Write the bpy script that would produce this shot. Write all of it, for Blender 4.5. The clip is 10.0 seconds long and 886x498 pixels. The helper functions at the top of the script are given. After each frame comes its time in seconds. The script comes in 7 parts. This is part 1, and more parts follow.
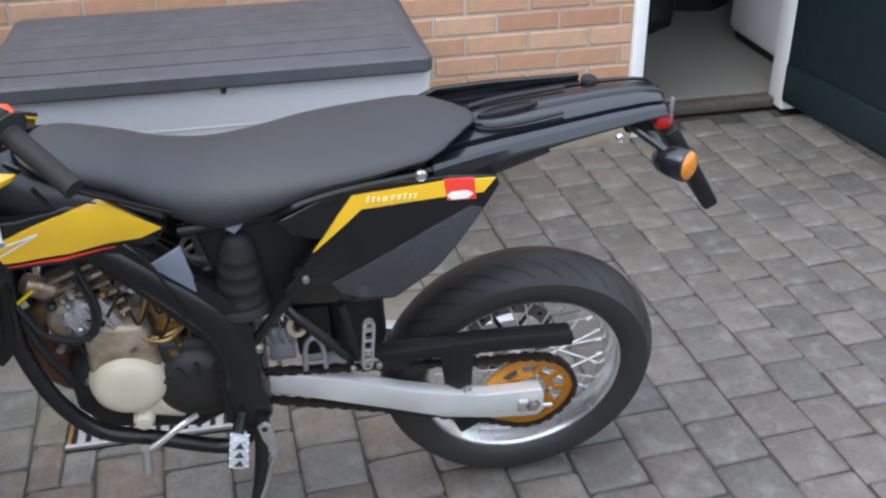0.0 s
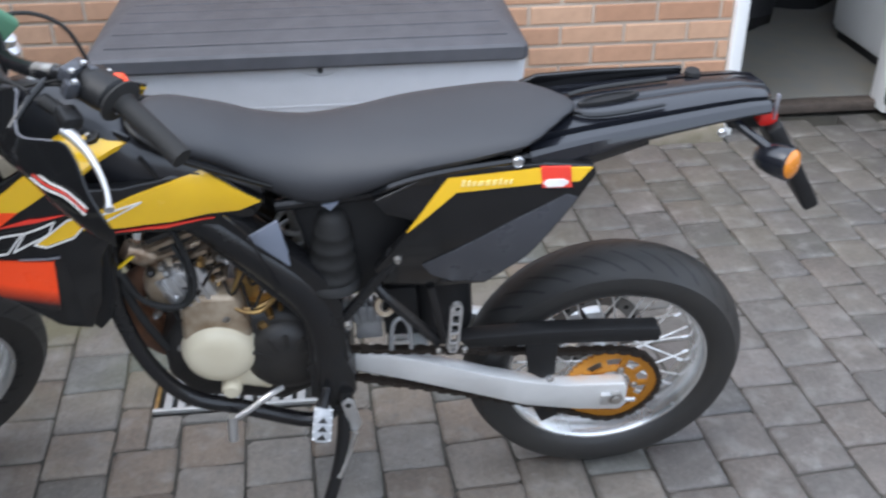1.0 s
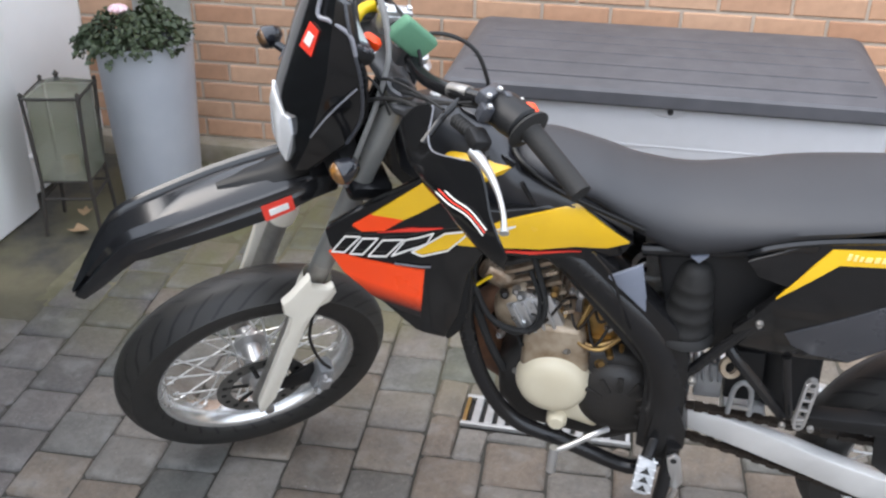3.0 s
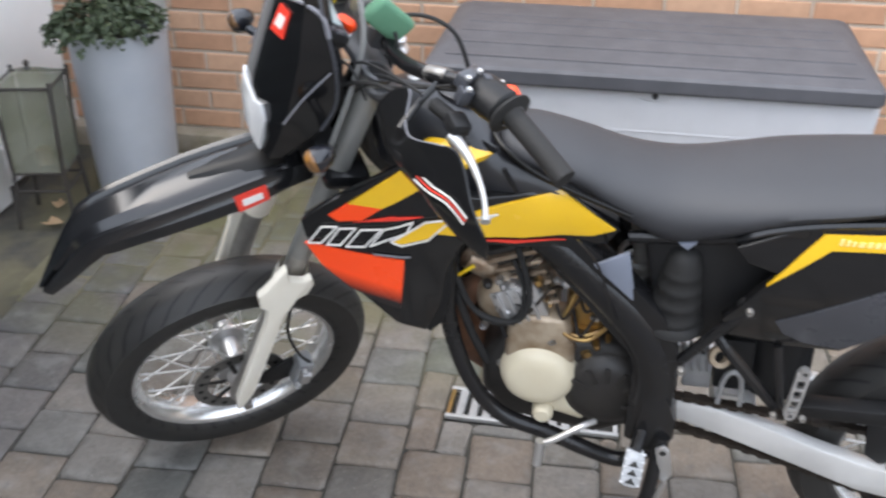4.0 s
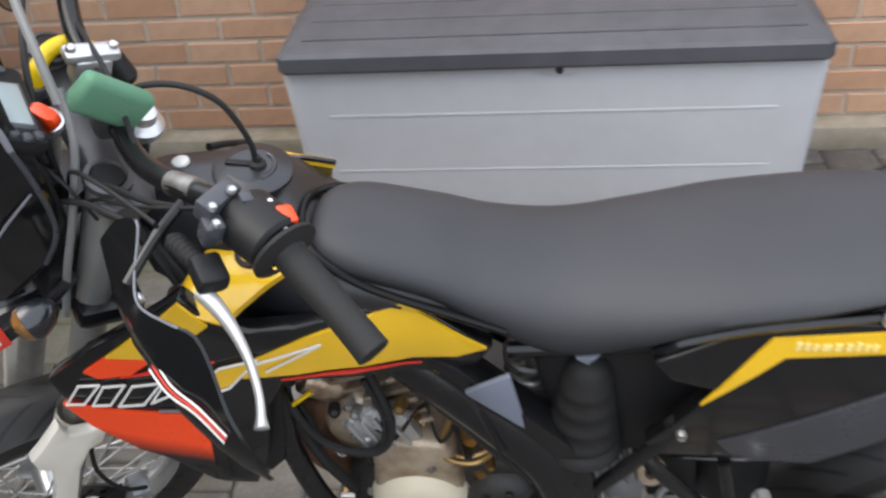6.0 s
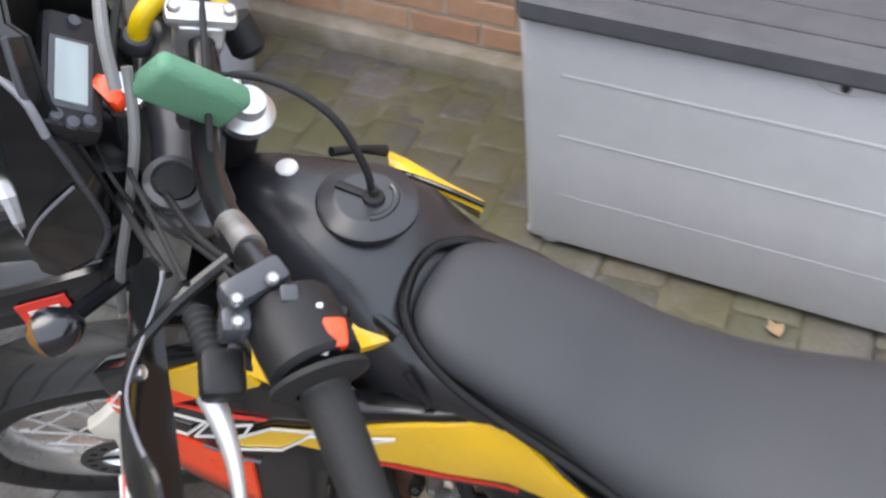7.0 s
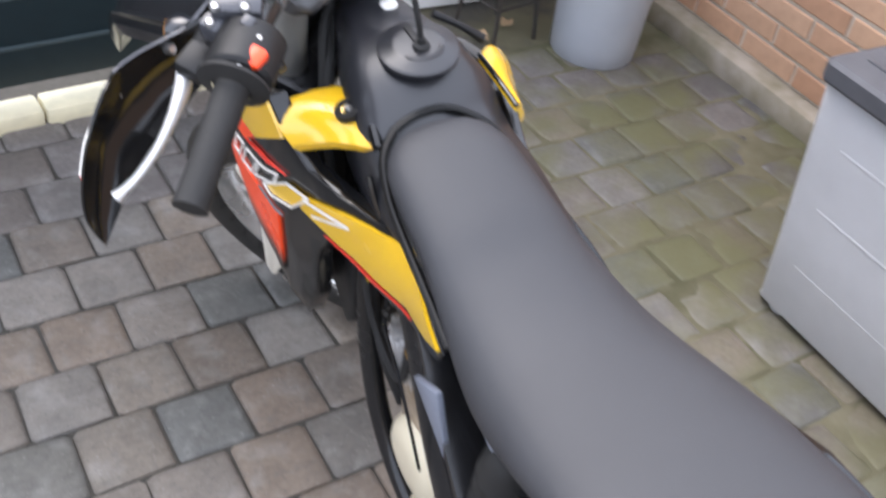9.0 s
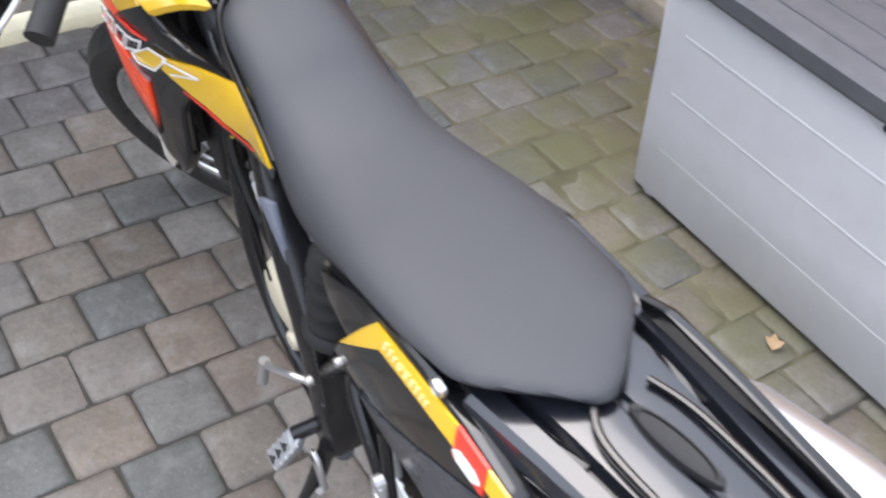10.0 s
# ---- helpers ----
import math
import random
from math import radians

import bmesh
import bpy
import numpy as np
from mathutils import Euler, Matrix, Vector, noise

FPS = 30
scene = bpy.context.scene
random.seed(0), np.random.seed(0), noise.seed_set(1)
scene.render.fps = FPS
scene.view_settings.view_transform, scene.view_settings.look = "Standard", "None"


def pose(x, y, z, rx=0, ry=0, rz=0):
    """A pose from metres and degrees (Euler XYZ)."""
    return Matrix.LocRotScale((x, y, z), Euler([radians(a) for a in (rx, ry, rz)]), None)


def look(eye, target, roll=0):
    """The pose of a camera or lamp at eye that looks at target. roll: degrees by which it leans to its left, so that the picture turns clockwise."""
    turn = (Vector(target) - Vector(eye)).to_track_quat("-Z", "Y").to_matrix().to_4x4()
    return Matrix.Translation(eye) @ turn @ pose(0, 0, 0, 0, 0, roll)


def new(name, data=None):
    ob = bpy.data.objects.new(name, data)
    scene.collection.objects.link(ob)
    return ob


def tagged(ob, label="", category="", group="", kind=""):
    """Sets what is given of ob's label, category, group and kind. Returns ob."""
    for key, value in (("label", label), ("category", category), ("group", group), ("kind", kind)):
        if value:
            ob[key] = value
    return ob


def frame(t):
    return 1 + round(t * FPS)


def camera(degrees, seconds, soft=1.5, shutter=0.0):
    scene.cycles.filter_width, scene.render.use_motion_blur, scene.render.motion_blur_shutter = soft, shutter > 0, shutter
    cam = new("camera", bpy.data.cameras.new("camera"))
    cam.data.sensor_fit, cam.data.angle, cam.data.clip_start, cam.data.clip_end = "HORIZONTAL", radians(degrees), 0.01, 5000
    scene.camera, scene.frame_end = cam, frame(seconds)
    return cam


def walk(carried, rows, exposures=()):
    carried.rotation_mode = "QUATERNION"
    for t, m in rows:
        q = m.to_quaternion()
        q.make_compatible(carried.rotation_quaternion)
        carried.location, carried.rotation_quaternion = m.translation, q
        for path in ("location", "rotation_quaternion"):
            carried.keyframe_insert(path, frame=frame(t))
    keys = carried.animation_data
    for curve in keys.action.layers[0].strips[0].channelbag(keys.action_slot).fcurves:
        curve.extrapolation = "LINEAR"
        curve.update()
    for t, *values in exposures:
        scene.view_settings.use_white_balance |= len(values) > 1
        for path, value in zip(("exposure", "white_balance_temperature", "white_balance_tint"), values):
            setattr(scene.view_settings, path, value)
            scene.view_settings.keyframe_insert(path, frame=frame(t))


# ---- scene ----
cam = camera(47.7, 10.0, 2.3, 0.5)
PATH = [
    (0, (-0.266, -1.757, 1.553), (0.06, -0.049, 0.565), -0.9),
    (0.5, (-0.272, -1.756, 1.55), (0.027, -0.051, 0.549), -0.6),
    (1, (-0.294, -1.758, 1.548), (-0.119, -0.038, 0.543), -0.4),
    (1.5, (-0.332, -1.768, 1.541), (-0.295, -0.056, 0.508), 0.6),
    (2, (-0.376, -1.759, 1.546), (-0.57, -0.027, 0.564), 0.8),
    (2.5, (-0.428, -1.754, 1.549), (-0.74, -0.024, 0.595), 0.3),
    (2.7, (-0.452, -1.749, 1.563), (-0.785, -0.024, 0.608), 0.2),
    (3.8, (-0.461, -1.716, 1.544), (-0.817, 0.0, 0.581), 0.6),
    (4, (-0.459, -1.695, 1.537), (-0.774, 0.021, 0.56), 0.2),
    (4.5, (-0.469, -1.614, 1.545), (-0.615, 0.091, 0.509), -1.8),
    (5, (-0.475, -1.509, 1.542), (-0.569, 0.171, 0.46), -3.1),
    (5.5, (-0.414, -1.348, 1.524), (-0.559, 0.328, 0.442), -5.6),
    (6, (-0.358, -1.143, 1.528), (-0.594, 0.489, 0.396), -5.1),
    (6.2, (-0.359, -1.081, 1.518), (-0.676, 0.516, 0.357), -4.8),
    (7.3, (-0.317, -0.724, 1.507), (-1.109, 0.57, 0.204), 1.0),
    (7.5, (-0.285, -0.697, 1.51), (-1.187, 0.527, 0.21), 2.0),
    (8, (-0.129, -0.645, 1.534), (-1.392, 0.23, 0.255), 8.7),
    (8.5, (-0.008, -0.653, 1.535), (-1.32, 0.151, 0.257), 8.5),
    (9, (0.13, -0.689, 1.519), (-1.137, 0.172, 0.232), 9.7),
    (9.5, (0.291, -0.72, 1.531), (-0.888, 0.195, 0.2), 10.3),
    (10, (0.439, -0.68, 1.555), (-0.746, 0.223, 0.22), 8.8),
]
walk(cam, [(t, look(eye, target, roll)) for t, eye, target, roll in PATH],
     [(0.0, 1.02, 6150, 9), (0.5, 1.18, 6120, 9), (1.0, 1.10, 6080, 9), (1.5, 1.27, 6100, 9), (2.0, 1.16, 6180, 9), (2.5, 1.32, 6500, 10), (4.0, 1.40, 6550, 10), (5.0, 1.10, 6500, 11), (5.5, 1.12, 6580, 10), (6.0, 1.02, 6700, 10), (7.5, 1.44, 6550, 14), (8.0, 1.55, 6500, 16), (8.5, 1.60, 6400, 17), (9.0, 1.54, 6450, 14), (9.5, 1.58, 6450, 13), (10.0, 1.53, 6420, 12)])

# ---- light ----
world = bpy.data.worlds.new("overcast_sky")
scene.world = world
world.use_nodes = True
wn = world.node_tree
sky = wn.nodes.new("ShaderNodeTexSky")
sky.sky_type = "NISHITA"
sky.sun_disc = False
sky.sun_elevation = radians(57)
sky.sun_rotation = radians(250)
sky.air_density, sky.dust_density, sky.ozone_density = 1.0, 3.0, 1.0
soften = wn.nodes.new("ShaderNodeMixRGB")
soften.inputs[0].default_value = 0.62
soften.inputs[2].default_value = (7.0, 7.5, 8.3, 1)
wn.links.new(sky.outputs[0], soften.inputs[1])
wn.links.new(soften.outputs[0], wn.nodes["Background"].inputs[0])
wn.nodes["Background"].inputs[1].default_value = 0.185
sun_data = bpy.data.lights.new("sun", "SUN")
sun_data.energy, sun_data.angle, sun_data.color = 0.95, radians(45), (1.0, 0.98, 0.95)
sun = new("sun", sun_data)
sun.matrix_world = look((-3.8, -1.4, 6.2), (0, 0, 0))


# ---- materials ----
def material(name, color, rough=0.5, metal=0.0, color2=None, scale=30.0, amount=0.5, bump=0.0, bump_scale=200.0,
             coat=0.0, big=3.0, alpha=1.0, transmission=0.0, rough_var=0.1, spec=0.5):
    """Principled surface with colour variation at two scales, uneven gloss and fine relief."""
    m = bpy.data.materials.new(name)
    m.use_nodes = True
    t = m.node_tree
    p = t.nodes["Principled BSDF"]
    c2 = color2 or tuple(c * 0.72 for c in color)
    co = t.nodes.new("ShaderNodeTexCoord")
    n1, n2 = t.nodes.new("ShaderNodeTexNoise"), t.nodes.new("ShaderNodeTexNoise")
    n1.inputs["Scale"].default_value, n2.inputs["Scale"].default_value = scale, big
    n1.inputs["Detail"].default_value, n2.inputs["Detail"].default_value = 5, 3
    add = t.nodes.new("ShaderNodeMath")
    add.operation = "ADD"
    ramp = t.nodes.new("ShaderNodeMapRange")
    ramp.inputs[1].default_value, ramp.inputs[2].default_value = 0.75, 1.25
    ramp.inputs[4].default_value = amount
    mix = t.nodes.new("ShaderNodeMixRGB")
    mix.inputs[1].default_value, mix.inputs[2].default_value = (*color, 1), (*c2, 1)
    for n in (n1, n2):
        t.links.new(co.outputs["Object"], n.inputs["Vector"])
    t.links.new(n1.outputs[0], add.inputs[0])
    t.links.new(n2.outputs[0], add.inputs[1])
    t.links.new(add.outputs[0], ramp.inputs[0])
    t.links.new(ramp.outputs[0], mix.inputs[0])
    t.links.new(mix.outputs[0], p.inputs["Base Color"])
    rr = t.nodes.new("ShaderNodeMapRange")
    rr.inputs[3].default_value, rr.inputs[4].default_value = max(0.02, rough - rough_var), min(1, rough + rough_var)
    t.links.new(n1.outputs[0], rr.inputs[0])
    t.links.new(rr.outputs[0], p.inputs["Roughness"])
    p.inputs["Metallic"].default_value = metal
    p.inputs["Coat Weight"].default_value = coat
    p.inputs["Coat Roughness"].default_value = 0.08
    p.inputs["Transmission Weight"].default_value = transmission
    p.inputs["Specular IOR Level"].default_value = spec
    p.inputs["Alpha"].default_value = alpha
    if bump:
        n3 = t.nodes.new("ShaderNodeTexNoise")
        n3.inputs["Scale"].default_value = bump_scale
        n3.inputs["Detail"].default_value = 4
        b = t.nodes.new("ShaderNodeBump")
        b.inputs["Strength"].default_value = bump
        b.inputs["Distance"].default_value = 0.002
        t.links.new(co.outputs["Object"], n3.inputs["Vector"])
        t.links.new(n3.outputs[0], b.inputs["Height"])
        t.links.new(b.outputs[0], p.inputs["Normal"])
    return m


def random_tints(m, stops, hue=0.0, island=False):
    """Give each piece its own colour from the stops, under the grain of m."""
    t = m.node_tree
    mix = [n for n in t.nodes if n.type == "MIX_RGB"][0]
    info = t.nodes.new("ShaderNodeNewGeometry" if island else "ShaderNodeObjectInfo")
    ramp = t.nodes.new("ShaderNodeValToRGB")
    e = ramp.color_ramp.elements
    while len(e) < len(stops):
        e.new(0.5)
    for i, (pos, col) in enumerate(stops):
        e[i].position, e[i].color = pos, (*col, 1)
    t.links.new(info.outputs["Random Per Island" if island else "Random"], ramp.inputs[0])
    dark = t.nodes.new("ShaderNodeMixRGB")
    dark.blend_type = "MULTIPLY"
    dark.inputs[0].default_value = 1
    dark.inputs[2].default_value = (0.66, 0.66, 0.66, 1)
    t.links.new(ramp.outputs[0], dark.inputs[1])
    t.links.new(ramp.outputs[0], mix.inputs[1])
    t.links.new(dark.outputs[0], mix.inputs[2])
    return mix


def moss_over(m, mix, color, ymin, ymax, level=0.55):
    """Moss and damp dirt, in noisy patches that thicken towards the house wall."""
    t = m.node_tree
    p = t.nodes["Principled BSDF"]
    geo = t.nodes.new("ShaderNodeNewGeometry")
    sep = t.nodes.new("ShaderNodeSeparateXYZ")
    t.links.new(geo.outputs["Position"], sep.inputs[0])
    near = t.nodes.new("ShaderNodeMapRange")
    near.inputs[1].default_value, near.inputs[2].default_value = ymin, ymax
    t.links.new(sep.outputs[1], near.inputs[0])
    left = t.nodes.new("ShaderNodeMapRange")
    left.inputs[1].default_value, left.inputs[2].default_value = 0.45, -0.8
    left.inputs[3].default_value = 0.12
    t.links.new(sep.outputs[0], left.inputs[0])
    n = t.nodes.new("ShaderNodeTexNoise")
    n.inputs["Scale"].default_value, n.inputs["Detail"].default_value = 3.8, 7
    t.links.new(geo.outputs["Position"], n.inputs["Vector"])
    cut = t.nodes.new("ShaderNodeMapRange")
    cut.inputs[1].default_value, cut.inputs[2].default_value = 0.40, 0.58
    t.links.new(n.outputs[0], cut.inputs[0])
    a, b, c = (t.nodes.new("ShaderNodeMath") for _ in range(3))
    for q in (a, b, c):
        q.operation = "MULTIPLY"
    c.inputs[1].default_value = level
    t.links.new(near.outputs[0], a.inputs[0])
    t.links.new(left.outputs[0], a.inputs[1])
    t.links.new(a.outputs[0], b.inputs[0])
    t.links.new(cut.outputs[0], b.inputs[1])
    t.links.new(b.outputs[0], c.inputs[0])
    over = t.nodes.new("ShaderNodeMixRGB")
    over.inputs[2].default_value = (*color, 1)
    t.links.new(c.outputs[0], over.inputs[0])
    before = p.inputs["Base Color"].links[0].from_socket if p.inputs["Base Color"].is_linked else mix.outputs[0]
    t.links.new(before, over.inputs[1])
    t.links.new(over.outputs[0], p.inputs["Base Color"])


def speckled(m):
    """Pale grit and dark pits over the colour of m, a few millimetres across."""
    t = m.node_tree
    p = t.nodes["Principled BSDF"]
    mix = [n for n in t.nodes if n.type == "MIX_RGB"][0]
    geo = t.nodes.new("ShaderNodeNewGeometry")
    last = mix.outputs[0]
    for scale, lo, hi, col, amount in ((240.0, 0.64, 0.74, (0.42, 0.41, 0.39), 0.55), (150.0, 0.62, 0.72, (0.05, 0.05, 0.048), 0.6), (16.0, 0.52, 0.75, (0.30, 0.295, 0.28), 0.35), (6.5, 0.52, 0.72, (0.085, 0.080, 0.072), 0.42), (38.0, 0.56, 0.70, (0.11, 0.105, 0.098), 0.35)):
        n = t.nodes.new("ShaderNodeTexNoise")
        n.inputs["Scale"].default_value, n.inputs["Detail"].default_value = scale, 3
        cut = t.nodes.new("ShaderNodeMapRange")
        cut.inputs[1].default_value, cut.inputs[2].default_value, cut.inputs[4].default_value = lo, hi, amount
        over = t.nodes.new("ShaderNodeMixRGB")
        over.inputs[2].default_value = (*col, 1)
        t.links.new(geo.outputs["Position"], n.inputs["Vector"])
        t.links.new(n.outputs[0], cut.inputs[0])
        t.links.new(cut.outputs[0], over.inputs[0])
        t.links.new(last, over.inputs[1])
        last = over.outputs[0]
    t.links.new(last, p.inputs["Base Color"])
    return m


PAVER_TINTS = [(0.0, (0.164, 0.142, 0.118)), (0.15, (0.206, 0.183, 0.158)), (0.30, (0.096, 0.103, 0.097)), (0.44, (0.200, 0.166, 0.131)),
               (0.58, (0.180, 0.141, 0.108)), (0.72, (0.112, 0.115, 0.108)), (0.86, (0.213, 0.191, 0.165)), (1.0, (0.134, 0.108, 0.085))]
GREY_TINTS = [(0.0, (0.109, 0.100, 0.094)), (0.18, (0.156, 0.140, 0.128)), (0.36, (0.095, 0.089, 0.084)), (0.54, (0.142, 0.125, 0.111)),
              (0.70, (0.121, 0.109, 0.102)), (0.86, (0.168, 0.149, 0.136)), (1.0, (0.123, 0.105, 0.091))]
BRICK_TINTS = [(0.0, (0.495, 0.287, 0.176)), (0.25, (0.553, 0.346, 0.224)), (0.5, (0.436, 0.237, 0.142)),
               (0.75, (0.563, 0.355, 0.232)), (1.0, (0.495, 0.278, 0.168))]
M = {}
M["sand"] = material("joint_sand", (0.058, 0.053, 0.045), 0.95, color2=(0.030, 0.029, 0.022), scale=60, bump=0.8, bump_scale=350)
moss_over(M["sand"], [n for n in M["sand"].node_tree.nodes if n.type == "MIX_RGB"][0], (0.118, 0.106, 0.062), 0.1, 0.7, 1.0)
M["paver"] = speckled(material("concrete_paver", (0.2, 0.2, 0.2), 0.60, scale=70, amount=0.8, bump=0.9, bump_scale=330, big=11))
moss_over(M["paver"], random_tints(M["paver"], PAVER_TINTS), (0.118, 0.114, 0.050), 0.15, 0.85, 0.90)
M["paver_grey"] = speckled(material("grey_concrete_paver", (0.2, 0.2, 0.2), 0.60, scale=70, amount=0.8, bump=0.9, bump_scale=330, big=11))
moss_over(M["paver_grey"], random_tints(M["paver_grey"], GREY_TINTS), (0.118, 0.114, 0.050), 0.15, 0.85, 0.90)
M["paver_far"] = speckled(material("concrete_paver_joined", (0.2, 0.2, 0.2), 0.60, scale=70, amount=0.8, bump=0.9, bump_scale=330, big=11))
moss_over(M["paver_far"], random_tints(M["paver_far"], GREY_TINTS, island=True), (0.118, 0.114, 0.050), 0.15, 0.85, 0.90)
M["brick"] = material("orange_brick", (0.4, 0.2, 0.1), 0.9, scale=35, amount=0.4, bump=0.5, bump_scale=180, big=8)
random_tints(M["brick"], BRICK_TINTS)
M["brick_far"] = material("orange_brick_joined", (0.4, 0.2, 0.1), 0.9, scale=35, amount=0.4, bump=0.5, bump_scale=180, big=8)
random_tints(M["brick_far"], BRICK_TINTS, island=True)
M["mortar"] = material("mortar", (0.55, 0.47, 0.38), 0.95, scale=70, bump=0.6)
M["plinth"] = material("mossy_concrete", (0.38, 0.33, 0.27), 0.9, color2=(0.20, 0.175, 0.11), scale=14, amount=0.9, bump=0.8, bump_scale=90)
M["white_paint"] = material("white_paint", (0.90, 0.90, 0.89), 0.45, color2=(0.84, 0.84, 0.82), scale=8, amount=0.5, big=1.5)
M["green_paint"] = material("dark_green_paint", (0.011, 0.021, 0.025), 0.45, color2=(0.008, 0.016, 0.019), scale=25, bump=0.15, bump_scale=120, spec=0.3)
M["green_light"] = material("pale_groove_paint", (0.040, 0.060, 0.066), 0.5, scale=25)
M["sill"] = material("worn_brown_timber", (0.13, 0.10, 0.08), 0.75, color2=(0.07, 0.055, 0.045), scale=20, amount=0.9, bump=0.4)
M["threshold"] = material("cream_threshold", (0.72, 0.66, 0.45), 0.6, color2=(0.5, 0.46, 0.33), scale=20, amount=0.7)
M["concrete"] = material("floor_concrete", (0.22, 0.20, 0.165), 0.85, color2=(0.2, 0.195, 0.18), scale=12, amount=0.8, bump=0.4)
# the shed room's dimness is put into this dark grey
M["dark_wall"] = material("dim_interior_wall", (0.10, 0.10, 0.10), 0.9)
M["clutter"] = material("black_clutter", (0.02, 0.02, 0.022), 0.5)
M["box_grey"] = material("light_grey_resin", (0.535, 0.54, 0.56), 0.5, color2=(0.47, 0.475, 0.49), scale=18, amount=0.5, bump=0.25, bump_scale=500)
M["box_lid"] = material("dark_grey_resin", (0.082, 0.083, 0.093), 0.62, color2=(0.050, 0.051, 0.058), scale=15, amount=0.6, bump=0.4, bump_scale=350)
M["zinc"] = material("zinc_planter", (0.44, 0.46, 0.49), 0.5, metal=0.2, color2=(0.33, 0.35, 0.39), scale=6, amount=0.7, big=2, bump=0.1)
M["panel_grey"] = material("weathered_grey_panel", (0.46, 0.45, 0.42), 0.8, color2=(0.30, 0.30, 0.27), scale=16, amount=0.9, bump=0.4, big=5)
M["moss"] = material("damp_moss", (0.165, 0.146, 0.094), 0.95, color2=(0.080, 0.076, 0.038), scale=14, amount=1.0, bump=1.0, bump_scale=240, big=4)
M["soil"] = material("soil", (0.03, 0.022, 0.015), 0.95, bump=1.0)
M["leaf"] = material("green_leaf", (0.052, 0.074, 0.032), 0.55, color2=(0.024, 0.036, 0.016), scale=40, amount=0.8)
M["petal"] = material("pink_petal", (0.80, 0.42, 0.48), 0.6, color2=(0.85, 0.78, 0.78), scale=40, amount=0.9)
M["iron"] = material("rusty_black_iron", (0.035, 0.033, 0.03), 0.65, metal=0.3, color2=(0.07, 0.05, 0.035), scale=60)
M["old_glass"] = material("dirty_glass", (0.25, 0.25, 0.20), 0.25, color2=(0.07, 0.08, 0.03), scale=9, amount=0.9, alpha=0.5, big=6)
M["dead_leaf"] = material("dead_leaf", (0.36, 0.23, 0.12), 0.8, color2=(0.5, 0.38, 0.25), scale=60)
M["galvanised"] = material("galvanised_grate", (0.52, 0.53, 0.53), 0.45, metal=0.7, color2=(0.34, 0.34, 0.33), scale=40, bump=0.2)
M["drain_dark"] = material("drain_dark", (0.02, 0.02, 0.018), 0.9)
# motorcycle
M["vinyl"] = material("black_seat_vinyl", (0.029, 0.030, 0.034), 0.55, spec=0.44, color2=(0.037, 0.038, 0.042), scale=15, amount=0.6, bump=0.28, bump_scale=900, rough_var=0.05)
M["black_gloss"] = material("gloss_black_plastic", (0.006, 0.006, 0.0065), 0.12, color2=(0.009, 0.009, 0.0095), scale=12, coat=0.25, rough_var=0.06, spec=0.38)
M["black_matt"] = material("matt_black_plastic", (0.010, 0.010, 0.0105), 0.5, color2=(0.016, 0.016, 0.0165), scale=25, bump=0.2, bump_scale=600, spec=0.3)
M["tank_black"] = material("satin_black_tank", (0.015, 0.0155, 0.019), 0.36, scale=15, bump=0.06, bump_scale=700, rough_var=0.05, spec=0.6, coat=0.1)
M["grey_plastic"] = material("dark_grey_plastic", (0.052, 0.054, 0.062), 0.30, scale=25)
M["frame"] = material("satin_black_frame", (0.009, 0.009, 0.010), 0.25, color2=(0.015, 0.0145, 0.014), scale=18, rough_var=0.08, spec=0.4)
M["rubber"] = material("rubber", (0.013, 0.013, 0.013), 0.7, color2=(0.022, 0.021, 0.020), scale=30, bump=0.3, spec=0.35)
M["tyre"] = material("tyre_rubber", (0.020, 0.0195, 0.019), 0.52, color2=(0.027, 0.025, 0.022), scale=25, amount=0.7, bump=0.3, bump_scale=300)
M["yellow"] = material("yellow_plastic", (0.76, 0.46, 0.013), 0.25, color2=(0.72, 0.42, 0.013), scale=9, coat=0.8, rough_var=0.06)
# strip lettering; pale glare over it is mixed into this low-contrast colour
M["strip_print"] = material("pale_strip_print", (0.80, 0.60, 0.16), 0.35, color2=(0.78, 0.66, 0.34), scale=60, amount=0.9)
M["orange"] = material("orange_red_decal", (0.92, 0.070, 0.010), 0.35, color2=(0.84, 0.062, 0.010), scale=9, coat=0.15)
M["white_decal"] = material("white_decal", (0.78, 0.76, 0.72), 0.35, scale=30)
M["red_decal"] = material("red_decal", (0.75, 0.05, 0.03), 0.35, scale=30)
M["cream"] = material("cream_clutch_cover", (0.63, 0.57, 0.43), 0.4, color2=(0.55, 0.48, 0.34), scale=10, amount=0.7, big=12, bump=0.08)
M["guard_white"] = material("off_white_fork_guard", (0.84, 0.80, 0.70), 0.4, color2=(0.76, 0.70, 0.58), scale=14, amount=0.6)
M["alu"] = material("brushed_aluminium", (0.62, 0.62, 0.62), 0.36, metal=0.85, color2=(0.5, 0.5, 0.5), scale=25, bump=0.08)
M["alu_paint"] = material("silver_swingarm", (0.72, 0.72, 0.71), 0.38, metal=0.45, color2=(0.62, 0.62, 0.61), scale=30, bump=0.1)
M["alu_dull"] = material("dull_cast_alloy", (0.40, 0.41, 0.42), 0.5, metal=0.6, color2=(0.28, 0.28, 0.28), scale=60, bump=0.2)
M["rim"] = material("polished_rim", (0.74, 0.74, 0.73), 0.25, metal=0.85, color2=(0.55, 0.55, 0.54), scale=18)
M["lever"] = material("satin_lever_alloy", (0.64, 0.64, 0.63), 0.4, metal=0.6, color2=(0.6, 0.6, 0.59), scale=30)
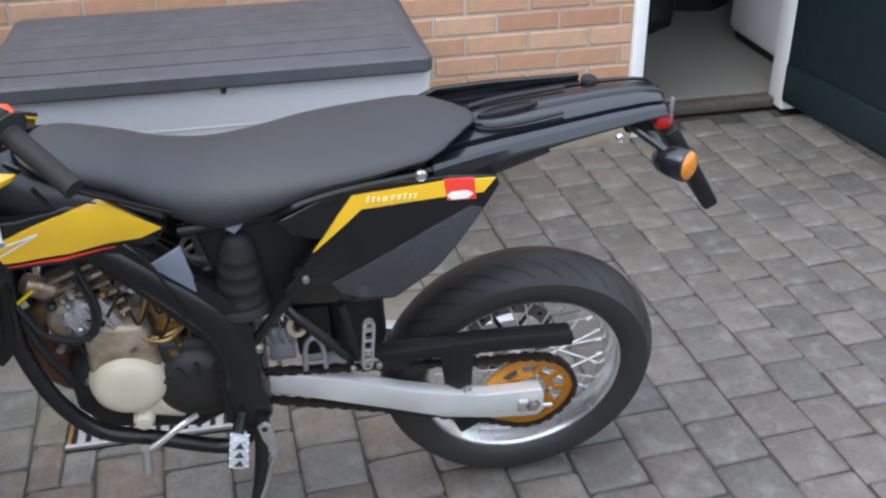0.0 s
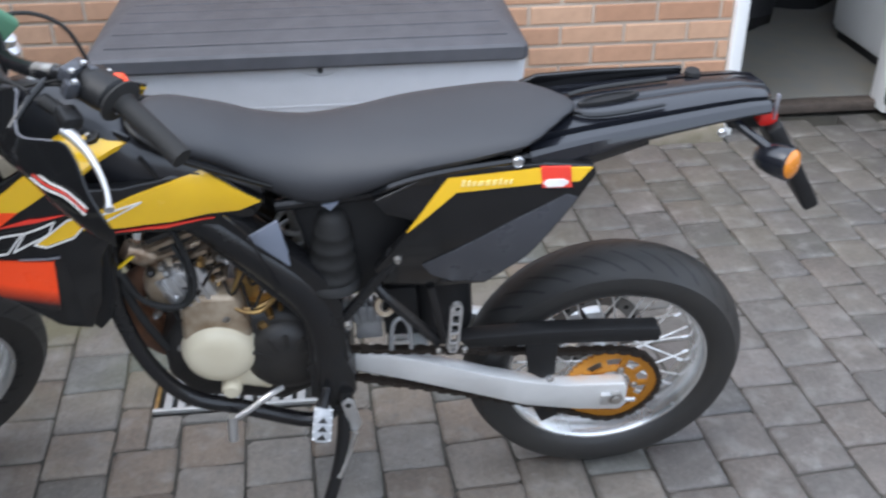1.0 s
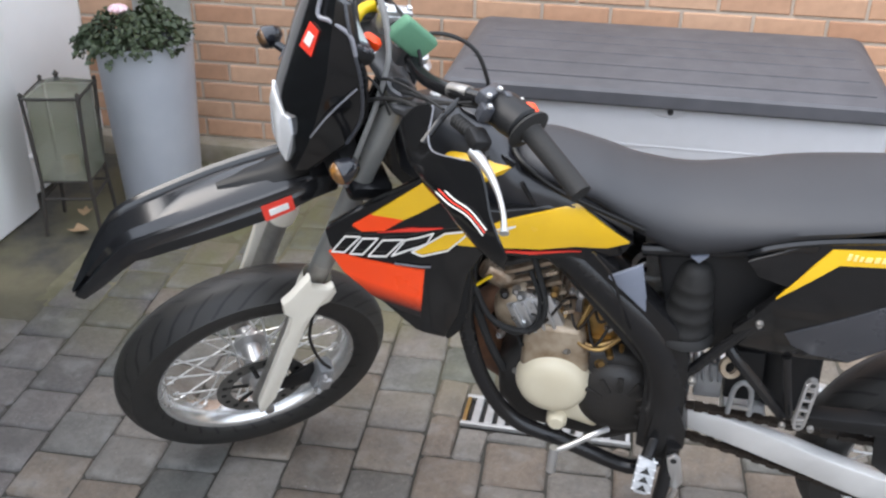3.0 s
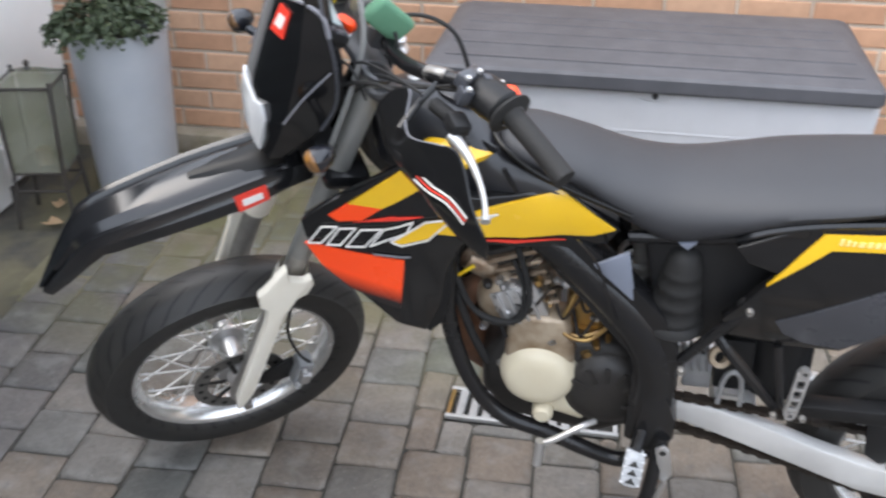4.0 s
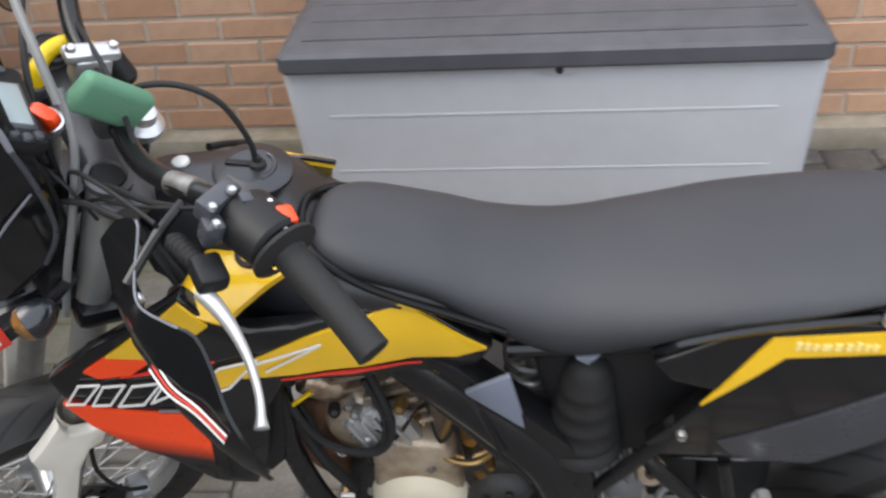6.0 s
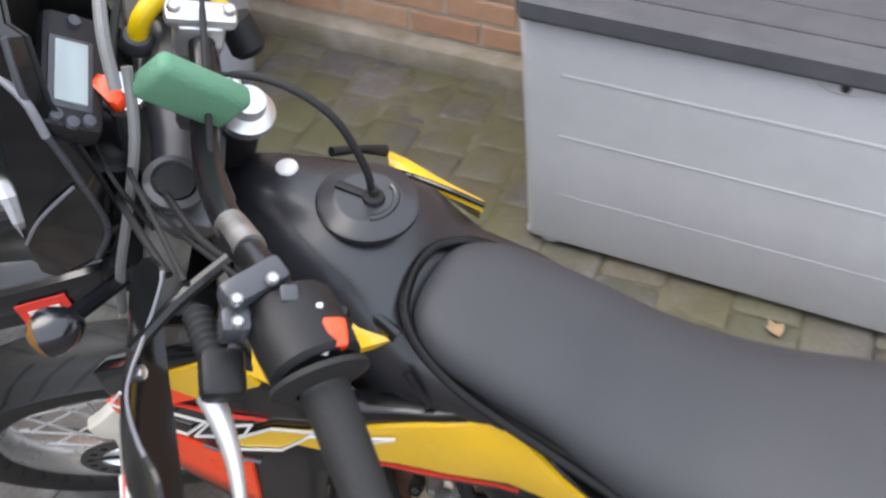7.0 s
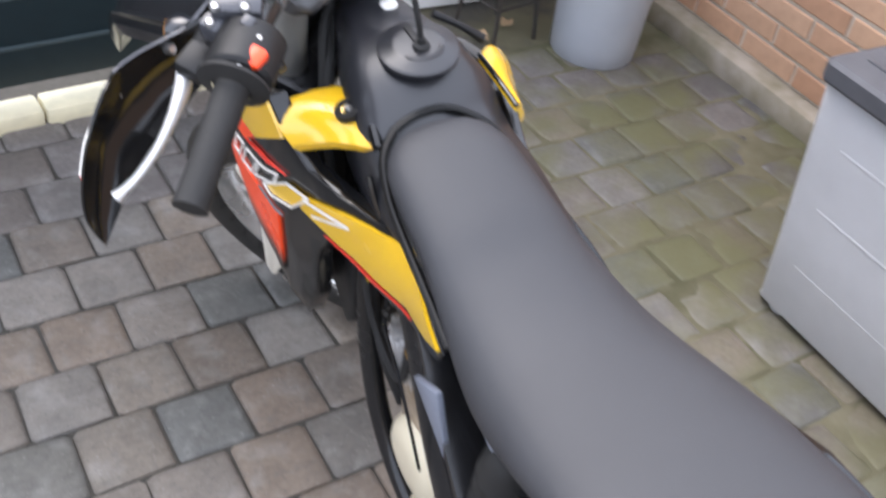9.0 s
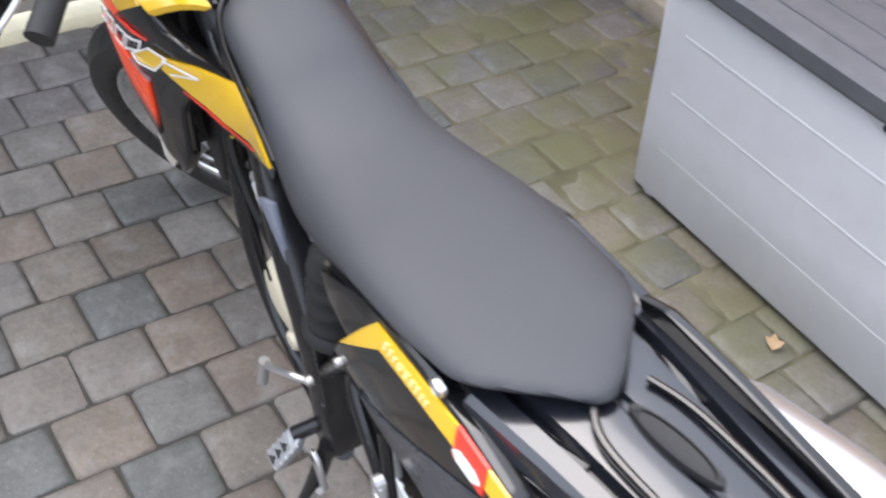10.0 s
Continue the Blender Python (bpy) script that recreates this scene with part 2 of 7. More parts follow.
M["chrome"] = material("chrome", (0.72, 0.72, 0.72), 0.28, metal=0.9, color2=(0.55, 0.55, 0.55))
M["steel_bright"] = material("worn_bright_steel", (0.55, 0.54, 0.52), 0.38, metal=0.8, color2=(0.16, 0.15, 0.14), scale=40, amount=0.9)
M["spoke"] = material("bright_spoke_wire", (0.78, 0.78, 0.76), 0.30, metal=0.6, scale=20)
M["disc"] = material("worn_disc_steel", (0.22, 0.215, 0.205), 0.34, metal=0.75, color2=(0.09, 0.085, 0.08), scale=40)
M["cable_grey"] = material("grey_cable_sheath", (0.17, 0.17, 0.165), 0.5, color2=(0.11, 0.11, 0.105), scale=60)
M["yoke"] = material("dark_cast_yoke", (0.085, 0.085, 0.088), 0.42, metal=0.5, color2=(0.05, 0.05, 0.05), scale=30, bump=0.1)
M["steel"] = material("dull_steel", (0.42, 0.41, 0.39), 0.42, metal=0.8, color2=(0.26, 0.23, 0.2), scale=50)
M["fork_tube"] = material("grey_fork_leg", (0.36, 0.36, 0.34), 0.34, metal=0.55, color2=(0.21, 0.21, 0.20), scale=20)
M["engine"] = material("cast_engine_case", (0.62, 0.53, 0.42), 0.30, metal=0.75, color2=(0.17, 0.10, 0.055), scale=32, amount=1.0, bump=0.6, bump_scale=180)
M["engine_dark"] = material("dark_engine_case", (0.014, 0.0135, 0.0135), 0.5, color2=(0.028, 0.023, 0.018), scale=30, bump=0.4)
M["beige"] = material("oily_beige_casting", (0.44, 0.36, 0.265), 0.34, metal=0.35, color2=(0.22, 0.15, 0.09), scale=34, amount=1.0, big=14, bump=0.5, bump_scale=160)
M["tail_grey"] = material("glossy_graphite_plastic", (0.010, 0.011, 0.015), 0.22, scale=14, coat=0.35, rough_var=0.06, spec=0.55)
M["fender_gloss"] = material("mirror_gloss_black", (0.010, 0.010, 0.011), 0.17, color2=(0.014, 0.014, 0.015), scale=12, coat=0.15, rough_var=0.05, spec=0.5)
M["guard_black"] = material("gloss_black_guard", (0.007, 0.007, 0.0075), 0.13, color2=(0.011, 0.0105, 0.010), scale=14, spec=0.35, rough_var=0.05)
M["pale_trim"] = material("pale_grey_trim", (0.20, 0.20, 0.22), 0.35, scale=20)
M["smoked"] = material("smoked_flat_black", (0.006, 0.006, 0.006), 0.30, color2=(0.010, 0.009, 0.008), scale=14, spec=0.22)
M["silencer"] = material("bare_alloy_silencer", (0.56, 0.56, 0.57), 0.34, metal=0.9, color2=(0.44, 0.44, 0.46), scale=14, bump=0.05)
M["brass"] = material("brown_brass", (0.42, 0.27, 0.09), 0.32, metal=0.7, color2=(0.18, 0.10, 0.05), scale=40, amount=0.9)
M["oily"] = material("oily_chain", (0.022, 0.018, 0.015), 0.5, metal=0.4, color2=(0.04, 0.027, 0.018), scale=70)
M["rust"] = material("rusty_exhaust", (0.22, 0.10, 0.05), 0.7, metal=0.3, color2=(0.10, 0.06, 0.045), scale=35, amount=0.9, bump=0.5)
M["gold"] = material("orange_anodised_sprocket", (0.62, 0.27, 0.03), 0.35, metal=0.6, color2=(0.45, 0.18, 0.03), scale=40)
M["amber"] = material("amber_lens", (0.60, 0.20, 0.01), 0.25, color2=(0.48, 0.15, 0.01), scale=60, coat=0.5)
M["blinker_lens"] = material("faded_amber_lens", (0.44, 0.19, 0.03), 0.12, color2=(0.030, 0.026, 0.024), scale=26, amount=1.0, coat=0.5, big=20)
M["clear_lens"] = material("clear_lamp_lens", (0.78, 0.79, 0.80), 0.12, color2=(0.55, 0.56, 0.58), scale=28, amount=0.9, coat=0.6)
M["lcd"] = material("grey_display", (0.34, 0.40, 0.40), 0.25, scale=5)
M["red_lens"] = material("red_lens", (0.6, 0.02, 0.015), 0.2, coat=0.5)
M["green_foam"] = material("green_foam", (0.100, 0.235, 0.142), 0.8, color2=(0.08, 0.20, 0.118), scale=40, bump=0.6, bump_scale=500)
M["yellow_tube"] = material("yellow_vinyl_tube", (0.80, 0.55, 0.005), 0.35, color2=(0.7, 0.46, 0.005), scale=25)
M["blue_grey"] = material("blue_grey_plate", (0.19, 0.21, 0.26), 0.4, scale=20)


def printed_fade(m, low, z0, z1, x0=0.0, tilt=0.0):
    """A printed fade from one ink to another, set by height on the panel."""
    t = m.node_tree
    p = t.nodes["Principled BSDF"]
    co = [n for n in t.nodes if n.type == "TEX_COORD"][0]
    mix = [n for n in t.nodes if n.type == "MIX_RGB"][0]
    sep = t.nodes.new("ShaderNodeSeparateXYZ")
    slope, add, cut = t.nodes.new("ShaderNodeMath"), t.nodes.new("ShaderNodeMath"), t.nodes.new("ShaderNodeMapRange")
    slope.operation, add.operation = "MULTIPLY_ADD", "ADD"
    slope.inputs[1].default_value, slope.inputs[2].default_value = tilt, -x0 * tilt
    cut.inputs[1].default_value, cut.inputs[2].default_value = z0, z1
    ink = t.nodes.new("ShaderNodeMixRGB")
    ink.inputs[1].default_value = (*low, 1)
    t.links.new(co.outputs["Object"], sep.inputs[0])
    t.links.new(sep.outputs[0], slope.inputs[0])
    t.links.new(slope.outputs[0], add.inputs[0])
    t.links.new(sep.outputs[2], add.inputs[1])
    t.links.new(add.outputs[0], cut.inputs[0])
    t.links.new(cut.outputs[0], ink.inputs[0])
    t.links.new(mix.outputs[0], ink.inputs[2])
    t.links.new(ink.outputs[0], p.inputs["Base Color"])
    return m


M["orange_fade"] = printed_fade(material("orange_decal_with_black_fade", (0.92, 0.070, 0.010), 0.3, color2=(0.84, 0.062, 0.010), scale=9, coat=0.3), (0.010, 0.008, 0.008), 0.672, 0.706, -0.785, 0.35)


def tread(m):
    """Swept tyre grooves, by angle round the axle and distance from the crown."""
    t = m.node_tree
    p = t.nodes["Principled BSDF"]
    co = [n for n in t.nodes if n.type == "TEX_COORD"][0]
    sep = t.nodes.new("ShaderNodeSeparateXYZ")
    t.links.new(co.outputs["Object"], sep.inputs[0])

    def math(op, a, b):
        q = t.nodes.new("ShaderNodeMath")
        q.operation = op
        for i, v in enumerate((a, b)):
            if isinstance(v, (int, float)):
                q.inputs[i].default_value = v
            else:
                t.links.new(v, q.inputs[i])
        return q.outputs[0]
    angle = math("ARCTAN2", sep.outputs[2], sep.outputs[0])
    side = math("ABSOLUTE", sep.outputs[1], 0)
    phase = math("ADD", math("MULTIPLY", angle, 32 / 6.28318), math("MULTIPLY", side, 34.0))
    saw = math("ABSOLUTE", math("SUBTRACT", math("FRACT", phase, 0), 0.5), 0)
    line = math("LESS_THAN", saw, 0.085)
    edge = math("MULTIPLY", math("GREATER_THAN", side, 0.006), math("LESS_THAN", side, 0.047))
    wide = math("MULTIPLY", line, edge)
    height = math("SUBTRACT", 1.0, wide)
    b = t.nodes.new("ShaderNodeBump")
    b.inputs["Strength"].default_value, b.inputs["Distance"].default_value = 1.0, 0.006
    t.links.new(height, b.inputs["Height"])
    old = [n for n in t.nodes if n.type == "BUMP" and n != b][0]
    t.links.new(old.outputs[0], b.inputs["Normal"])
    t.links.new(b.outputs[0], p.inputs["Normal"])
    mix = [n for n in t.nodes if n.type == "MIX_RGB"][0]
    over = t.nodes.new("ShaderNodeMixRGB")
    over.inputs[2].default_value = (0.004, 0.004, 0.004, 1)
    t.links.new(math("MULTIPLY", wide, 1.0), over.inputs[0])
    t.links.new(mix.outputs[0], over.inputs[1])
    t.links.new(over.outputs[0], p.inputs["Base Color"])


tread(M["tyre"])


# ---- mesh helpers ----
def mesh_object(name, bm, mat, angle=35):
    bmesh.ops.remove_doubles(bm, verts=bm.verts, dist=1e-6)
    bmesh.ops.recalc_face_normals(bm, faces=bm.faces)
    me = bpy.data.meshes.new(name)
    bm.to_mesh(me)
    bm.free()
    for p in me.polygons:
        p.use_smooth = True
    me.set_sharp_from_angle(angle=radians(angle))
    me.materials.append(mat)
    return new(name, me)


def part(name, bm, mat, parent, label="", angle=35):
    """Link a bmesh as one mesh object under a thing or under a part."""
    ob = mesh_object(name, bm, mat, angle)
    ob.parent = parent
    return tagged(ob, label)


def thing(name, m=None, label="", category="", group="", kind=""):
    ob = new(name)
    ob.empty_display_size = 0.1
    if m is not None:
        ob.matrix_world = m
    return tagged(ob, label, category, group, kind)


def box(size, at=(0, 0, 0), bevel=0.0, m=None, bm=None, seg=2):
    own = bmesh.new()
    bmesh.ops.create_cube(own, size=1, matrix=Matrix.Translation(at) @ Matrix.Diagonal((*size, 1)))
    if bevel:
        bmesh.ops.bevel(own, geom=own.edges[:], offset=bevel, segments=seg, affect="EDGES", profile=0.5)
    if m is not None:
        own.transform(m)
    return join(bm, own)


def join(bm, own):
    """Add own to bm (or return own when there is none yet)."""
    if bm is None:
        return own
    me = bpy.data.meshes.new("joined")
    own.to_mesh(me)
    own.free()
    bm.from_mesh(me)
    bpy.data.meshes.remove(me)
    return bm


def smooth_path(pts, n=6, closed=False):
    """Catmull-Rom points through pts."""
    p = [Vector(q) for q in pts]
    out = []
    for i in range(len(p) if closed else len(p) - 1):
        if closed:
            a, b, c, d = p[i - 1], p[i], p[(i + 1) % len(p)], p[(i + 2) % len(p)]
        else:
            a, b, c, d = p[max(i - 1, 0)], p[i], p[i + 1], p[min(i + 2, len(p) - 1)]
        for k in range(n):
            s = k / n
            out.append(0.5 * (2 * b + (c - a) * s + (2 * a - 5 * b + 4 * c - d) * s * s + (3 * b - a - 3 * c + d) * s ** 3))
    if not closed:
        out.append(p[-1])
    return out


def loft(rings, bm=None, caps=True, closed=False):
    own = bmesh.new()
    vs = [[own.verts.new(q) for q in ring] for ring in rings]
    n = len(vs[0])
    pairs = list(zip(vs, vs[1:])) + ([(vs[-1], vs[0])] if closed else [])
    for a, b in pairs:
        for i in range(n):
            own.faces.new((a[i], a[(i + 1) % n], b[(i + 1) % n], b[i]))
    if caps and not closed:
        own.faces.new(vs[0])
        own.faces.new(vs[-1][::-1])
    return join(bm, own)


def tube(pts, r, n=10, bm=None, smooth=5, m=None):
    """A round tube along pts; r is one radius or one for each point."""
    rad = r if isinstance(r, (list, tuple)) else [r] * len(pts)
    if smooth > 1 and len(pts) > 2:
        path = smooth_path(pts, smooth)
        rad = np.interp(np.linspace(0, len(pts) - 1, len(path)), range(len(pts)), rad)
    else:
        path = [Vector(p) for p in pts]
    rings, side = [], None
    for i, p in enumerate(path):
        d = (path[min(i + 1, len(path) - 1)] - path[max(i - 1, 0)]).normalized()
        if side is None:
            side = d.orthogonal().normalized()
        side = (side - d * side.dot(d)).normalized()
        up = d.cross(side)
        rings.append([p + float(rad[i]) * (math.cos(a) * side + math.sin(a) * up) for a in np.linspace(0, 2 * math.pi, n, endpoint=False)])
    own = loft(rings)
    if m is not None:
        own.transform(m)
    return join(bm, own)


def lathe(profile, m=None, n=32, bm=None, caps=False, closed=False):
    """Turn (radius, height) round the z axis, then place it by m."""
    own = bmesh.new()
    rings = [[own.verts.new((max(r, 1e-5) * math.cos(a), max(r, 1e-5) * math.sin(a), h)) for a in np.linspace(0, 2 * math.pi, n, endpoint=False)] for r, h in profile]
    for a, b in list(zip(rings, rings[1:])) + ([(rings[-1], rings[0])] if closed else []):
        for i in range(n):
            own.faces.new((a[i], a[(i + 1) % n], b[(i + 1) % n], b[i]))
    if caps:
        own.faces.new(rings[0])
        own.faces.new(rings[-1])
    bmesh.ops.remove_doubles(own, verts=own.verts, dist=2e-5)
    if m is not None:
        own.transform(m)
    return join(bm, own)


def along(a, b, roll=0):
    """A frame at a whose z axis points to b."""
    d = Vector(b) - Vector(a)
    return Matrix.Translation(a) @ d.to_track_quat("Z", "Y").to_matrix().to_4x4() @ Matrix.Rotation(roll, 4, "Z")


def slab(outline, y, thick, bevel=0.0, step=0.04, bm=None, m=None, lift=0.0):
    """A plate cut to an outline of (x, z), bent to y(x, z) or flat at y; thick goes towards +y when positive."""
    fy = y if callable(y) else (lambda x, z: y)
    own = bmesh.new()
    face = own.faces.new([own.verts.new((x, 0, z)) for x, z in outline])
    xs = [p[0] for p in outline]
    if callable(y):
        k = math.ceil(min(xs) / step)
        while k * step < max(xs):
            bmesh.ops.bisect_plane(own, geom=own.verts[:] + own.edges[:] + own.faces[:], dist=1e-6, plane_co=(k * step, 0, 0), plane_no=(1, 0, 0))
            k += 1
        zs = [p[1] for p in outline]
        k = math.ceil(min(zs) / step)
        while k * step < max(zs):
            bmesh.ops.bisect_plane(own, geom=own.verts[:] + own.edges[:] + own.faces[:], dist=1e-6, plane_co=(0, 0, k * step), plane_no=(0, 0, 1))
            k += 1
    for v in own.verts:
        v.co.y = fy(v.co.x, v.co.z) - lift
    r = bmesh.ops.extrude_face_region(own, geom=own.faces[:])
    for g in r["geom"]:
        if isinstance(g, bmesh.types.BMVert):
            g.co.y += thick
    bmesh.ops.recalc_face_normals(own, faces=own.faces)
    if bevel:
        own.normal_update()
        sharp = [e for e in own.edges if len(e.link_faces) == 2 and e.calc_face_angle(0) > radians(50)]
        bmesh.ops.bevel(own, geom=sharp, offset=bevel, segments=2, affect="EDGES", profile=0.5, clamp_overlap=True)
    if m is not None:
        own.transform(m)
    return join(bm, own)


def mirrored(bm):
    own = bm.copy()
    own.transform(Matrix.Diagonal((1, -1, 1, 1)))
    bmesh.ops.reverse_faces(own, faces=own.faces)
    return own


def bolt(at, towards, r=0.011, h=0.008, bm=None):
    a = Vector(at)
    return lathe([(0, h), (r * 0.55, h), (r * 0.6, h * 0.55), (r * 0.85, h), (r, h * 0.7), (r, 0)], along(a, a + Vector(towards)), 12, bm)


# ---- ground, walls and openings ----
WALL_Y = 1.64


def structure(name, bm, mat, label, angle=35):
    return tagged(mesh_object(name, bm, mat, angle), label, kind="structure")


bm = bmesh.new()
bmesh.ops.create_grid(bm, x_segments=40, y_segments=40, size=60, matrix=Matrix.Translation((0, 0, -0.03)))
ground = structure("ground", bm, M["sand"], "sandy ground under the paved yard")
pavement = structure("pavement", box((8.4, 6.6, 0.02), (0.0, -1.66, -0.0175)), M["sand"], "courtyard paving of tumbled grey concrete setts with mossy joints")

# brick wall with the doorway cut out: a mortar core, the bricks stand proud of it
DOOR_L, DOOR_R, WALL_TOP = 1.13, 1.90, 2.5
bm = box((DOOR_L + 2.66, 0.22, WALL_TOP), ((DOOR_L - 2.66) / 2, WALL_Y + 0.116, WALL_TOP / 2))
box((DOOR_R - DOOR_L, 0.22, WALL_TOP - 2.1), ((DOOR_L + DOOR_R) / 2, WALL_Y + 0.116, (WALL_TOP + 2.1) / 2), bm=bm)
box((4.0, 0.22, WALL_TOP), (DOOR_R + 2.0, WALL_Y + 0.116, WALL_TOP / 2), bm=bm)
wall_north = structure("wall_north", bm, M["mortar"], "orange brick house wall with pale mortar joints")
bm = box((0.62 + 2.66, 0.085, 0.085), ((0.62 - 2.66) / 2 + 0.0, WALL_Y - 0.0305, 0.03), 0.010)
box((0.48, 0.085, 0.085), (0.865, WALL_Y - 0.0305, 0.028), 0.010, bm=bm)
plinth = structure("trim_plinth", bm, M["plinth"], "mossy weathered concrete strip at the wall's foot")

# doorway: white jambs, sill, and the room behind
bm = box((0.05, 0.24, 2.1), (DOOR_L + 0.0, WALL_Y + 0.10, 1.05), 0.006)
door_jamb_left = structure("trim_jamb_left", bm, M["white_paint"], "white painted door jamb")
bm = box((0.085, 0.12, 2.1), (DOOR_R - 0.035, WALL_Y + 0.175, 1.05), 0.006)
door_jamb_right = structure("trim_jamb_right", bm, M["white_paint"], "white painted door jamb beside the open door")
bm = box((DOOR_R - DOOR_L - 0.06, 0.07, 0.042), ((DOOR_L + DOOR_R) / 2, WALL_Y + 0.215, 0.008), 0.008)
door_sill = structure("trim_sill", bm, M["sill"], "worn dark brown timber door sill")
floor_inside = structure("floor", box((3.4, 3.2, 0.04), (1.9, WALL_Y + 1.86, 0.005)), M["concrete"], "smooth grey concrete floor of the shed")
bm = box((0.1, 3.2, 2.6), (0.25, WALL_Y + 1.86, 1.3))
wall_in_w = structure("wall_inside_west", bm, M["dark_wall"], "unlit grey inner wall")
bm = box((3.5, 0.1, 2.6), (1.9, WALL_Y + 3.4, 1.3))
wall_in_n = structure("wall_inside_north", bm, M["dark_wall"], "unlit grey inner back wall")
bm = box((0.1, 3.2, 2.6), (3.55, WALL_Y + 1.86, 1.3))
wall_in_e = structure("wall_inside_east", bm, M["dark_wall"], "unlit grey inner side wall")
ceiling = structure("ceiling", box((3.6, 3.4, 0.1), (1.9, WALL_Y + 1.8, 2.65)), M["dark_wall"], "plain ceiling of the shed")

# white cabinet and dark goods seen through the doorway
cab = thing("cabinet", pose(2.02, WALL_Y + 0.40, 0.025), "white flat-fronted cabinet on a dark plinth inside the shed", "cabinet")
part("body", box((0.40, 0.56, 0.99), (0.185, 0.30, 0.540), 0.006), M["white_paint"], cab)
part("plinth", box((0.38, 0.54, 0.045), (0.195, 0.30, 0.0225)), M["clutter"], cab, "dark recessed plinth")
part("door", box((0.018, 0.53, 0.95), (-0.024, 0.30, 0.545), 0.004), M["white_paint"], cab)


def lathe_bag(at, r, h, seed):
    rnd = random.Random(seed)
    rings = []
    for k in range(9):
        s = k / 8
        rr = r * (0.75 + 0.35 * math.sin(math.pi * (0.15 + 0.7 * s))) * (0.35 if k == 8 else 1)
        rings.append([Vector((at[0] + rr * (1 + 0.12 * rnd.uniform(-1, 1)) * math.cos(a), at[1] + rr * (1 + 0.12 * rnd.uniform(-1, 1)) * math.sin(a), at[2] + h * s))
                      for a in np.linspace(0, 2 * math.pi, 14, endpoint=False)])
    return loft(rings)


for at, r, h, seed in (((1.60, 2.95, 0.025), 0.22, 0.6, 3), ((2.05, 3.3, 0.025), 0.26, 0.8, 4), ((1.2, 3.4, 0.025), 0.24, 0.7, 5)):
    ob = mesh_object("sack", lathe_bag((0, 0, 0), r, h, seed), M["clutter"])
    ob.location = at
    tagged(ob, "black plastic sack standing in the dark shed", "sack", "sacks in the shed")

# the green door leaf, open outwards
leaf = thing("door_1", pose(DOOR_R - 0.06, WALL_Y + 0.12, 0.0, 0, 0, 8), "dark green wooden door standing open outwards", "door", kind="structure")
part("panel", box((0.04, 0.80, 1.98), (0.0, -0.40, 1.03), 0.004), M["green_paint"], leaf)
part("rail", box((0.012, 0.78, 0.14), (-0.025, -0.40, 0.13), 0.003), M["green_paint"], leaf)
part("handle", tube([(-0.02, -0.73, 1.0), (-0.06, -0.73, 1.0), (-0.065, -0.71, 1.0), (-0.065, -0.62, 1.0)], 0.009), M["steel"], leaf, "steel lever handle")

# garage door at the yard's west side: green sections with pressed grooves, on a cream threshold
WEST_X = -2.26
gd = thing("door_2", pose(WEST_X, 0, 0, 0, 0, 6), "dark green garage door with pressed horizontal grooves", "garage door", kind="structure")
for k in range(5):
    bm = box((0.04, 3.17, 0.435), (0.0, -1.185, 0.30 + 0.44 * k), 0.006)
    sec = part("section", bm, M["green_paint"], gd)
    for j in range(3):
        part("groove", box((0.006, 1.34, 0.012), (0.021, -0.475, 0.19 + 0.44 * k + 0.13 * j), 0.002), M["green_light"], sec)
part("stile", box((0.05, 0.05, 2.2), (0.004, -1.22, 1.18), 0.005), M["green_paint"], gd)
part("jamb", box((0.08, 0.10, 2.3), (0.0, 0.455, 1.15), 0.005), M["white_paint"], gd, "white painted jamb")
for y0, y1 in ((-2.7, -1.28), (-1.26, -0.42), (-0.415, 0.40)):
    part("threshold", box((0.088, y1 - y0, 0.054), (0.044, (y0 + y1) / 2, 0.016), 0.01), M["threshold"], gd, "cream painted threshold stone")

# white rendered wall between the garage door and the brick wall
bm = box((0.5, 0.56, 2.5), (-2.70, 0.77, 1.25), 0.01)
box((0.36, 0.62, 2.5), (-2.72, 1.34, 1.25), bm=bm)
box((0.03, 0.60, 0.14), (-2.53, 1.34, 0.08), 0.004, bm=bm)
wall_west = structure("wall_west", bm, M["white_paint"], "white rendered wall with a projecting pier")
# plain walls that close the yard behind the camera
wall_south = structure("wall_south", box((9.0, 0.2, 1.2), (0.4, -4.9, 0.6)), M["mortar"], "plain garden wall closing the yard")
wall_southwest = structure("wall_southwest", box((0.2, 2.05, 1.2), (-2.5, -3.80, 0.6)), M["mortar"], "plain garden wall beside the garage")
wall_east = structure("wall_east", box((0.2, 6.4, 1.2), (4.4, -1.7, 0.6)), M["mortar"], "plain garden wall closing the yard's side")

# ---- storage box ----
bx0, bx1, by0, by1 = -0.958, 0.185, 0.945, 1.50
sb = thing("storage_box", pose((bx0 + bx1) / 2, (by0 + by1) / 2, 0), "light grey resin storage box with a dark grey ribbed lid", "storage box")
hw, hd = (bx1 - bx0) / 2, (by1 - by0) / 2
rings = []
for z, e, fr in ((0.018, -0.010, 0.010), (0.03, -0.002, 0.002), (0.25, 0.014, -0.014), (0.45, 0.026, -0.029), (0.585, 0.034, -0.040), (0.60, 0.032, -0.038)):
    ring = []
    for cx, cy, a0 in ((hw, hd, 0), (-hw, hd, 90), (-hw, -hd, 180), (hw, -hd, 270)):
        for k in range(5):
            a = radians(a0 + k * 22.5)
            r = 0.028
            ring.append((cx - math.copysign(r, cx) + r * math.cos(a) + math.copysign(e, cx), cy - math.copysign(r, cy) + r * math.sin(a) + (fr if cy < 0 else 0.004), z))
    rings.append(ring)
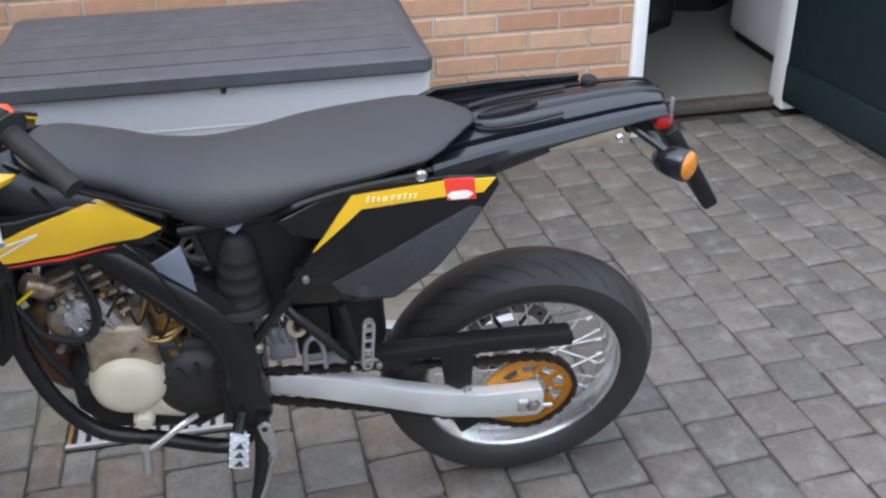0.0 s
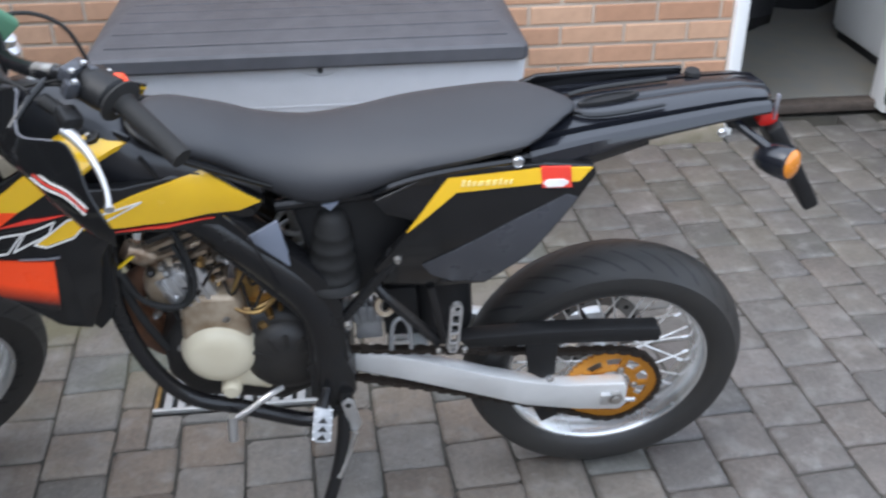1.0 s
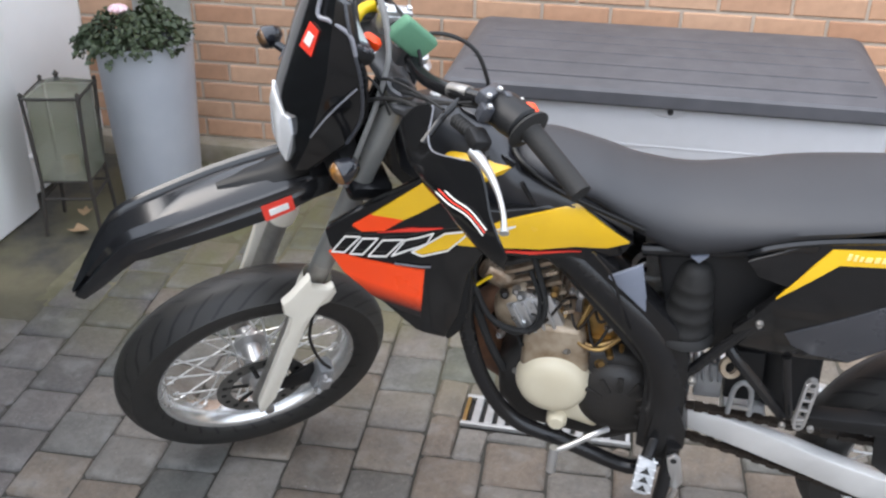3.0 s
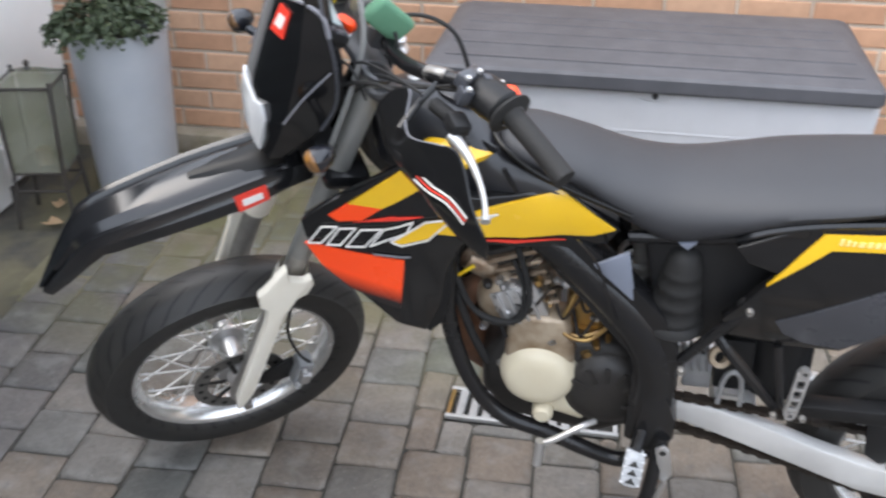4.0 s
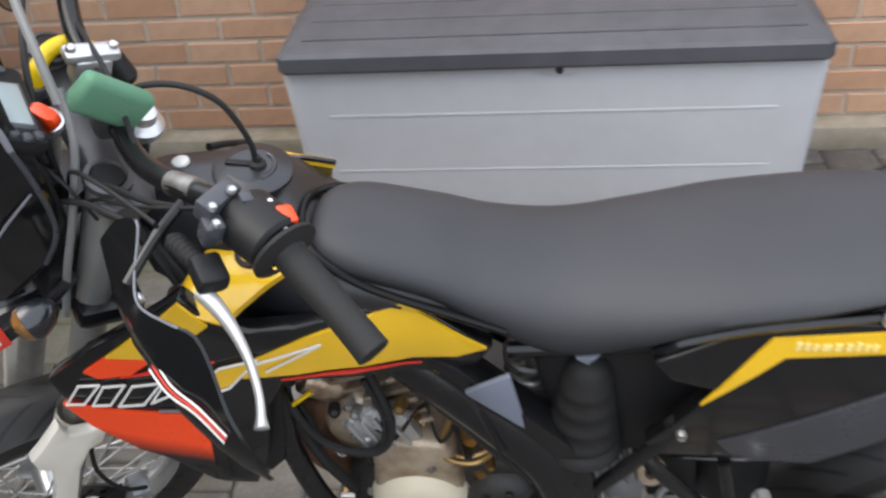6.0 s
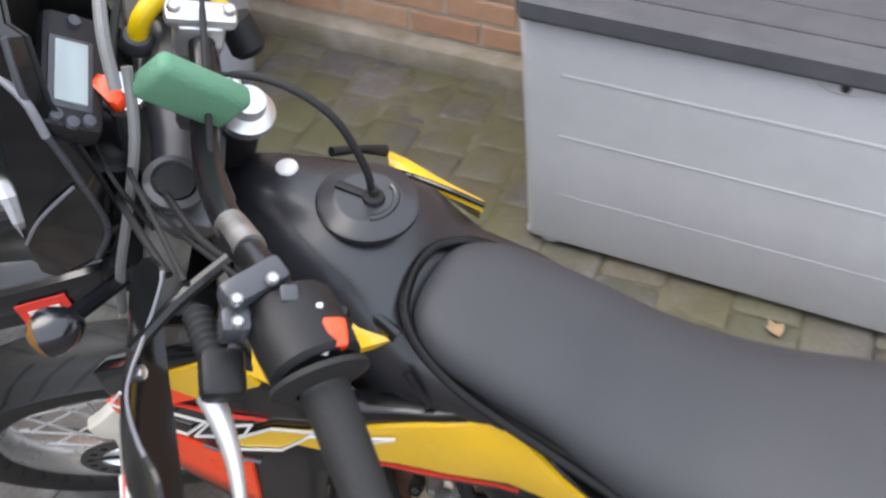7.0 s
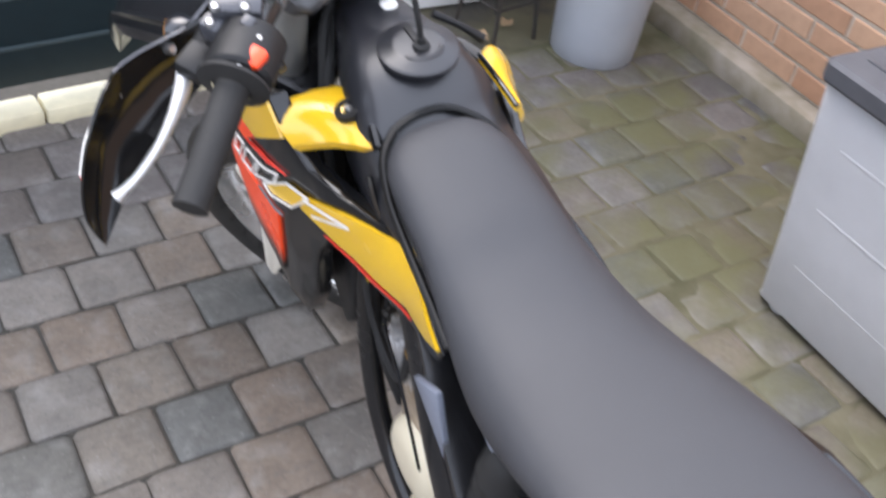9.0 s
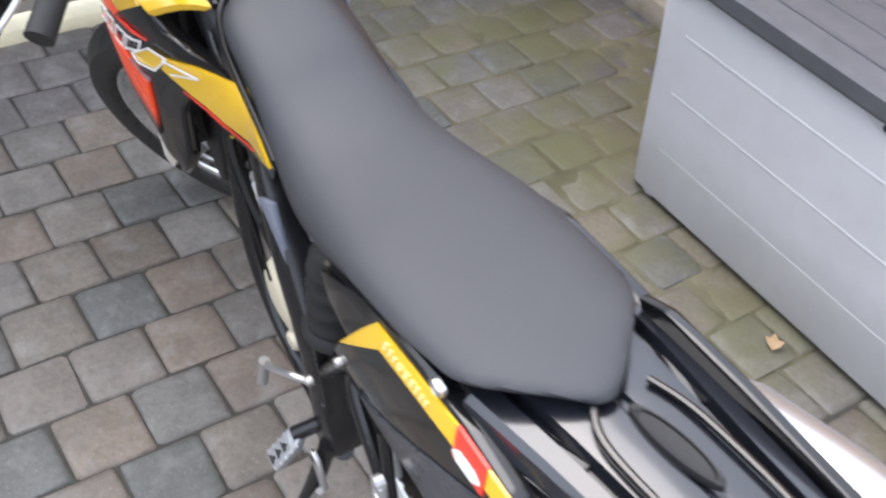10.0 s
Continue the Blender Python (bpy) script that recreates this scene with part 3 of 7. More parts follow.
part("body", loft(rings), M["box_grey"], sb, angle=30)
for z in (0.165, 0.325, 0.478):
    g = 0.065
    fy = -hd - 0.078 * (z - 0.05)
    bm = box((2 * hw - 2 * g, 0.010, 0.010), (0, fy + 0.0056, z), 0.003)
    part("ridge", bm, M["box_grey"], sb)
lw, lf, lb = hw + 0.030, -hd - 0.062, hd + 0.005
rings = []
for z, f, s, b in ((0.600, 0.0, 0.0, 0.0), (0.606, -0.003, 0.003, 0.0), (0.638, -0.003, 0.003, 0), (0.646, 0.006, -0.004, -0.005), (0.668, 0.11, -0.030, -0.06), (0.681, 0.20, -0.055, -0.13), (0.686, 0.28, -0.075, -0.21)):
    x, y0, y1 = lw + s, lf + f, lb + b
    c = 0.016
    rings.append([(x - c, y1, z), (-x + c, y1, z), (-x, y1 - c, z), (-x, y0 + c, z), (-x + c, y0, z), (x - c, y0, z), (x, y0 + c, z), (x, y1 - c, z)])
lid = part("lid", loft(rings), M["box_lid"], sb, "dark grey lid with a lengthwise plank pattern", angle=25)
for k in range(5):
    y = lf + 0.06 + 0.075 * k
    z = float(np.interp(y - lf, [0.006, 0.11, 0.20, 0.28], [0.647, 0.668, 0.681, 0.686]))
    part("rib", box((2 * lw - 0.10 - 0.02 * k, 0.012, 0.005), (0, y, z - 0.0006), 0.002), M["box_lid"], lid)
part("latch", lathe([(0.0, 0.004), (0.045, 0.004), (0.055, 0.0)], pose(0.024, -hd - 0.040, 0.592, 90, 0, 0) @ Matrix.Diagonal((1, 0.42, 1, 1)), 24), M["box_grey"], sb, "shallow scooped latch recess")
part("lock", lathe([(0, 0.014), (0.008, 0.014), (0.009, 0.0)], pose(0.026, -hd - 0.038, 0.588, 90, 0, 0), 12), M["clutter"], sb, "small black lock")
for sx in (-1, 1):
    for sy in (-1, 1):
        part("foot", lathe([(0, 0.0), (0.03, 0.0), (0.032, 0.02), (0, 0.02)], pose(sx * (hw - 0.05), sy * (hd - 0.05), 0.0), 12), M["box_grey"], sb)

# ---- planter, lantern, drain, dead leaves ----
POT = (-2.078, 1.246)
pot = thing("planter", pose(*POT, 0), "tall round blue-grey zinc planter, against the brick wall", "planter")
prof = [(0.0, 0.0), (0.131, 0.0), (0.135, 0.006)] + [(0.135 + 0.025 * s, 0.006 + 0.56 * s) for s in np.linspace(0.1, 1, 8)] + [(0.164, 0.570), (0.164, 0.580), (0.156, 0.582), (0.152, 0.575), (0.148, 0.52), (0.0, 0.52)]
part("pot", lathe(prof, None, 48), M["zinc"], pot, angle=40)
part("soil", lathe([(0.0, 0.545), (0.09, 0.545), (0.148, 0.532)], None, 24), M["soil"], pot)
rnd = random.Random(7)
own = bmesh.new()
for k in range(1150):
    a, r = rnd.uniform(0, 2 * math.pi), 0.185 * math.sqrt(rnd.random())
    lump = 0.5 + 0.5 * math.sin(3 * a + 1.0) * math.cos(2 * a)
    z = 0.575 + (0.05 + 0.06 * lump) * rnd.random() ** 0.6 * (1 - (r / 0.24) ** 2) * 1.4 - (0.085 * max(0, r - 0.145) / 0.06) * rnd.random()
    L, w = rnd.uniform(0.014, 0.028), rnd.uniform(0.008, 0.016)
    m = pose(r * math.cos(a) - 0.02, r * math.sin(a) - 0.03, z, rnd.uniform(-50, 30), rnd.uniform(-35, 35), math.degrees(a) - 90 + rnd.uniform(-60, 60))
    q = [(0, 0, 0), (-w * 0.8, L * 0.35, 0.004), (-w * 0.6, L * 0.75, 0), (0, L, -0.008), (w * 0.6, L * 0.75, 0), (w * 0.8, L * 0.35, 0.004)]
    mid = own.verts.new(m @ Vector((0, L * 0.5, -0.004)))
    vs = [own.verts.new(m @ Vector(p)) for p in q]
    for i in range(6):
        own.faces.new((mid, vs[i], vs[(i + 1) % 6]))
bush = tagged(mesh_object("potted_plant", own, M["leaf"], 80), "leafy green plant spilling over the planter's rim", "plant")
bush.location = (*POT, 0)
own = None
for k in range(9):
    a = 2 * math.pi * k / 9
    own = tube([(-2.10, 1.15, 0.690), (-2.10 + 0.016 * math.cos(a), 1.15 + 0.016 * math.sin(a), 0.703), (-2.10 + 0.03 * math.cos(a), 1.15 + 0.03 * math.sin(a), 0.697)], [0.006, 0.012, 0.004], 6, own, 3)
part("flower", own, M["petal"], bush, "pink and white flower").matrix_parent_inverse = Matrix.Translation((-POT[0], -POT[1], 0))
part("stem", tube([(-0.022, -0.090, 0.56), (-0.020, -0.092, 0.63), (-0.022, -0.096, 0.695)], 0.003, 6), M["leaf"], bush)

# grey panel on the brick wall behind the plant
panel = thing("wall_panel", pose(-2.195, WALL_Y - 0.012, 0.45), "light grey weathered panel fixed to the brick wall", "panel")
part("board", box((0.225, 0.022, 0.80), (0, 0, 0.40), 0.005), M["panel_grey"], panel)
for zz in (0.04, 0.76):
    for xx in (-0.09, 0.09):
        part("screw", bolt((xx, -0.011, zz), (0, -1, 0), 0.005, 0.003), M["steel"], panel)

LX, LY = -2.255, 0.985
lan = thing("lantern", pose(LX, LY, 0, 0, 0, 12), "weathered black iron lantern with dirty glass panes, on the paving", "lantern")
h0, h1, e = 0.19, 0.475, 0.078
for sx in (-1, 1):
    for sy in (-1, 1):
        part("leg", tube([(sx * (e + 0.012), sy * (e + 0.012), 0.0), (sx * e, sy * e, h0), (sx * (e + 0.01), sy * (e + 0.01), h1)], 0.0068, 8, None, 1), M["iron"], lan)
for z, g in ((h0, e), (h1, e + 0.01), (h0 - 0.06, e + 0.003)):
    for i, (a, b) in enumerate((((-g, -g), (g, -g)), ((g, -g), (g, g)), ((g, g), (-g, g)), ((-g, g), (-g, -g)))):
        part("rail", tube([(*a, z), (*b, z)], 0.005, 8), M["iron"], lan)
part("base", box((2 * e, 2 * e, 0.008), (0, 0, h0), 0.002), M["iron"], lan)
part("roof", loft([[(-e - 0.014, -e - 0.014, h1), (e + 0.014, -e - 0.014, h1), (e + 0.014, e + 0.014, h1), (-e - 0.014, e + 0.014, h1)],
                   [(-0.02, -0.02, h1 + 0.035), (0.02, -0.02, h1 + 0.035), (0.02, 0.02, h1 + 0.035), (-0.02, 0.02, h1 + 0.035)]]), M["old_glass"], lan, "low pyramid roof of dull glass", angle=10)
for sx in (-1, 1):
    for sy in (-1, 1):
        part("post_tip", lathe([(0.008, 0), (0.005, 0.008), (0.008, 0.014), (0.0, 0.022)], pose(sx * (e + 0.01), sy * (e + 0.01), h1), 10), M["iron"], lan)
part("finial", lathe([(0.012, 0), (0.006, 0.012), (0.010, 0.022), (0.0, 0.034)], pose(0, 0, h1 + 0.033), 12), M["iron"], lan)
for a in range(4):
    m = Matrix.Rotation(radians(90 * a), 4, "Z")
    pane = part("pane", box((2 * e - 0.012, 0.003, h1 - h0 - 0.012), (0, -e - 0.003, (h0 + h1) / 2), 0, m), M["old_glass"], lan, "dirty glass pane with green algae at its foot")
    pane.visible_shadow = False
part("candle_stub", lathe([(0, 0.05), (0.025, 0.05), (0.028, 0.0)], pose(0, 0, h0 + 0.005), 16), M["dead_leaf"], lan)

GX0, GX1, GY0, GY1 = -0.80, -0.385, 0.185, 0.305
drain = thing("channel_drain", pose(GX0, GY0, 0), "galvanised slotted channel drain grate set in the paving", "drain grate")
dw, dl = GY1 - GY0, GX1 - GX0
part("channel", box((dl, dw, 0.02), (dl / 2, dw / 2, -0.012)), M["drain_dark"], drain, "dark channel below the slots")
for y in (0.006, dw - 0.006):
    part("edge_bar", box((dl, 0.012, 0.014), (dl / 2, y, 0.002), 0.002), M["galvanised"], drain)
for x in (0.008, dl - 0.008):
    part("end_bar", box((0.010, dw - 0.024, 0.014), (x, dw / 2, 0.002), 0.002), M["brass"] if x < 0.1 else M["galvanised"], drain, "brownish end bar" if x < 0.1 else "")
slat = bpy.data.meshes.new("slat")
sbm = box((0.020, dw - 0.024, 0.010), (0, 0, 0), 0.003)
sbm.to_mesh(slat)
sbm.free()
slat.materials.append(M["galvanised"])
for k in range(int((dl - 0.04) / 0.032)):
    ob = new("slat", slat)
    ob.parent = drain
    ob.location = (0.035 + 0.032 * k, dw / 2, 0.004)


def dead_leaf(x, y, turn, size):
    own = bmesh.new()
    q = [(0, 0, 0), (-0.3, 0.25, 0.12), (-0.42, 0.55, 0.2), (-0.15, 0.7, 0.06), (0, 1.0, 0.16), (0.2, 0.68, 0.05), (0.45, 0.5, 0.22), (0.28, 0.2, 0.1)]
    mid = own.verts.new((0, 0.45, 0.02))
    vs = [own.verts.new(p) for p in q]
    for i in range(8):
        own.faces.new((mid, vs[i], vs[(i + 1) % 8]))
    own.transform(Matrix.Diagonal((size, size, size, 1)))
    ob = mesh_object("dead_leaf", own, M["dead_leaf"], 80)
    ob.matrix_world = pose(x, y, 0.010, 0, 0, turn)
    return tagged(ob, "curled pale brown dead leaf on the paving", "leaf", "dead leaves")


dead_leaf(-0.35, 0.86, 40, 0.05)
dead_leaf(-2.20, 0.93, 120, 0.07)
dead_leaf(-2.27, 1.02, 20, 0.06)


# ---- motorcycle ----
# Built upright with the front towards -x and its left side towards -y, then leaned onto the side stand.
bike = thing("motorcycle", pose(0, -0.044, 0, 9.5, 0, 0), "black, yellow and orange supermoto motorcycle leaning on its side stand", "motorcycle")


def side_y(x, z):
    """The left flank of tank shrouds and side panels; it rolls inwards at the upper rear."""
    roll = min(1.0, max(0.0, (x + 0.70) / 0.10)) * max(0.0, z - 0.835) ** 2 * 6.5
    return roll + float(np.interp(x, [-0.95, -0.86, -0.78, -0.70, -0.62, -0.53, -0.44], [-0.160, -0.162, -0.156, -0.135, -0.112, -0.096, -0.104]))


def flank(name, outline, mat, parent, thick=0.02, lift=0.0, bevel=0.0, label="", fy=side_y, right=False):
    bm = slab(outline, fy, thick, bevel, 0.03, lift=lift)
    if right:
        part(name, mirrored(bm), mat, parent, label, 40)
    return part(name, bm, mat, parent, label, 40)


# seat
xs = [-0.637, -0.631, -0.613, -0.577, -0.50, -0.44, -0.36, -0.275, -0.19, -0.10, -0.03, 0.005, 0.030, 0.052, 0.070, 0.082, 0.088]
top = [0.943, 0.951, 0.956, 0.952, 0.932, 0.912, 0.900, 0.905, 0.916, 0.925, 0.931, 0.933, 0.934, 0.934, 0.933, 0.930, 0.924]
bot = [0.925, 0.922, 0.915, 0.907, 0.880, 0.842, 0.812, 0.833, 0.866, 0.884, 0.896, 0.900, 0.902, 0.903, 0.903, 0.903, 0.903]
wid = [0.022, 0.043, 0.062, 0.074, 0.080, 0.090, 0.104, 0.112, 0.114, 0.112, 0.106, 0.101, 0.089, 0.070, 0.050, 0.034, 0.022]
lean = [0.0] * 9 + [0.004, 0.018, 0.028, 0.036, 0.043, 0.048, 0.050, 0.050]
rings = []
smooth3 = [smooth_path([(x, t, 0) for x, t in zip(xs, v)], 8) for v in (top, bot, wid, lean)]
for k in range(len(smooth3[0])):
    x, t, b, w, tuck = smooth3[0][k].x, smooth3[0][k].y, smooth3[1][k].y, smooth3[2][k].y, smooth3[3][k].y
    h = t - b
    prof = [(-0.80, 0.0), (-0.90, 0.06), (-0.97, 0.24), (-0.99, 0.42), (-0.955, 0.58), (-0.87, 0.73), (-0.735, 0.85), (-0.53, 0.94), (-0.27, 0.985), (0.0, 1.0)]
    # the rear end overhangs: its face slants forward to the base
    ring = [(x - tuck * (1 - q), w * p - 0.014, b + h * q) for p, q in prof] + [(x - tuck * (1 - q), -w * p - 0.014, b + h * q) for p, q in prof[-2::-1]]
    rings.append(ring)
seat = part("seat", loft(rings), M["vinyl"], bike, "long black vinyl seat with a dipped middle", 40)
part("seat_base", loft([[(x, -w * 0.9, b - 0.008), (x, w * 0.9, b - 0.008), (x, w * 0.9, b + 0.01), (x, -w * 0.9, b + 0.01)] for x, b, w in zip(xs[1:-6], bot[1:-6], wid[1:-6])]), M["black_matt"], seat)
# shade in the gap between seat nose and tank, added as a black tube
gap_path = [(-0.42, -0.106, 0.856), (-0.47, -0.100, 0.872), (-0.54, -0.094, 0.898), (-0.582, -0.089, 0.918), (-0.617, -0.077, 0.938), (-0.638, -0.056, 0.949), (-0.645, -0.032, 0.955), (-0.647, -0.010, 0.956), (-0.644, 0.010, 0.955), (-0.636, 0.028, 0.949), (-0.616, 0.048, 0.938), (-0.582, 0.061, 0.918), (-0.54, 0.066, 0.898)]
part("seat_lip", tube([(x, y, z - 0.002) for x, y, z in gap_path], 0.0048, 10), M["smoked"], seat, "black tube drawn as the shadow gap round the seat's nose")
part("seat_bolt", bolt((-0.024, -0.116, 0.888), (0, -1, 0), 0.010, 0.008), M["chrome"], bike)
tube_bm = tube([(-0.025, -0.112, 0.885), (-0.14, -0.117, 0.874), (-0.215, -0.12, 0.858), (-0.26, -0.118, 0.835)], 0.006, 6)
part("seat_edge", tube_bm, M["black_gloss"], bike, "gloss black seam below the seat")

# tank
rings = []
for x, t, w, b in ((-0.845, 0.985, 0.030, 0.90), (-0.835, 1.000, 0.040, 0.88), (-0.80, 1.008, 0.048, 0.86), (-0.76, 1.004, 0.066, 0.84), (-0.72, 0.998, 0.082, 0.83), (-0.67, 0.980, 0.090, 0.83), (-0.648, 0.952, 0.092, 0.83), (-0.625, 0.930, 0.094, 0.83), (-0.57, 0.918, 0.095, 0.83), (-0.50, 0.890, 0.093, 0.82), (-0.44, 0.86, 0.088, 0.80)):
    h = t - b
    prof = [(-0.9, 0), (-1.0, 0.3), (-0.97, 0.62), (-0.85, 0.86), (-0.6, 0.97), (0, 1.0)]
    rings.append([(x, w * p, b + h * q) for p, q in prof] + [(x, -w * p, b + h * q) for p, q in prof[-2::-1]])
tank = part("tank", loft(rings), M["tank_black"], bike, "satin black fuel tank top", 45)
cap_m = pose(-0.700, 0.008, 0.992, 0, 8, 0) @ Matrix.Diagonal((0.72, 0.72, 0.60, 1))
cap = part("tank_cap", lathe([(0.062, 0.0), (0.063, 0.010), (0.058, 0.014), (0.045, 0.016), (0.042, 0.0185), (0.036, 0.019), (0.0, 0.020)], cap_m, 40), M["tank_black"], bike, "round screw-on tank cap")
part("cap_rib", tube([(0.022 * math.cos(a) + 0.012, 0.030 * math.sin(a), 0.019) for a in np.linspace(-1.3, 1.3, 9)], 0.0045, 8, None, 3, cap_m), M["tank_black"], cap)
part("cap_rib", box((0.05, 0.012, 0.008), (-0.018, 0, 0.020), 0.003, cap_m), M["black_matt"], cap)
part("breather_nipple", lathe([(0.014, 0), (0.013, 0.006), (0.007, 0.010), (0.006, 0.020), (0.0, 0.020)], cap_m @ pose(0.008, 0, 0.020), 12), M["rubber"], cap)
part("breather_hose", tube([(-0.694, 0.008, 1.008), (-0.694, 0.006, 1.040), (-0.712, 0.002, 1.092), (-0.748, -0.002, 1.118), (-0.790, -0.004, 1.120), (-0.822, 0.0, 1.100), (-0.828, 0.004, 1.088)], 0.0034, 10), M["rubber"], bike, "thin black breather hose")
part("tank_bolt", lathe([(0.0, 0.006), (0.010, 0.006), (0.014, 0.004), (0.015, 0.0)], pose(-0.782, 0.012, 1.005, 0, 0, 0) @ Matrix.Diagonal((0.7, 0.7, 0.7, 1)), 20), M["white_decal"], bike, "pale round tank bolt")

# shrouds: black base, coloured panels, and the small wings by the tank
base_outline = [(-0.94, 0.832), (-0.885, 0.874), (-0.756, 0.954), (-0.731, 0.908), (-0.700, 0.884), (-0.655, 0.872), (-0.60, 0.872), (-0.533, 0.886), (-0.436, 0.826), (-0.455, 0.795), (-0.51, 0.775), (-0.60, 0.775), (-0.68, 0.79), (-0.705, 0.75), (-0.722, 0.658), (-0.746, 0.607), (-0.795, 0.628), (-0.853, 0.692), (-0.905, 0.752), (-0.935, 0.80)]
for side in (1, -1):
    bm = slab(base_outline if side > 0 else [(-0.94, 0.832), (-0.885, 0.856), (-0.79, 0.880), (-0.72, 0.880)] + base_outline[5:], side_y, 0.022, 0.004, 0.03)
    if side < 0:
        bm = mirrored(bm)
        sh_r = part("shroud", bm, M["black_gloss"], bike, "gloss black right shroud with yellow panel", 40)
    else:
        sh = part("shroud", bm, M["black_gloss"], bike, "gloss black left shroud with yellow and orange panels", 40)
rear_panel = [(-0.705, 0.840), (-0.645, 0.856), (-0.59, 0.866), (-0.532, 0.881), (-0.443, 0.826), (-0.478, 0.809), (-0.530, 0.802), (-0.589, 0.797), (-0.66, 0.803), (-0.72, 0.815)]
upper_panel = [(-0.856, 0.876), (-0.757, 0.950), (-0.736, 0.908), (-0.803, 0.869)]
upper_tip = [(-0.890, 0.850), (-0.856, 0.876), (-0.803, 0.869), (-0.836, 0.845), (-0.875, 0.840)]
orange_panel = [(-0.936, 0.790), (-0.86, 0.778), (-0.774, 0.765), (-0.779, 0.715), (-0.785, 0.661), (-0.818, 0.674), (-0.866, 0.704), (-0.912, 0.748)]
for parent, right in ((sh, False), (sh_r, True)):
    for nm, o, mat, lf, lab in (("yellow_panel", rear_panel, "yellow", 0.004, ""), ("upper_panel", upper_panel, "yellow", 0.004, ""),
                                ("upper_tip", upper_tip, "orange", 0.004, ""), ("orange_panel", orange_panel, "orange_fade", 0.004, "bright orange-red lower panel")):
        if right and nm.startswith("upper"):
            continue
        if right and nm == "yellow_panel":
            o = [(-0.635, 0.830), (-0.59, 0.838), (-0.545, 0.850), (-0.500, 0.825), (-0.530, 0.785), (-0.589, 0.780), (-0.64, 0.785)]
        bm = slab(o, side_y, 0.005, 0.0, 0.03, lift=lf)
        part(nm, mirrored(bm) if right else bm, M[mat], parent, lab, 40)
# decal band: slanted outlined shapes where the maker's mark stands


def flank_line(name, pts, mat, width=0.0032, lift=0.0055, close=True):
    """A thin printed line along the shroud's flank."""
    own = None
    n = len(pts)
    for k in range(n if close else n - 1):
        (x0, z0), (x1, z1) = pts[k], pts[(k + 1) % n]
        ln = math.hypot(x1 - x0, z1 - z0)
        ux, uz = (x1 - x0) / ln, (z1 - z0) / ln
        e, w = width * 0.45, width / 2
        quad = [(x0 - ux * e - uz * w, z0 - uz * e + ux * w), (x1 + ux * e - uz * w, z1 + uz * e + ux * w),
                (x1 + ux * e + uz * w, z1 + uz * e - ux * w), (x0 - ux * e + uz * w, z0 - uz * e - ux * w)]
        own = slab(quad, side_y, 0.002, 0.0, 0.03, lift=lift + 0.0002 * k, bm=own)
    return part(name, own, M[mat], sh, "", 40)


flank("decal_chevron", [(-0.792, 0.806), (-0.738, 0.838), (-0.700, 0.841), (-0.712, 0.828), (-0.735, 0.808), (-0.775, 0.800)], M["yellow"], sh, 0.003, 0.0045)
for x0, x1, lean in ((-0.930, -0.908, 0.026), (-0.898, -0.876, 0.024), (-0.866, -0.836, 0.026)):
    flank_line("decal_outline", [(x0, 0.791), (x0 + lean, 0.826), (x1 + lean + 0.004, 0.829), (x1, 0.793)], "white_decal", 0.0026)
flank_line("decal_outline", [(-0.826, 0.795), (-0.802, 0.829), (-0.757, 0.842), (-0.768, 0.822), (-0.800, 0.808)], "white_decal", 0.0026)
flank_line("decal_outline", [(-0.792, 0.806), (-0.738, 0.841), (-0.698, 0.843), (-0.712, 0.828), (-0.735, 0.806), (-0.775, 0.798)], "white_decal", 0.0024, 0.0065)
flank_line("decal_arrow", [(-0.704, 0.838), (-0.628, 0.847), (-0.690, 0.823)], "white_decal", 0.0024, 0.0085, False)
flank_line("grey_dash", [(-0.822, 0.777), (-0.765, 0.772)], "pale_trim", 0.003, 0.0045, False)
for o in ([(-0.85, 0.840), (-0.79, 0.846), (-0.742, 0.850), (-0.79, 0.853)], [(-0.68, 0.798), (-0.60, 0.791), (-0.52, 0.793), (-0.60, 0.786)]):
    flank("red_stripe", o, M["red_decal"], sh, 0.003, 0.004)
# vents and lower scoop
for s in (1, -1):
    bm = slab([(-0.80, 0.624), (-0.752, 0.549), (-0.728, 0.576), (-0.714, 0.629), (-0.702, 0.75), (-0.735, 0.76)], -0.095, 0.05, 0.006)
    part("scoop", bm if s > 0 else mirrored(bm), M["black_matt"], bike, "black radiator scoop", 40)
for s in (1, -1):
    bm = box((0.05, 0.10, 0.24), (-0.80, 0.085, 0.74), 0.008)
    if s > 0:
        bm = mirrored(bm)
    rad = part("radiator", bm, M["engine_dark"], bike, "dark finned radiator")

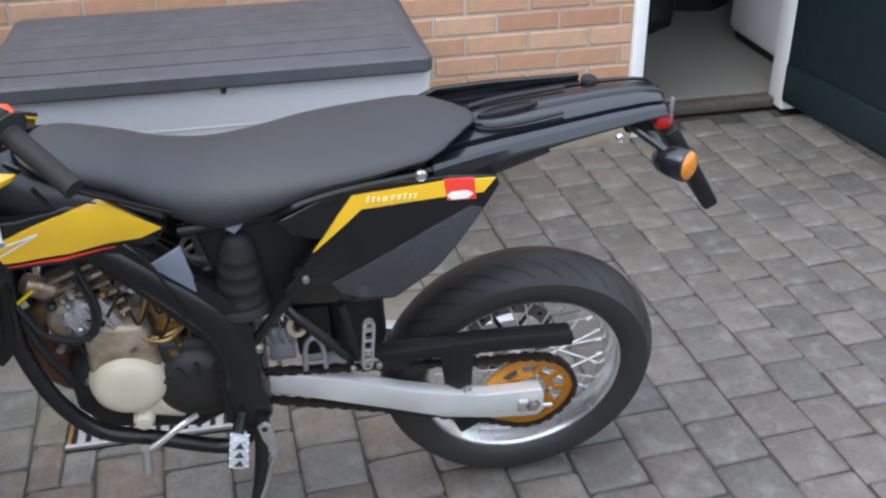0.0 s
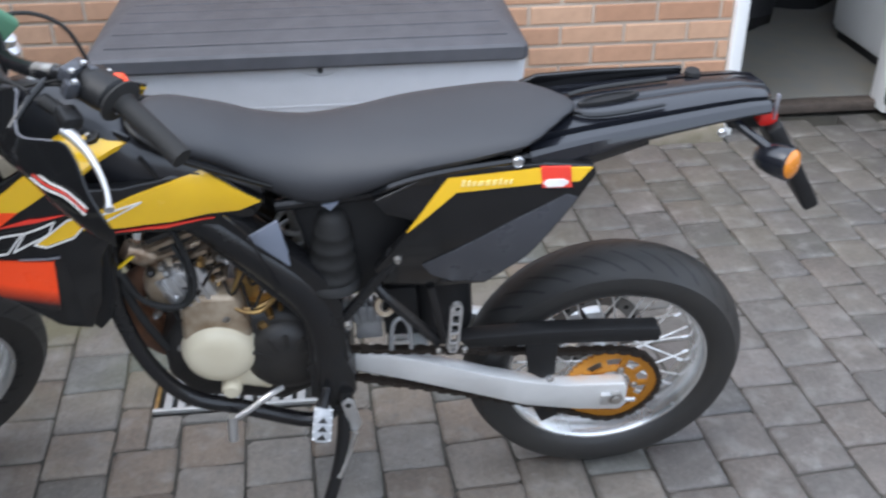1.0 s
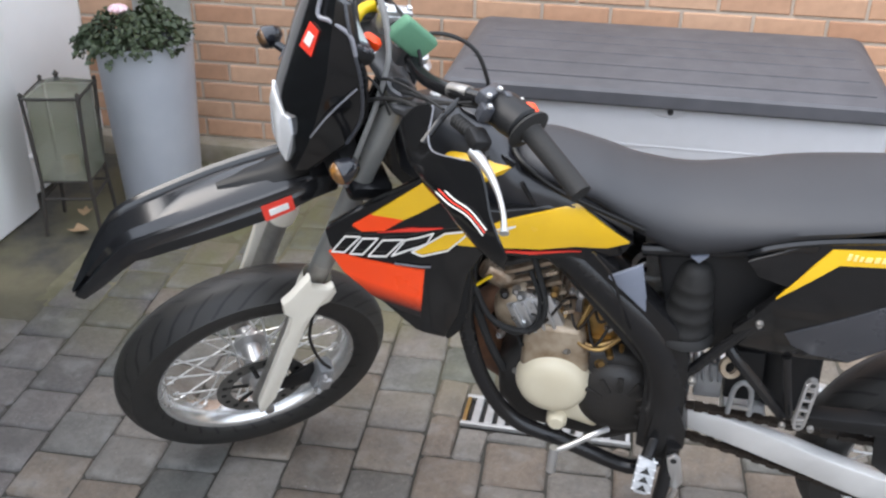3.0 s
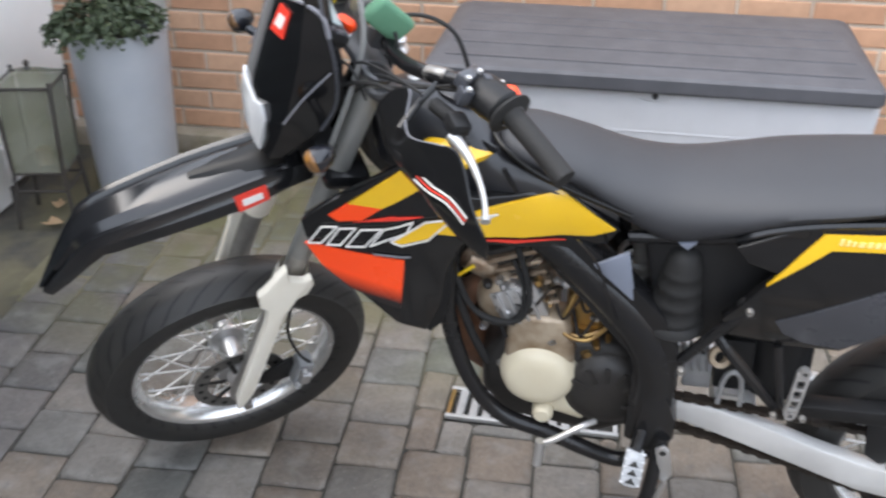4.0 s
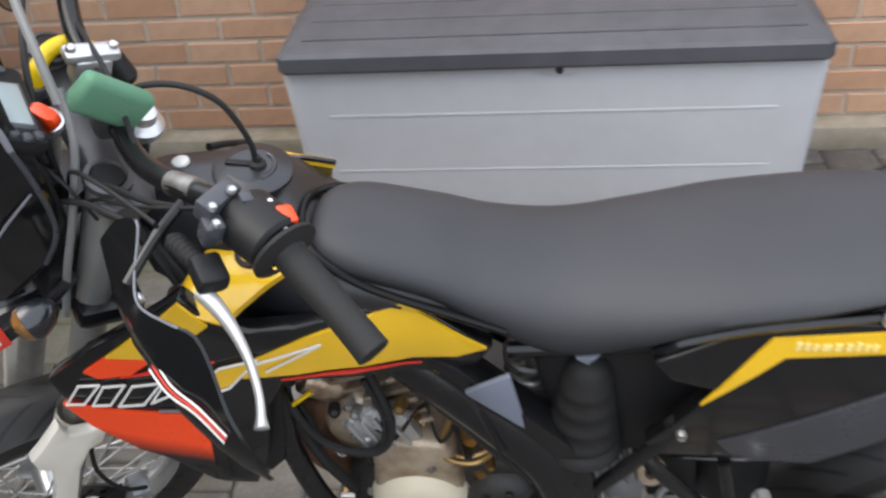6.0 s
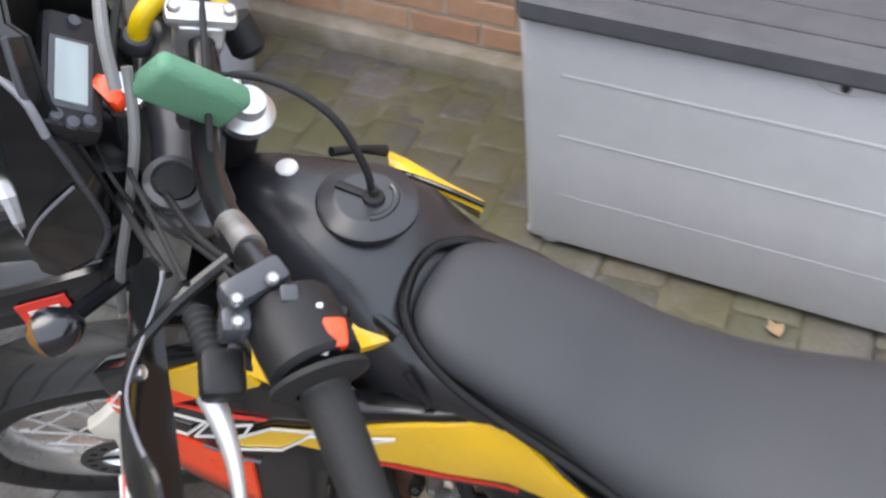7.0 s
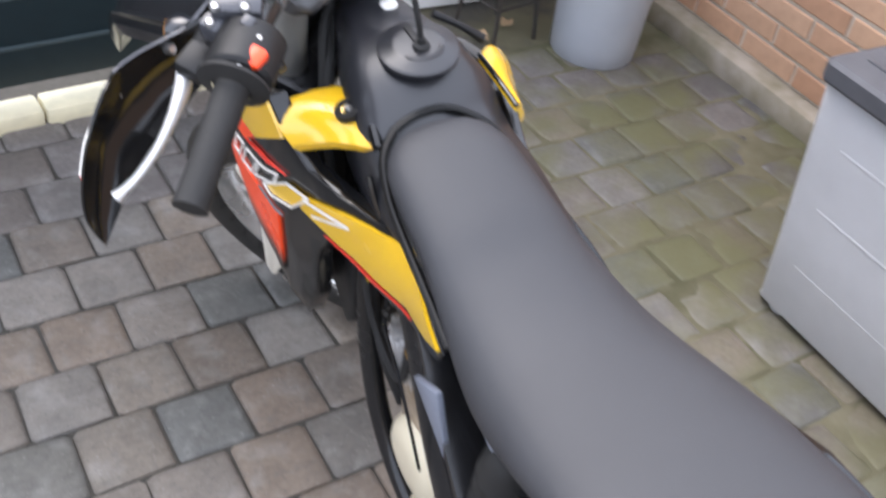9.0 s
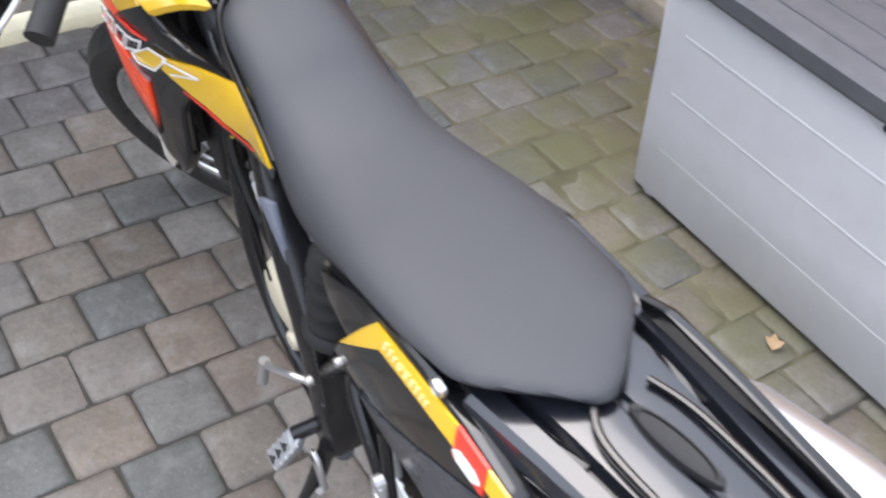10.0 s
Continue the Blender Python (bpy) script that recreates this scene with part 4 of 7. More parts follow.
# the wings: yellow triangles that run from the tank's flank out to the shroud
for s in (1, -1):
    inner = smooth_path([(-0.752, -0.047, 0.930), (-0.738, -0.052, 0.946), (-0.690, -0.066, 0.952), (-0.640, -0.077, 0.933)], 4)
    if s < 0:
        inner = smooth_path([(-0.736, -0.106, 0.938), (-0.704, -0.099, 0.945), (-0.668, -0.095, 0.945), (-0.630, -0.094, 0.938)], 4)
    outer = smooth_path([(-0.758, -0.145, 0.918), (-0.732, -0.142, 0.914), (-0.694, -0.130, 0.906), (-0.642, -0.110, 0.908)] if s < 0 else [(-0.772, -0.140, 0.930), (-0.760, -0.146, 0.932), (-0.742, -0.148, 0.922), (-0.722, -0.142, 0.905)], 4)
    rings = []
    for p, q in zip(inner, outer):
        row = [p + (q - p) * k for k in (0, 0.25, 0.5, 0.75, 1.0)]
        for k, h in ((1, 0.006), (2, 0.008), (3, 0.005)):
            row[k].z += h
        rings.append([Vector((v.x, v.y * s, v.z)) for v in row] + [Vector((v.x, v.y * s + 0.004 * s, v.z - 0.010)) for v in row[::-1]])
    own = loft(rings)
    w = part("tank_wing", own, M["yellow"], bike, "yellow wing beside the tank", 40)
    if s < 0:
        part("wing_trim", tube([(q.x + 0.002, q.y * s - 0.003, q.z - 0.001) for q in inner], 0.003, 8, None, 1), M["black_gloss"], w)
        part("wing_bracket", tube([(-0.765, 0.058, 0.990), (-0.752, 0.085, 0.974), (-0.742, 0.112, 0.952)], [0.005, 0.004, 0.006], 10), M["black_matt"], w)
        continue
    part("wing_boss", lathe([(0.0165, -0.003), (0.016, 0.006), (0.011, 0.0065), (0.009, 0.002), (0.0, 0.002)], along((-0.694, -0.080 * s, 0.949), (-0.698, -0.11 * s, 1.03)), 20), M["black_matt"], w)
    part("wing_bolt", bolt((-0.694, -0.0805 * s, 0.951), (-0.15, -0.45 * s, 1), 0.0045, 0.004), M["steel"], w)
    part("wing_trim", tube([(q.x + 0.003, q.y * s + 0.003 * s, q.z + 0.002) for q in inner], 0.0065, 8, None, 1), M["black_gloss"], w)
    part("tank_trim", tube([(-0.60, -0.091 * s, 0.872), (-0.612, -0.093 * s, 0.895), (-0.622, -0.092 * s, 0.915)], 0.004, 8), M["black_gloss"], bike)

# frame
spar = [(-0.80, 0.975), (-0.74, 0.90), (-0.62, 0.822), (-0.565, 0.818), (-0.520, 0.806), (-0.465, 0.778), (-0.349, 0.671), (-0.322, 0.614), (-0.314, 0.402), (-0.335, 0.345), (-0.392, 0.37), (-0.390, 0.564), (-0.416, 0.596), (-0.484, 0.670), (-0.568, 0.752), (-0.66, 0.79), (-0.80, 0.88)]
spar_y = lambda x, z: float(np.interp(x, [-0.80, -0.66, -0.55, -0.45, -0.30], [-0.045, -0.068, -0.088, -0.115, -0.138]))
for s in (1, -1):
    bm = slab(spar, spar_y, 0.045, 0.012, 0.05)
    sp = part("frame_spar", bm if s > 0 else mirrored(bm), M["frame"], bike, "satin black frame spar", 45)
    mid = [(-0.66, 0.835), (-0.60, 0.800), (-0.52, 0.752), (-0.43, 0.676), (-0.377, 0.610), (-0.354, 0.545), (-0.350, 0.46), (-0.352, 0.40)]
    part("spar_beam", tube([(x, s * (spar_y(x, z) + 0.027), z) for x, z in mid], [0.030, 0.034, 0.037, 0.039, 0.040, 0.040, 0.039, 0.036], 20), M["frame"], sp, "rounded black beam of the frame", 60)
    if s > 0:
        part("spar_joint", tube([(-0.500, -0.139, 0.825), (-0.468, -0.141, 0.785), (-0.452, -0.141, 0.742), (-0.43, -0.140, 0.655)], 0.0022, 6), M["black_gloss"], sp)
    y = -0.075 * s
    part("cradle_tube", tube([(-0.80, y * 0.4, 0.90), (-0.745, y * 0.8, 0.78), (-0.717, y, 0.684), (-0.721, y, 0.581), (-0.688, y * 1.15, 0.454), (-0.628, y * 1.2, 0.36), (-0.53, y * 1.25, 0.322), (-0.399, y * 1.3, 0.275), (-0.345, y * 1.5, 0.33)], 0.0155, 12), M["frame"], bike)
    part("subframe_tube", tube([(-0.42, -0.085 * s, 0.80), (-0.25, -0.095 * s, 0.825), (-0.02, -0.092 * s, 0.872), (0.12, -0.06 * s, 0.89)], 0.011, 10), M["frame"], bike)
    part("subframe_strut", tube([(-0.318, -0.125 * s, 0.575), (-0.223, -0.125 * s, 0.705), (-0.13, -0.10 * s, 0.80), (-0.03, -0.09 * s, 0.865)], 0.010, 10), M["frame"], bike)
part("head_tube", tube([(-0.835, 0.018, 1.06), (-0.905, 0.024, 0.90)], 0.034, 18), M["frame"], bike)
part("pivot_plate", slab([(-0.37, 0.50), (-0.325, 0.50), (-0.305, 0.44), (-0.305, 0.39), (-0.33, 0.345), (-0.38, 0.36)], -0.142, 0.284, 0.012), M["frame"], bike, "", 40)
part("frame_bolt", bolt((-0.313, -0.148, 0.578), (0, -1, 0), 0.0075, 0.009), M["steel"], bike)

# side panel below the seat, with its strip and sticker
sp_y = lambda x, z: -0.118 - 0.020 * math.sin(math.pi * min(1, max(0, (z - 0.62) / 0.26)))
sp_out = [(-0.26, 0.83), (-0.149, 0.878), (0.02, 0.880), (0.104, 0.872), (0.108, 0.858), (0.077, 0.812), (0.001, 0.699), (-0.069, 0.632), (-0.169, 0.632), (-0.245, 0.645), (-0.262, 0.685), (-0.215, 0.755), (-0.190, 0.79), (-0.24, 0.805)]
for s in (1, -1):
    bm = slab(sp_out, sp_y, 0.02, 0.004, 0.03)
    sidep = part("side_panel", bm if s > 0 else mirrored(bm), M["black_gloss"], bike, "gloss black side panel with a yellow strip", 40)
    # the grey wedge puts the panel's gloss reflection into a fixed colour
    for nm, o, mat, lf, lab in (("grey_inset", [(-0.180, 0.694), (-0.10, 0.740), (-0.02, 0.786), (0.060, 0.826), (0.078, 0.820), (0.0, 0.705), (-0.068, 0.640), (-0.13, 0.648), (-0.165, 0.668)], "grey_plastic", 0.003, "dark grey wedge standing for the panel's gloss reflection"),
                                ("yellow_strip", [(-0.207, 0.769), (-0.16, 0.836), (-0.138, 0.864), (0.018, 0.874), (0.100, 0.871), (0.080, 0.849), (0.018, 0.848), (-0.124, 0.840)], "yellow", 0.003, ""),
                                ("sticker", [(0.014, 0.877), (0.064, 0.875), (0.067, 0.840), (0.018, 0.842)], "red_decal", 0.0048, "red sticker with a pale oval"),
                                ("sticker_oval", [(0.018, 0.850), (0.026, 0.856), (0.052, 0.856), (0.062, 0.850), (0.052, 0.843), (0.026, 0.843)], "white_decal", 0.0062, "")):
        if s < 0 and nm != "grey_inset":
            continue
        bm = slab(o, sp_y, 0.004, 0, 0.03, lift=lf)
        part(nm, bm if s > 0 else mirrored(bm), M[mat], sidep, lab, 40)
    if s > 0:
        marks = random.Random(8)
        x = -0.116
        while x < -0.030:
            w, h = marks.uniform(0.004, 0.009), marks.uniform(0.006, 0.010)
            part("strip_mark", slab([(x, 0.851), (x + 0.002, 0.851 + h), (x + w + 0.002, 0.8515 + h), (x + w, 0.8515)], sp_y, 0.003, 0, 0.03, lift=0.0052), M["strip_print"], sidep)
            x += w + 0.004
part("side_bolt", bolt((-0.223, -0.136, 0.712), (0, -1, 0), 0.0065, 0.008), M["steel"], bike)
part("side_bolt_cup", lathe([(0.020, 0.0), (0.019, 0.010), (0.013, 0.010), (0.012, 0.004), (0, 0.004)], along((-0.223, -0.124, 0.712), (-0.223, -0.2, 0.712)), 20), M["black_matt"], bike)

# air box, intake boot, shock
part("air_box", slab([(-0.40, 0.80), (-0.30, 0.83), (-0.20, 0.86), (-0.14, 0.86), (-0.15, 0.70), (-0.20, 0.62), (-0.30, 0.585), (-0.36, 0.62)], -0.085, 0.17, 0.015), M["black_matt"], bike, "matt black air box", 40)
prof = [(0.0, 0.158), (0.012, 0.157), (0.021, 0.151), (0.027, 0.140), (0.031, 0.122)]
for z in (0.112, 0.082, 0.052, 0.022):
    r = 0.046 - 0.13 * z
    prof += [(r, z + 0.008), (r + 0.0016, z + 0.005), (r + 0.0016, z - 0.003), (r, z - 0.006)]
prof += [(0.050, 0.010), (0.052, 0.0), (0.0, 0.0)]
part("intake_boot", lathe(prof, along((-0.334, -0.088, 0.632), (-0.329, -0.088, 0.790)), 32), M["rubber"], bike, "domed black rubber boot with shallow rings", 60)
spring = []
for a in np.linspace(0, 14 * math.pi, 92):
    spring.append((-0.40 + 0.030 * math.cos(a), -0.01 + 0.030 * math.sin(a), 0.72 - 0.025 * a / 6.283))
part("shock_spring", tube(spring, 0.005, 8, None, 1), M["steel"], bike, "pale coil of the rear shock")
for k in range(6):
    part("spring_coil", lathe([(0.024, -0.004), (0.029, 0.0), (0.024, 0.004), (0.020, 0.0)], pose(-0.328 + 0.0135 * k, -0.052, 0.522, 0, 80, 0), 20, None, closed=True), M["alu_dull"], bike, "dull pale spring coil")
part("shock_body", tube([(-0.40, -0.01, 0.80), (-0.36, -0.01, 0.46)], 0.019, 16), M["steel"], bike)
part("blue_plate", slab([(-0.472, 0.762), (-0.418, 0.795), (-0.400, 0.690)], -0.122, 0.008, 0.002), M["blue_grey"], bike, "blue-grey triangular plate", 40)
part("seat_clip", slab([(-0.345, 0.812), (-0.315, 0.818), (-0.33, 0.800)], -0.11, 0.01, 0.002), M["blue_grey"], bike)

# swingarm, chain, sprocket
arm = [(-0.335, 0.432), (-0.30, 0.440), (-0.24, 0.434), (-0.157, 0.410), (-0.05, 0.372), (0.042, 0.347), (0.11, 0.337), (0.225, 0.339), (0.232, 0.325), (0.232, 0.275), (0.222, 0.262), (0.138, 0.265), (0.03, 0.281), (-0.071, 0.317), (-0.223, 0.368), (-0.31, 0.394)]
for s in (1, -1):
    bm = slab(arm, lambda x, z: float(np.interp(x, [-0.33, -0.10, 0.23], [-0.085, -0.100, -0.120])), 0.030, 0.005, 0.06)
    sw = part("swingarm", bm if s > 0 else mirrored(bm), M["alu_paint"], bike, "silver swingarm", 40)
    part("chain_adjuster", box((0.035, 0.012, 0.028), (0.196, -0.120 * s, 0.300), 0.003), M["alu"], sw)
    part("axle_nut", lathe([(0.0, 0.014), (0.009, 0.014), (0.009, 0.008), (0.016, 0.008), (0.017, 0.0)], along((0.208, -0.118 * s, 0.302), (0.208, -0.3 * s, 0.302)), 6), M["steel"], sw)
    part("adjuster_bolt", tube([(0.215, -0.112 * s, 0.285), (0.252, -0.114 * s, 0.284)], 0.005, 8), M["chrome"], sw)
part("swingarm_brace", box((0.08, 0.15, 0.05), (-0.20, 0, 0.40), 0.012), M["alu_paint"], bike)
part("swingarm_bolt", bolt((0.072, -0.112, 0.362), (0, -1, 0.3), 0.008, 0.006), M["chrome"], bike)
part("chain_guard", slab([(-0.115, 0.478), (0.042, 0.482), (0.15, 0.480), (0.280, 0.472), (0.286, 0.455), (0.283, 0.437), (0.10, 0.446), (-0.089, 0.452)], -0.105, 0.035, 0.005), M["black_matt"], bike, "black plastic chain guard", 40)
part("guard_bracket", slab([(0.02, 0.446), (0.085, 0.446), (0.085, 0.36), (0.06, 0.348), (0.03, 0.37)], -0.100, 0.006, 0.002), M["black_matt"], bike)
part("chain_block", slab([(0.045, 0.262), (0.10, 0.275), (0.105, 0.225), (0.07, 0.205)], -0.09, 0.03, 0.004), M["black_matt"], bike)
vent = part("guard_vent", slab([(-0.02, 0.42), (0.03, 0.425), (0.055, 0.385), (-0.005, 0.388)], -0.060, 0.006, 0.002), M["blue_grey"], bike, "grey-blue vented bracket")
for k in range(4):
    part("slat", slab([(-0.012 + 0.0135 * k, 0.390), (-0.005 + 0.0135 * k, 0.390), (-0.010 + 0.0120 * k, 0.420), (-0.017 + 0.0120 * k, 0.420)], -0.064, 0.004, 0.001), M["alu_dull"], vent)
SPR = (0.208, -0.083, 0.300)
own = bmesh.new()
n = 48
ra = []
for k in range(n * 2):
    a = math.pi * k / n
    ra.append((0.100 if k % 2 else 0.094, a))
outer_f = [own.verts.new((r * math.cos(a), -0.003, r * math.sin(a))) for r, a in ra]
outer_b = [own.verts.new((r * math.cos(a), 0.003, r * math.sin(a))) for r, a in ra]
inner_f = [own.verts.new((0.076 * math.cos(a), -0.003, 0.076 * math.sin(a))) for r, a in ra]
inner_b = [own.verts.new((0.076 * math.cos(a), 0.003, 0.076 * math.sin(a))) for r, a in ra]
for i in range(2 * n):
    j = (i + 1) % (2 * n)
    own.faces.new((outer_f[i], outer_f[j], inner_f[j], inner_f[i]))
    own.faces.new((outer_b[j], outer_b[i], inner_b[i], inner_b[j]))
    own.faces.new((outer_f[j], outer_f[i], outer_b[i], outer_b[j]))
    own.faces.new((inner_f[i], inner_f[j], inner_b[j], inner_b[i]))
lathe([(0.055, -0.003), (0.055, 0.003), (0.040, 0.003), (0.040, -0.003)], pose(0, 0, 0, 90, 0, 0), 32, own, closed=True)
for k in range(10):
    box((0.028, 0.006, 0.013), (0.066, 0, 0), 0.001, Matrix.Rotation(2 * math.pi * k / 10, 4, "Y"), own)
own.transform(Matrix.Translation(SPR))
spk = part("rear_sprocket", own, M["gold"], bike, "orange anodised sprocket with slots")
for k in range(5):
    a = 2 * math.pi * k / 5
    part("sprocket_bolt", bolt((SPR[0] + 0.047 * math.cos(a), SPR[1] - 0.003, SPR[2] + 0.047 * math.sin(a)), (0, -1, 0), 0.007, 0.006), M["steel"], spk)
chain_path = smooth_path([(-0.36, -0.083, 0.452), (-0.12, -0.083, 0.43), (0.10, -0.083, 0.405), (0.21, -0.083, 0.399), (0.275, -0.083, 0.37), (0.307, -0.083, 0.30), (0.277, -0.083, 0.232), (0.21, -0.083, 0.202), (0.10, -0.083, 0.24), (-0.10, -0.083, 0.31), (-0.36, -0.083, 0.392), (-0.385, -0.083, 0.42)], 60, True)
own = bmesh.new()
acc, last, flip = 0.0, chain_path[0], 0
for p in chain_path[1:]:
    acc += (p - last).length
    if acc > 0.0125:
        d = (p - last).normalized()
        ang = math.atan2(d.z, d.x)
        w = 0.006 if flip else 0.009
        box((0.0155, 2 * w, 0.0105), (0, 0, 0), 0.0, Matrix.Translation(p) @ Matrix.Rotation(-ang, 4, "Y"), own)
        acc, flip = 0.0, 1 - flip
    last = p
part("chain", own, M["oily"], bike, "dark oily drive chain")

# engine
before = set(bike.children_recursive)
part("crankcase", slab([(-0.66, 0.46), (-0.62, 0.40), (-0.45, 0.37), (-0.37, 0.41), (-0.36, 0.55), (-0.42, 0.60), (-0.50, 0.61), (-0.62, 0.60), (-0.66, 0.54)], -0.115, 0.23, 0.02), M["engine_dark"], bike, "dark cast crankcase", 45)
cl_m = pose(-0.556, -0.102, 0.527, 90, 0, 0)
cover = part("clutch_cover", lathe([(0.0, 0.050), (0.034, 0.0495), (0.051, 0.046), (0.061, 0.038), (0.068, 0.024), (0.071, 0.010), (0.071, 0.0)], cl_m @ Matrix.Diagonal((1, 1.0, 1, 1)), 40), M["cream"], bike, "cream coloured domed clutch cover", 60)
part("cover_cap", lathe([(0.0, 0.030), (0.014, 0.029), (0.019, 0.022), (0.020, 0.0)], pose(-0.544, -0.104, 0.441, 90, 0, 0) @ Matrix.Translation((0, 0, 0.016)), 20), M["cream"], cover)
part("case_neck", slab([(-0.618, 0.555), (-0.612, 0.64), (-0.575, 0.665), (-0.510, 0.660), (-0.497, 0.60), (-0.492, 0.555)], -0.130, 0.06, 0.012), M["beige"], bike, "oil-stained beige casing above the clutch", 45)
part("case_foot", slab([(-0.545, 0.50), (-0.485, 0.51), (-0.462, 0.46), (-0.47, 0.42), (-0.54, 0.44)], -0.130, 0.05, 0.01), M["cream"], bike, "", 45)
CYL = pose(-0.575, -0.03, 0.665, 0, -22, 0)
cyl = part("cylinder", box((0.082, 0.125, 0.14), (0, 0, 0.055), 0.01, CYL), M["engine_dark"], bike, "finned alloy cylinder, stained brown", 40)
for k in range(6):
    part("fin", box((0.105, 0.15, 0.009), (0, 0, 0.022 * k), 0.003, CYL), M["engine"], cyl, "stained alloy cooling fin")
part("cylinder_flange", box((0.085, 0.020, 0.075), (-0.012, -0.082, 0.020), 0.006, CYL), M["alu"], bike, "bright alloy flange with ribs", 40)
for k in range(4):
    part("flange_rib", box((0.006, 0.010, 0.066), (-0.040 + 0.018 * k, -0.094, 0.020), 0.002, CYL), M["alu"], bike)
part("cylinder_head", box((0.10, 0.14, 0.045), (0, 0, 0.165), 0.014, pose(-0.575, -0.03, 0.665, 0, -22, 0)), M["alu"], bike)
part("head_nut", lathe([(0, 0.012), (0.01, 0.012), (0.012, 0)], pose(-0.605, -0.105, 0.715, 90, 0, 0), 6), M["chrome"], bike)
part("water_outlet", tube([(-0.62, -0.06, 0.70), (-0.655, -0.09, 0.735), (-0.685, -0.10, 0.76)], [0.026, 0.022, 0.018], 14), M["engine"], bike)
part("side_casing", lathe([(0.0, 0.028), (0.04, 0.026), (0.055, 0.012), (0.058, 0)], pose(-0.625, -0.092, 0.672, 90, 0, 0) @ Matrix.Diagonal((0.78, 1.0, 1, 1)), 28), M["beige"], bike, "brown stained round casing", 60)
part("carburettor", box((0.075, 0.075, 0.085), (-0.478, -0.055, 0.648), 0.014), M["brass"], bike, "brown stained carburettor", 40)
part("carburettor_bowl", lathe([(0, 0), (0.022, 0.002), (0.026, 0.012), (0.028, 0.045), (0.03, 0.05), (0, 0.05)], pose(-0.478, -0.075, 0.575), 20), M["brass"], bike)
for at, r, h in (((-0.505, -0.098, 0.590), 0.010, 0.020), ((-0.475, -0.102, 0.575), 0.012, 0.016), ((-0.462, -0.100, 0.600), 0.007, 0.024), ((-0.500, -0.094, 0.562), 0.008, 0.014), ((-0.520, -0.100, 0.625), 0.006, 0.018)):
    part("brass_fitting", bolt(at, (0.2, -1, 0.1), r, h), M["brass"], bike, "shiny brass fitting")
part("fuel_line", tube([(-0.535, -0.10, 0.648), (-0.50, -0.118, 0.622), (-0.455, -0.112, 0.632), (-0.425, -0.10, 0.655)], 0.0035, 6), M["brass"], bike)
part("plug_lead", tube([(-0.700, -0.095, 0.70), (-0.672, -0.118, 0.660), (-0.628, -0.13, 0.642), (-0.592, -0.132, 0.668), (-0.585, -0.125, 0.720), (-0.605, -0.11, 0.77)], 0.0045, 8), M["rubber"], bike)
part("carburettor_screw", bolt((-0.465, -0.094, 0.655), (0, -1, 0), 0.009, 0.014), M["chrome"], bike)
part("flywheel_cover", lathe([(0.0, 0.030), (0.05, 0.028), (0.074, 0.018), (0.082, 0.0)], pose(-0.435, -0.112, 0.500, 90, 0, 0), 36), M["engine_dark"], bike, "black ribbed sprocket cover", 60)
for k in range(7):
    a = radians(-150 + 30 * k)
    part("cover_rib", box((0.034, 0.006, 0.010), (0.052, 0, 0), 0.002, Matrix.Translation((-0.435, -0.139, 0.500)) @ Matrix.Rotation(a, 4, "Y")), M["engine_dark"], bike)
part("exhaust_header", tube([(-0.64, -0.02, 0.63), (-0.70, -0.02, 0.585), (-0.715, 0.0, 0.50), (-0.66, 0.03, 0.40), (-0.55, 0.06, 0.36), (-0.42, 0.10, 0.40), (-0.25, 0.13, 0.60), (-0.05, 0.14, 0.74), (0.03, 0.15, 0.765)], [0.022, 0.026, 0.032, 0.038, 0.040, 0.034, 0.024, 0.022, 0.022], 16), M["rust"], bike, "rusty brown exhaust pipe")
for pts, r, mat in (([(-0.735, -0.09, 0.80), (-0.70, -0.125, 0.735), (-0.665, -0.13, 0.665), (-0.60, -0.135, 0.655), (-0.575, -0.13, 0.71), (-0.60, -0.11, 0.80)], 0.0055, "rubber"),
                    ([(-0.70, -0.10, 0.80), (-0.705, -0.115, 0.73), (-0.68, -0.12, 0.62), (-0.65, -0.11, 0.53)], 0.008, "rubber"),
                    ([(-0.50, -0.10, 0.70), (-0.52, -0.125, 0.64), (-0.475, -0.125, 0.62), (-0.43, -0.11, 0.66)], 0.004, "brass"),
                    ([(-0.712, -0.118, 0.706), (-0.698, -0.124, 0.735), (-0.670, -0.118, 0.756)], 0.003, "yellow_tube"),
                    ([(-0.722, -0.118, 0.726), (-0.714, -0.122, 0.688)], 0.003, "yellow_tube")):
    part("engine_hose", tube(pts, r, 8), M[mat], bike, "thin engine hose")

# bolts round the clutch cover and small fittings, clips and wires about the carburettor
for k in range(7):
    a = radians(20 + 51 * k)
    part("cover_bolt", bolt((-0.556 + 0.071 * math.cos(a), -0.114, 0.527 + 0.071 * math.sin(a)), (0, -1, 0), 0.0055, 0.008), M["steel"], bike)
bits = random.Random(3)
for k in range(26):
    x, z = bits.uniform(-0.66, -0.43), bits.uniform(0.60, 0.745)
    mat = bits.choice(("chrome", "brass", "engine_dark", "steel", "alu"))
    part("fitting", bolt((x, bits.uniform(-0.118, -0.096), z), (bits.uniform(-0.5, 0.5), -1, bits.uniform(-0.4, 0.6)), bits.uniform(0.004, 0.010), bits.uniform(0.008, 0.020)), M[mat], bike)
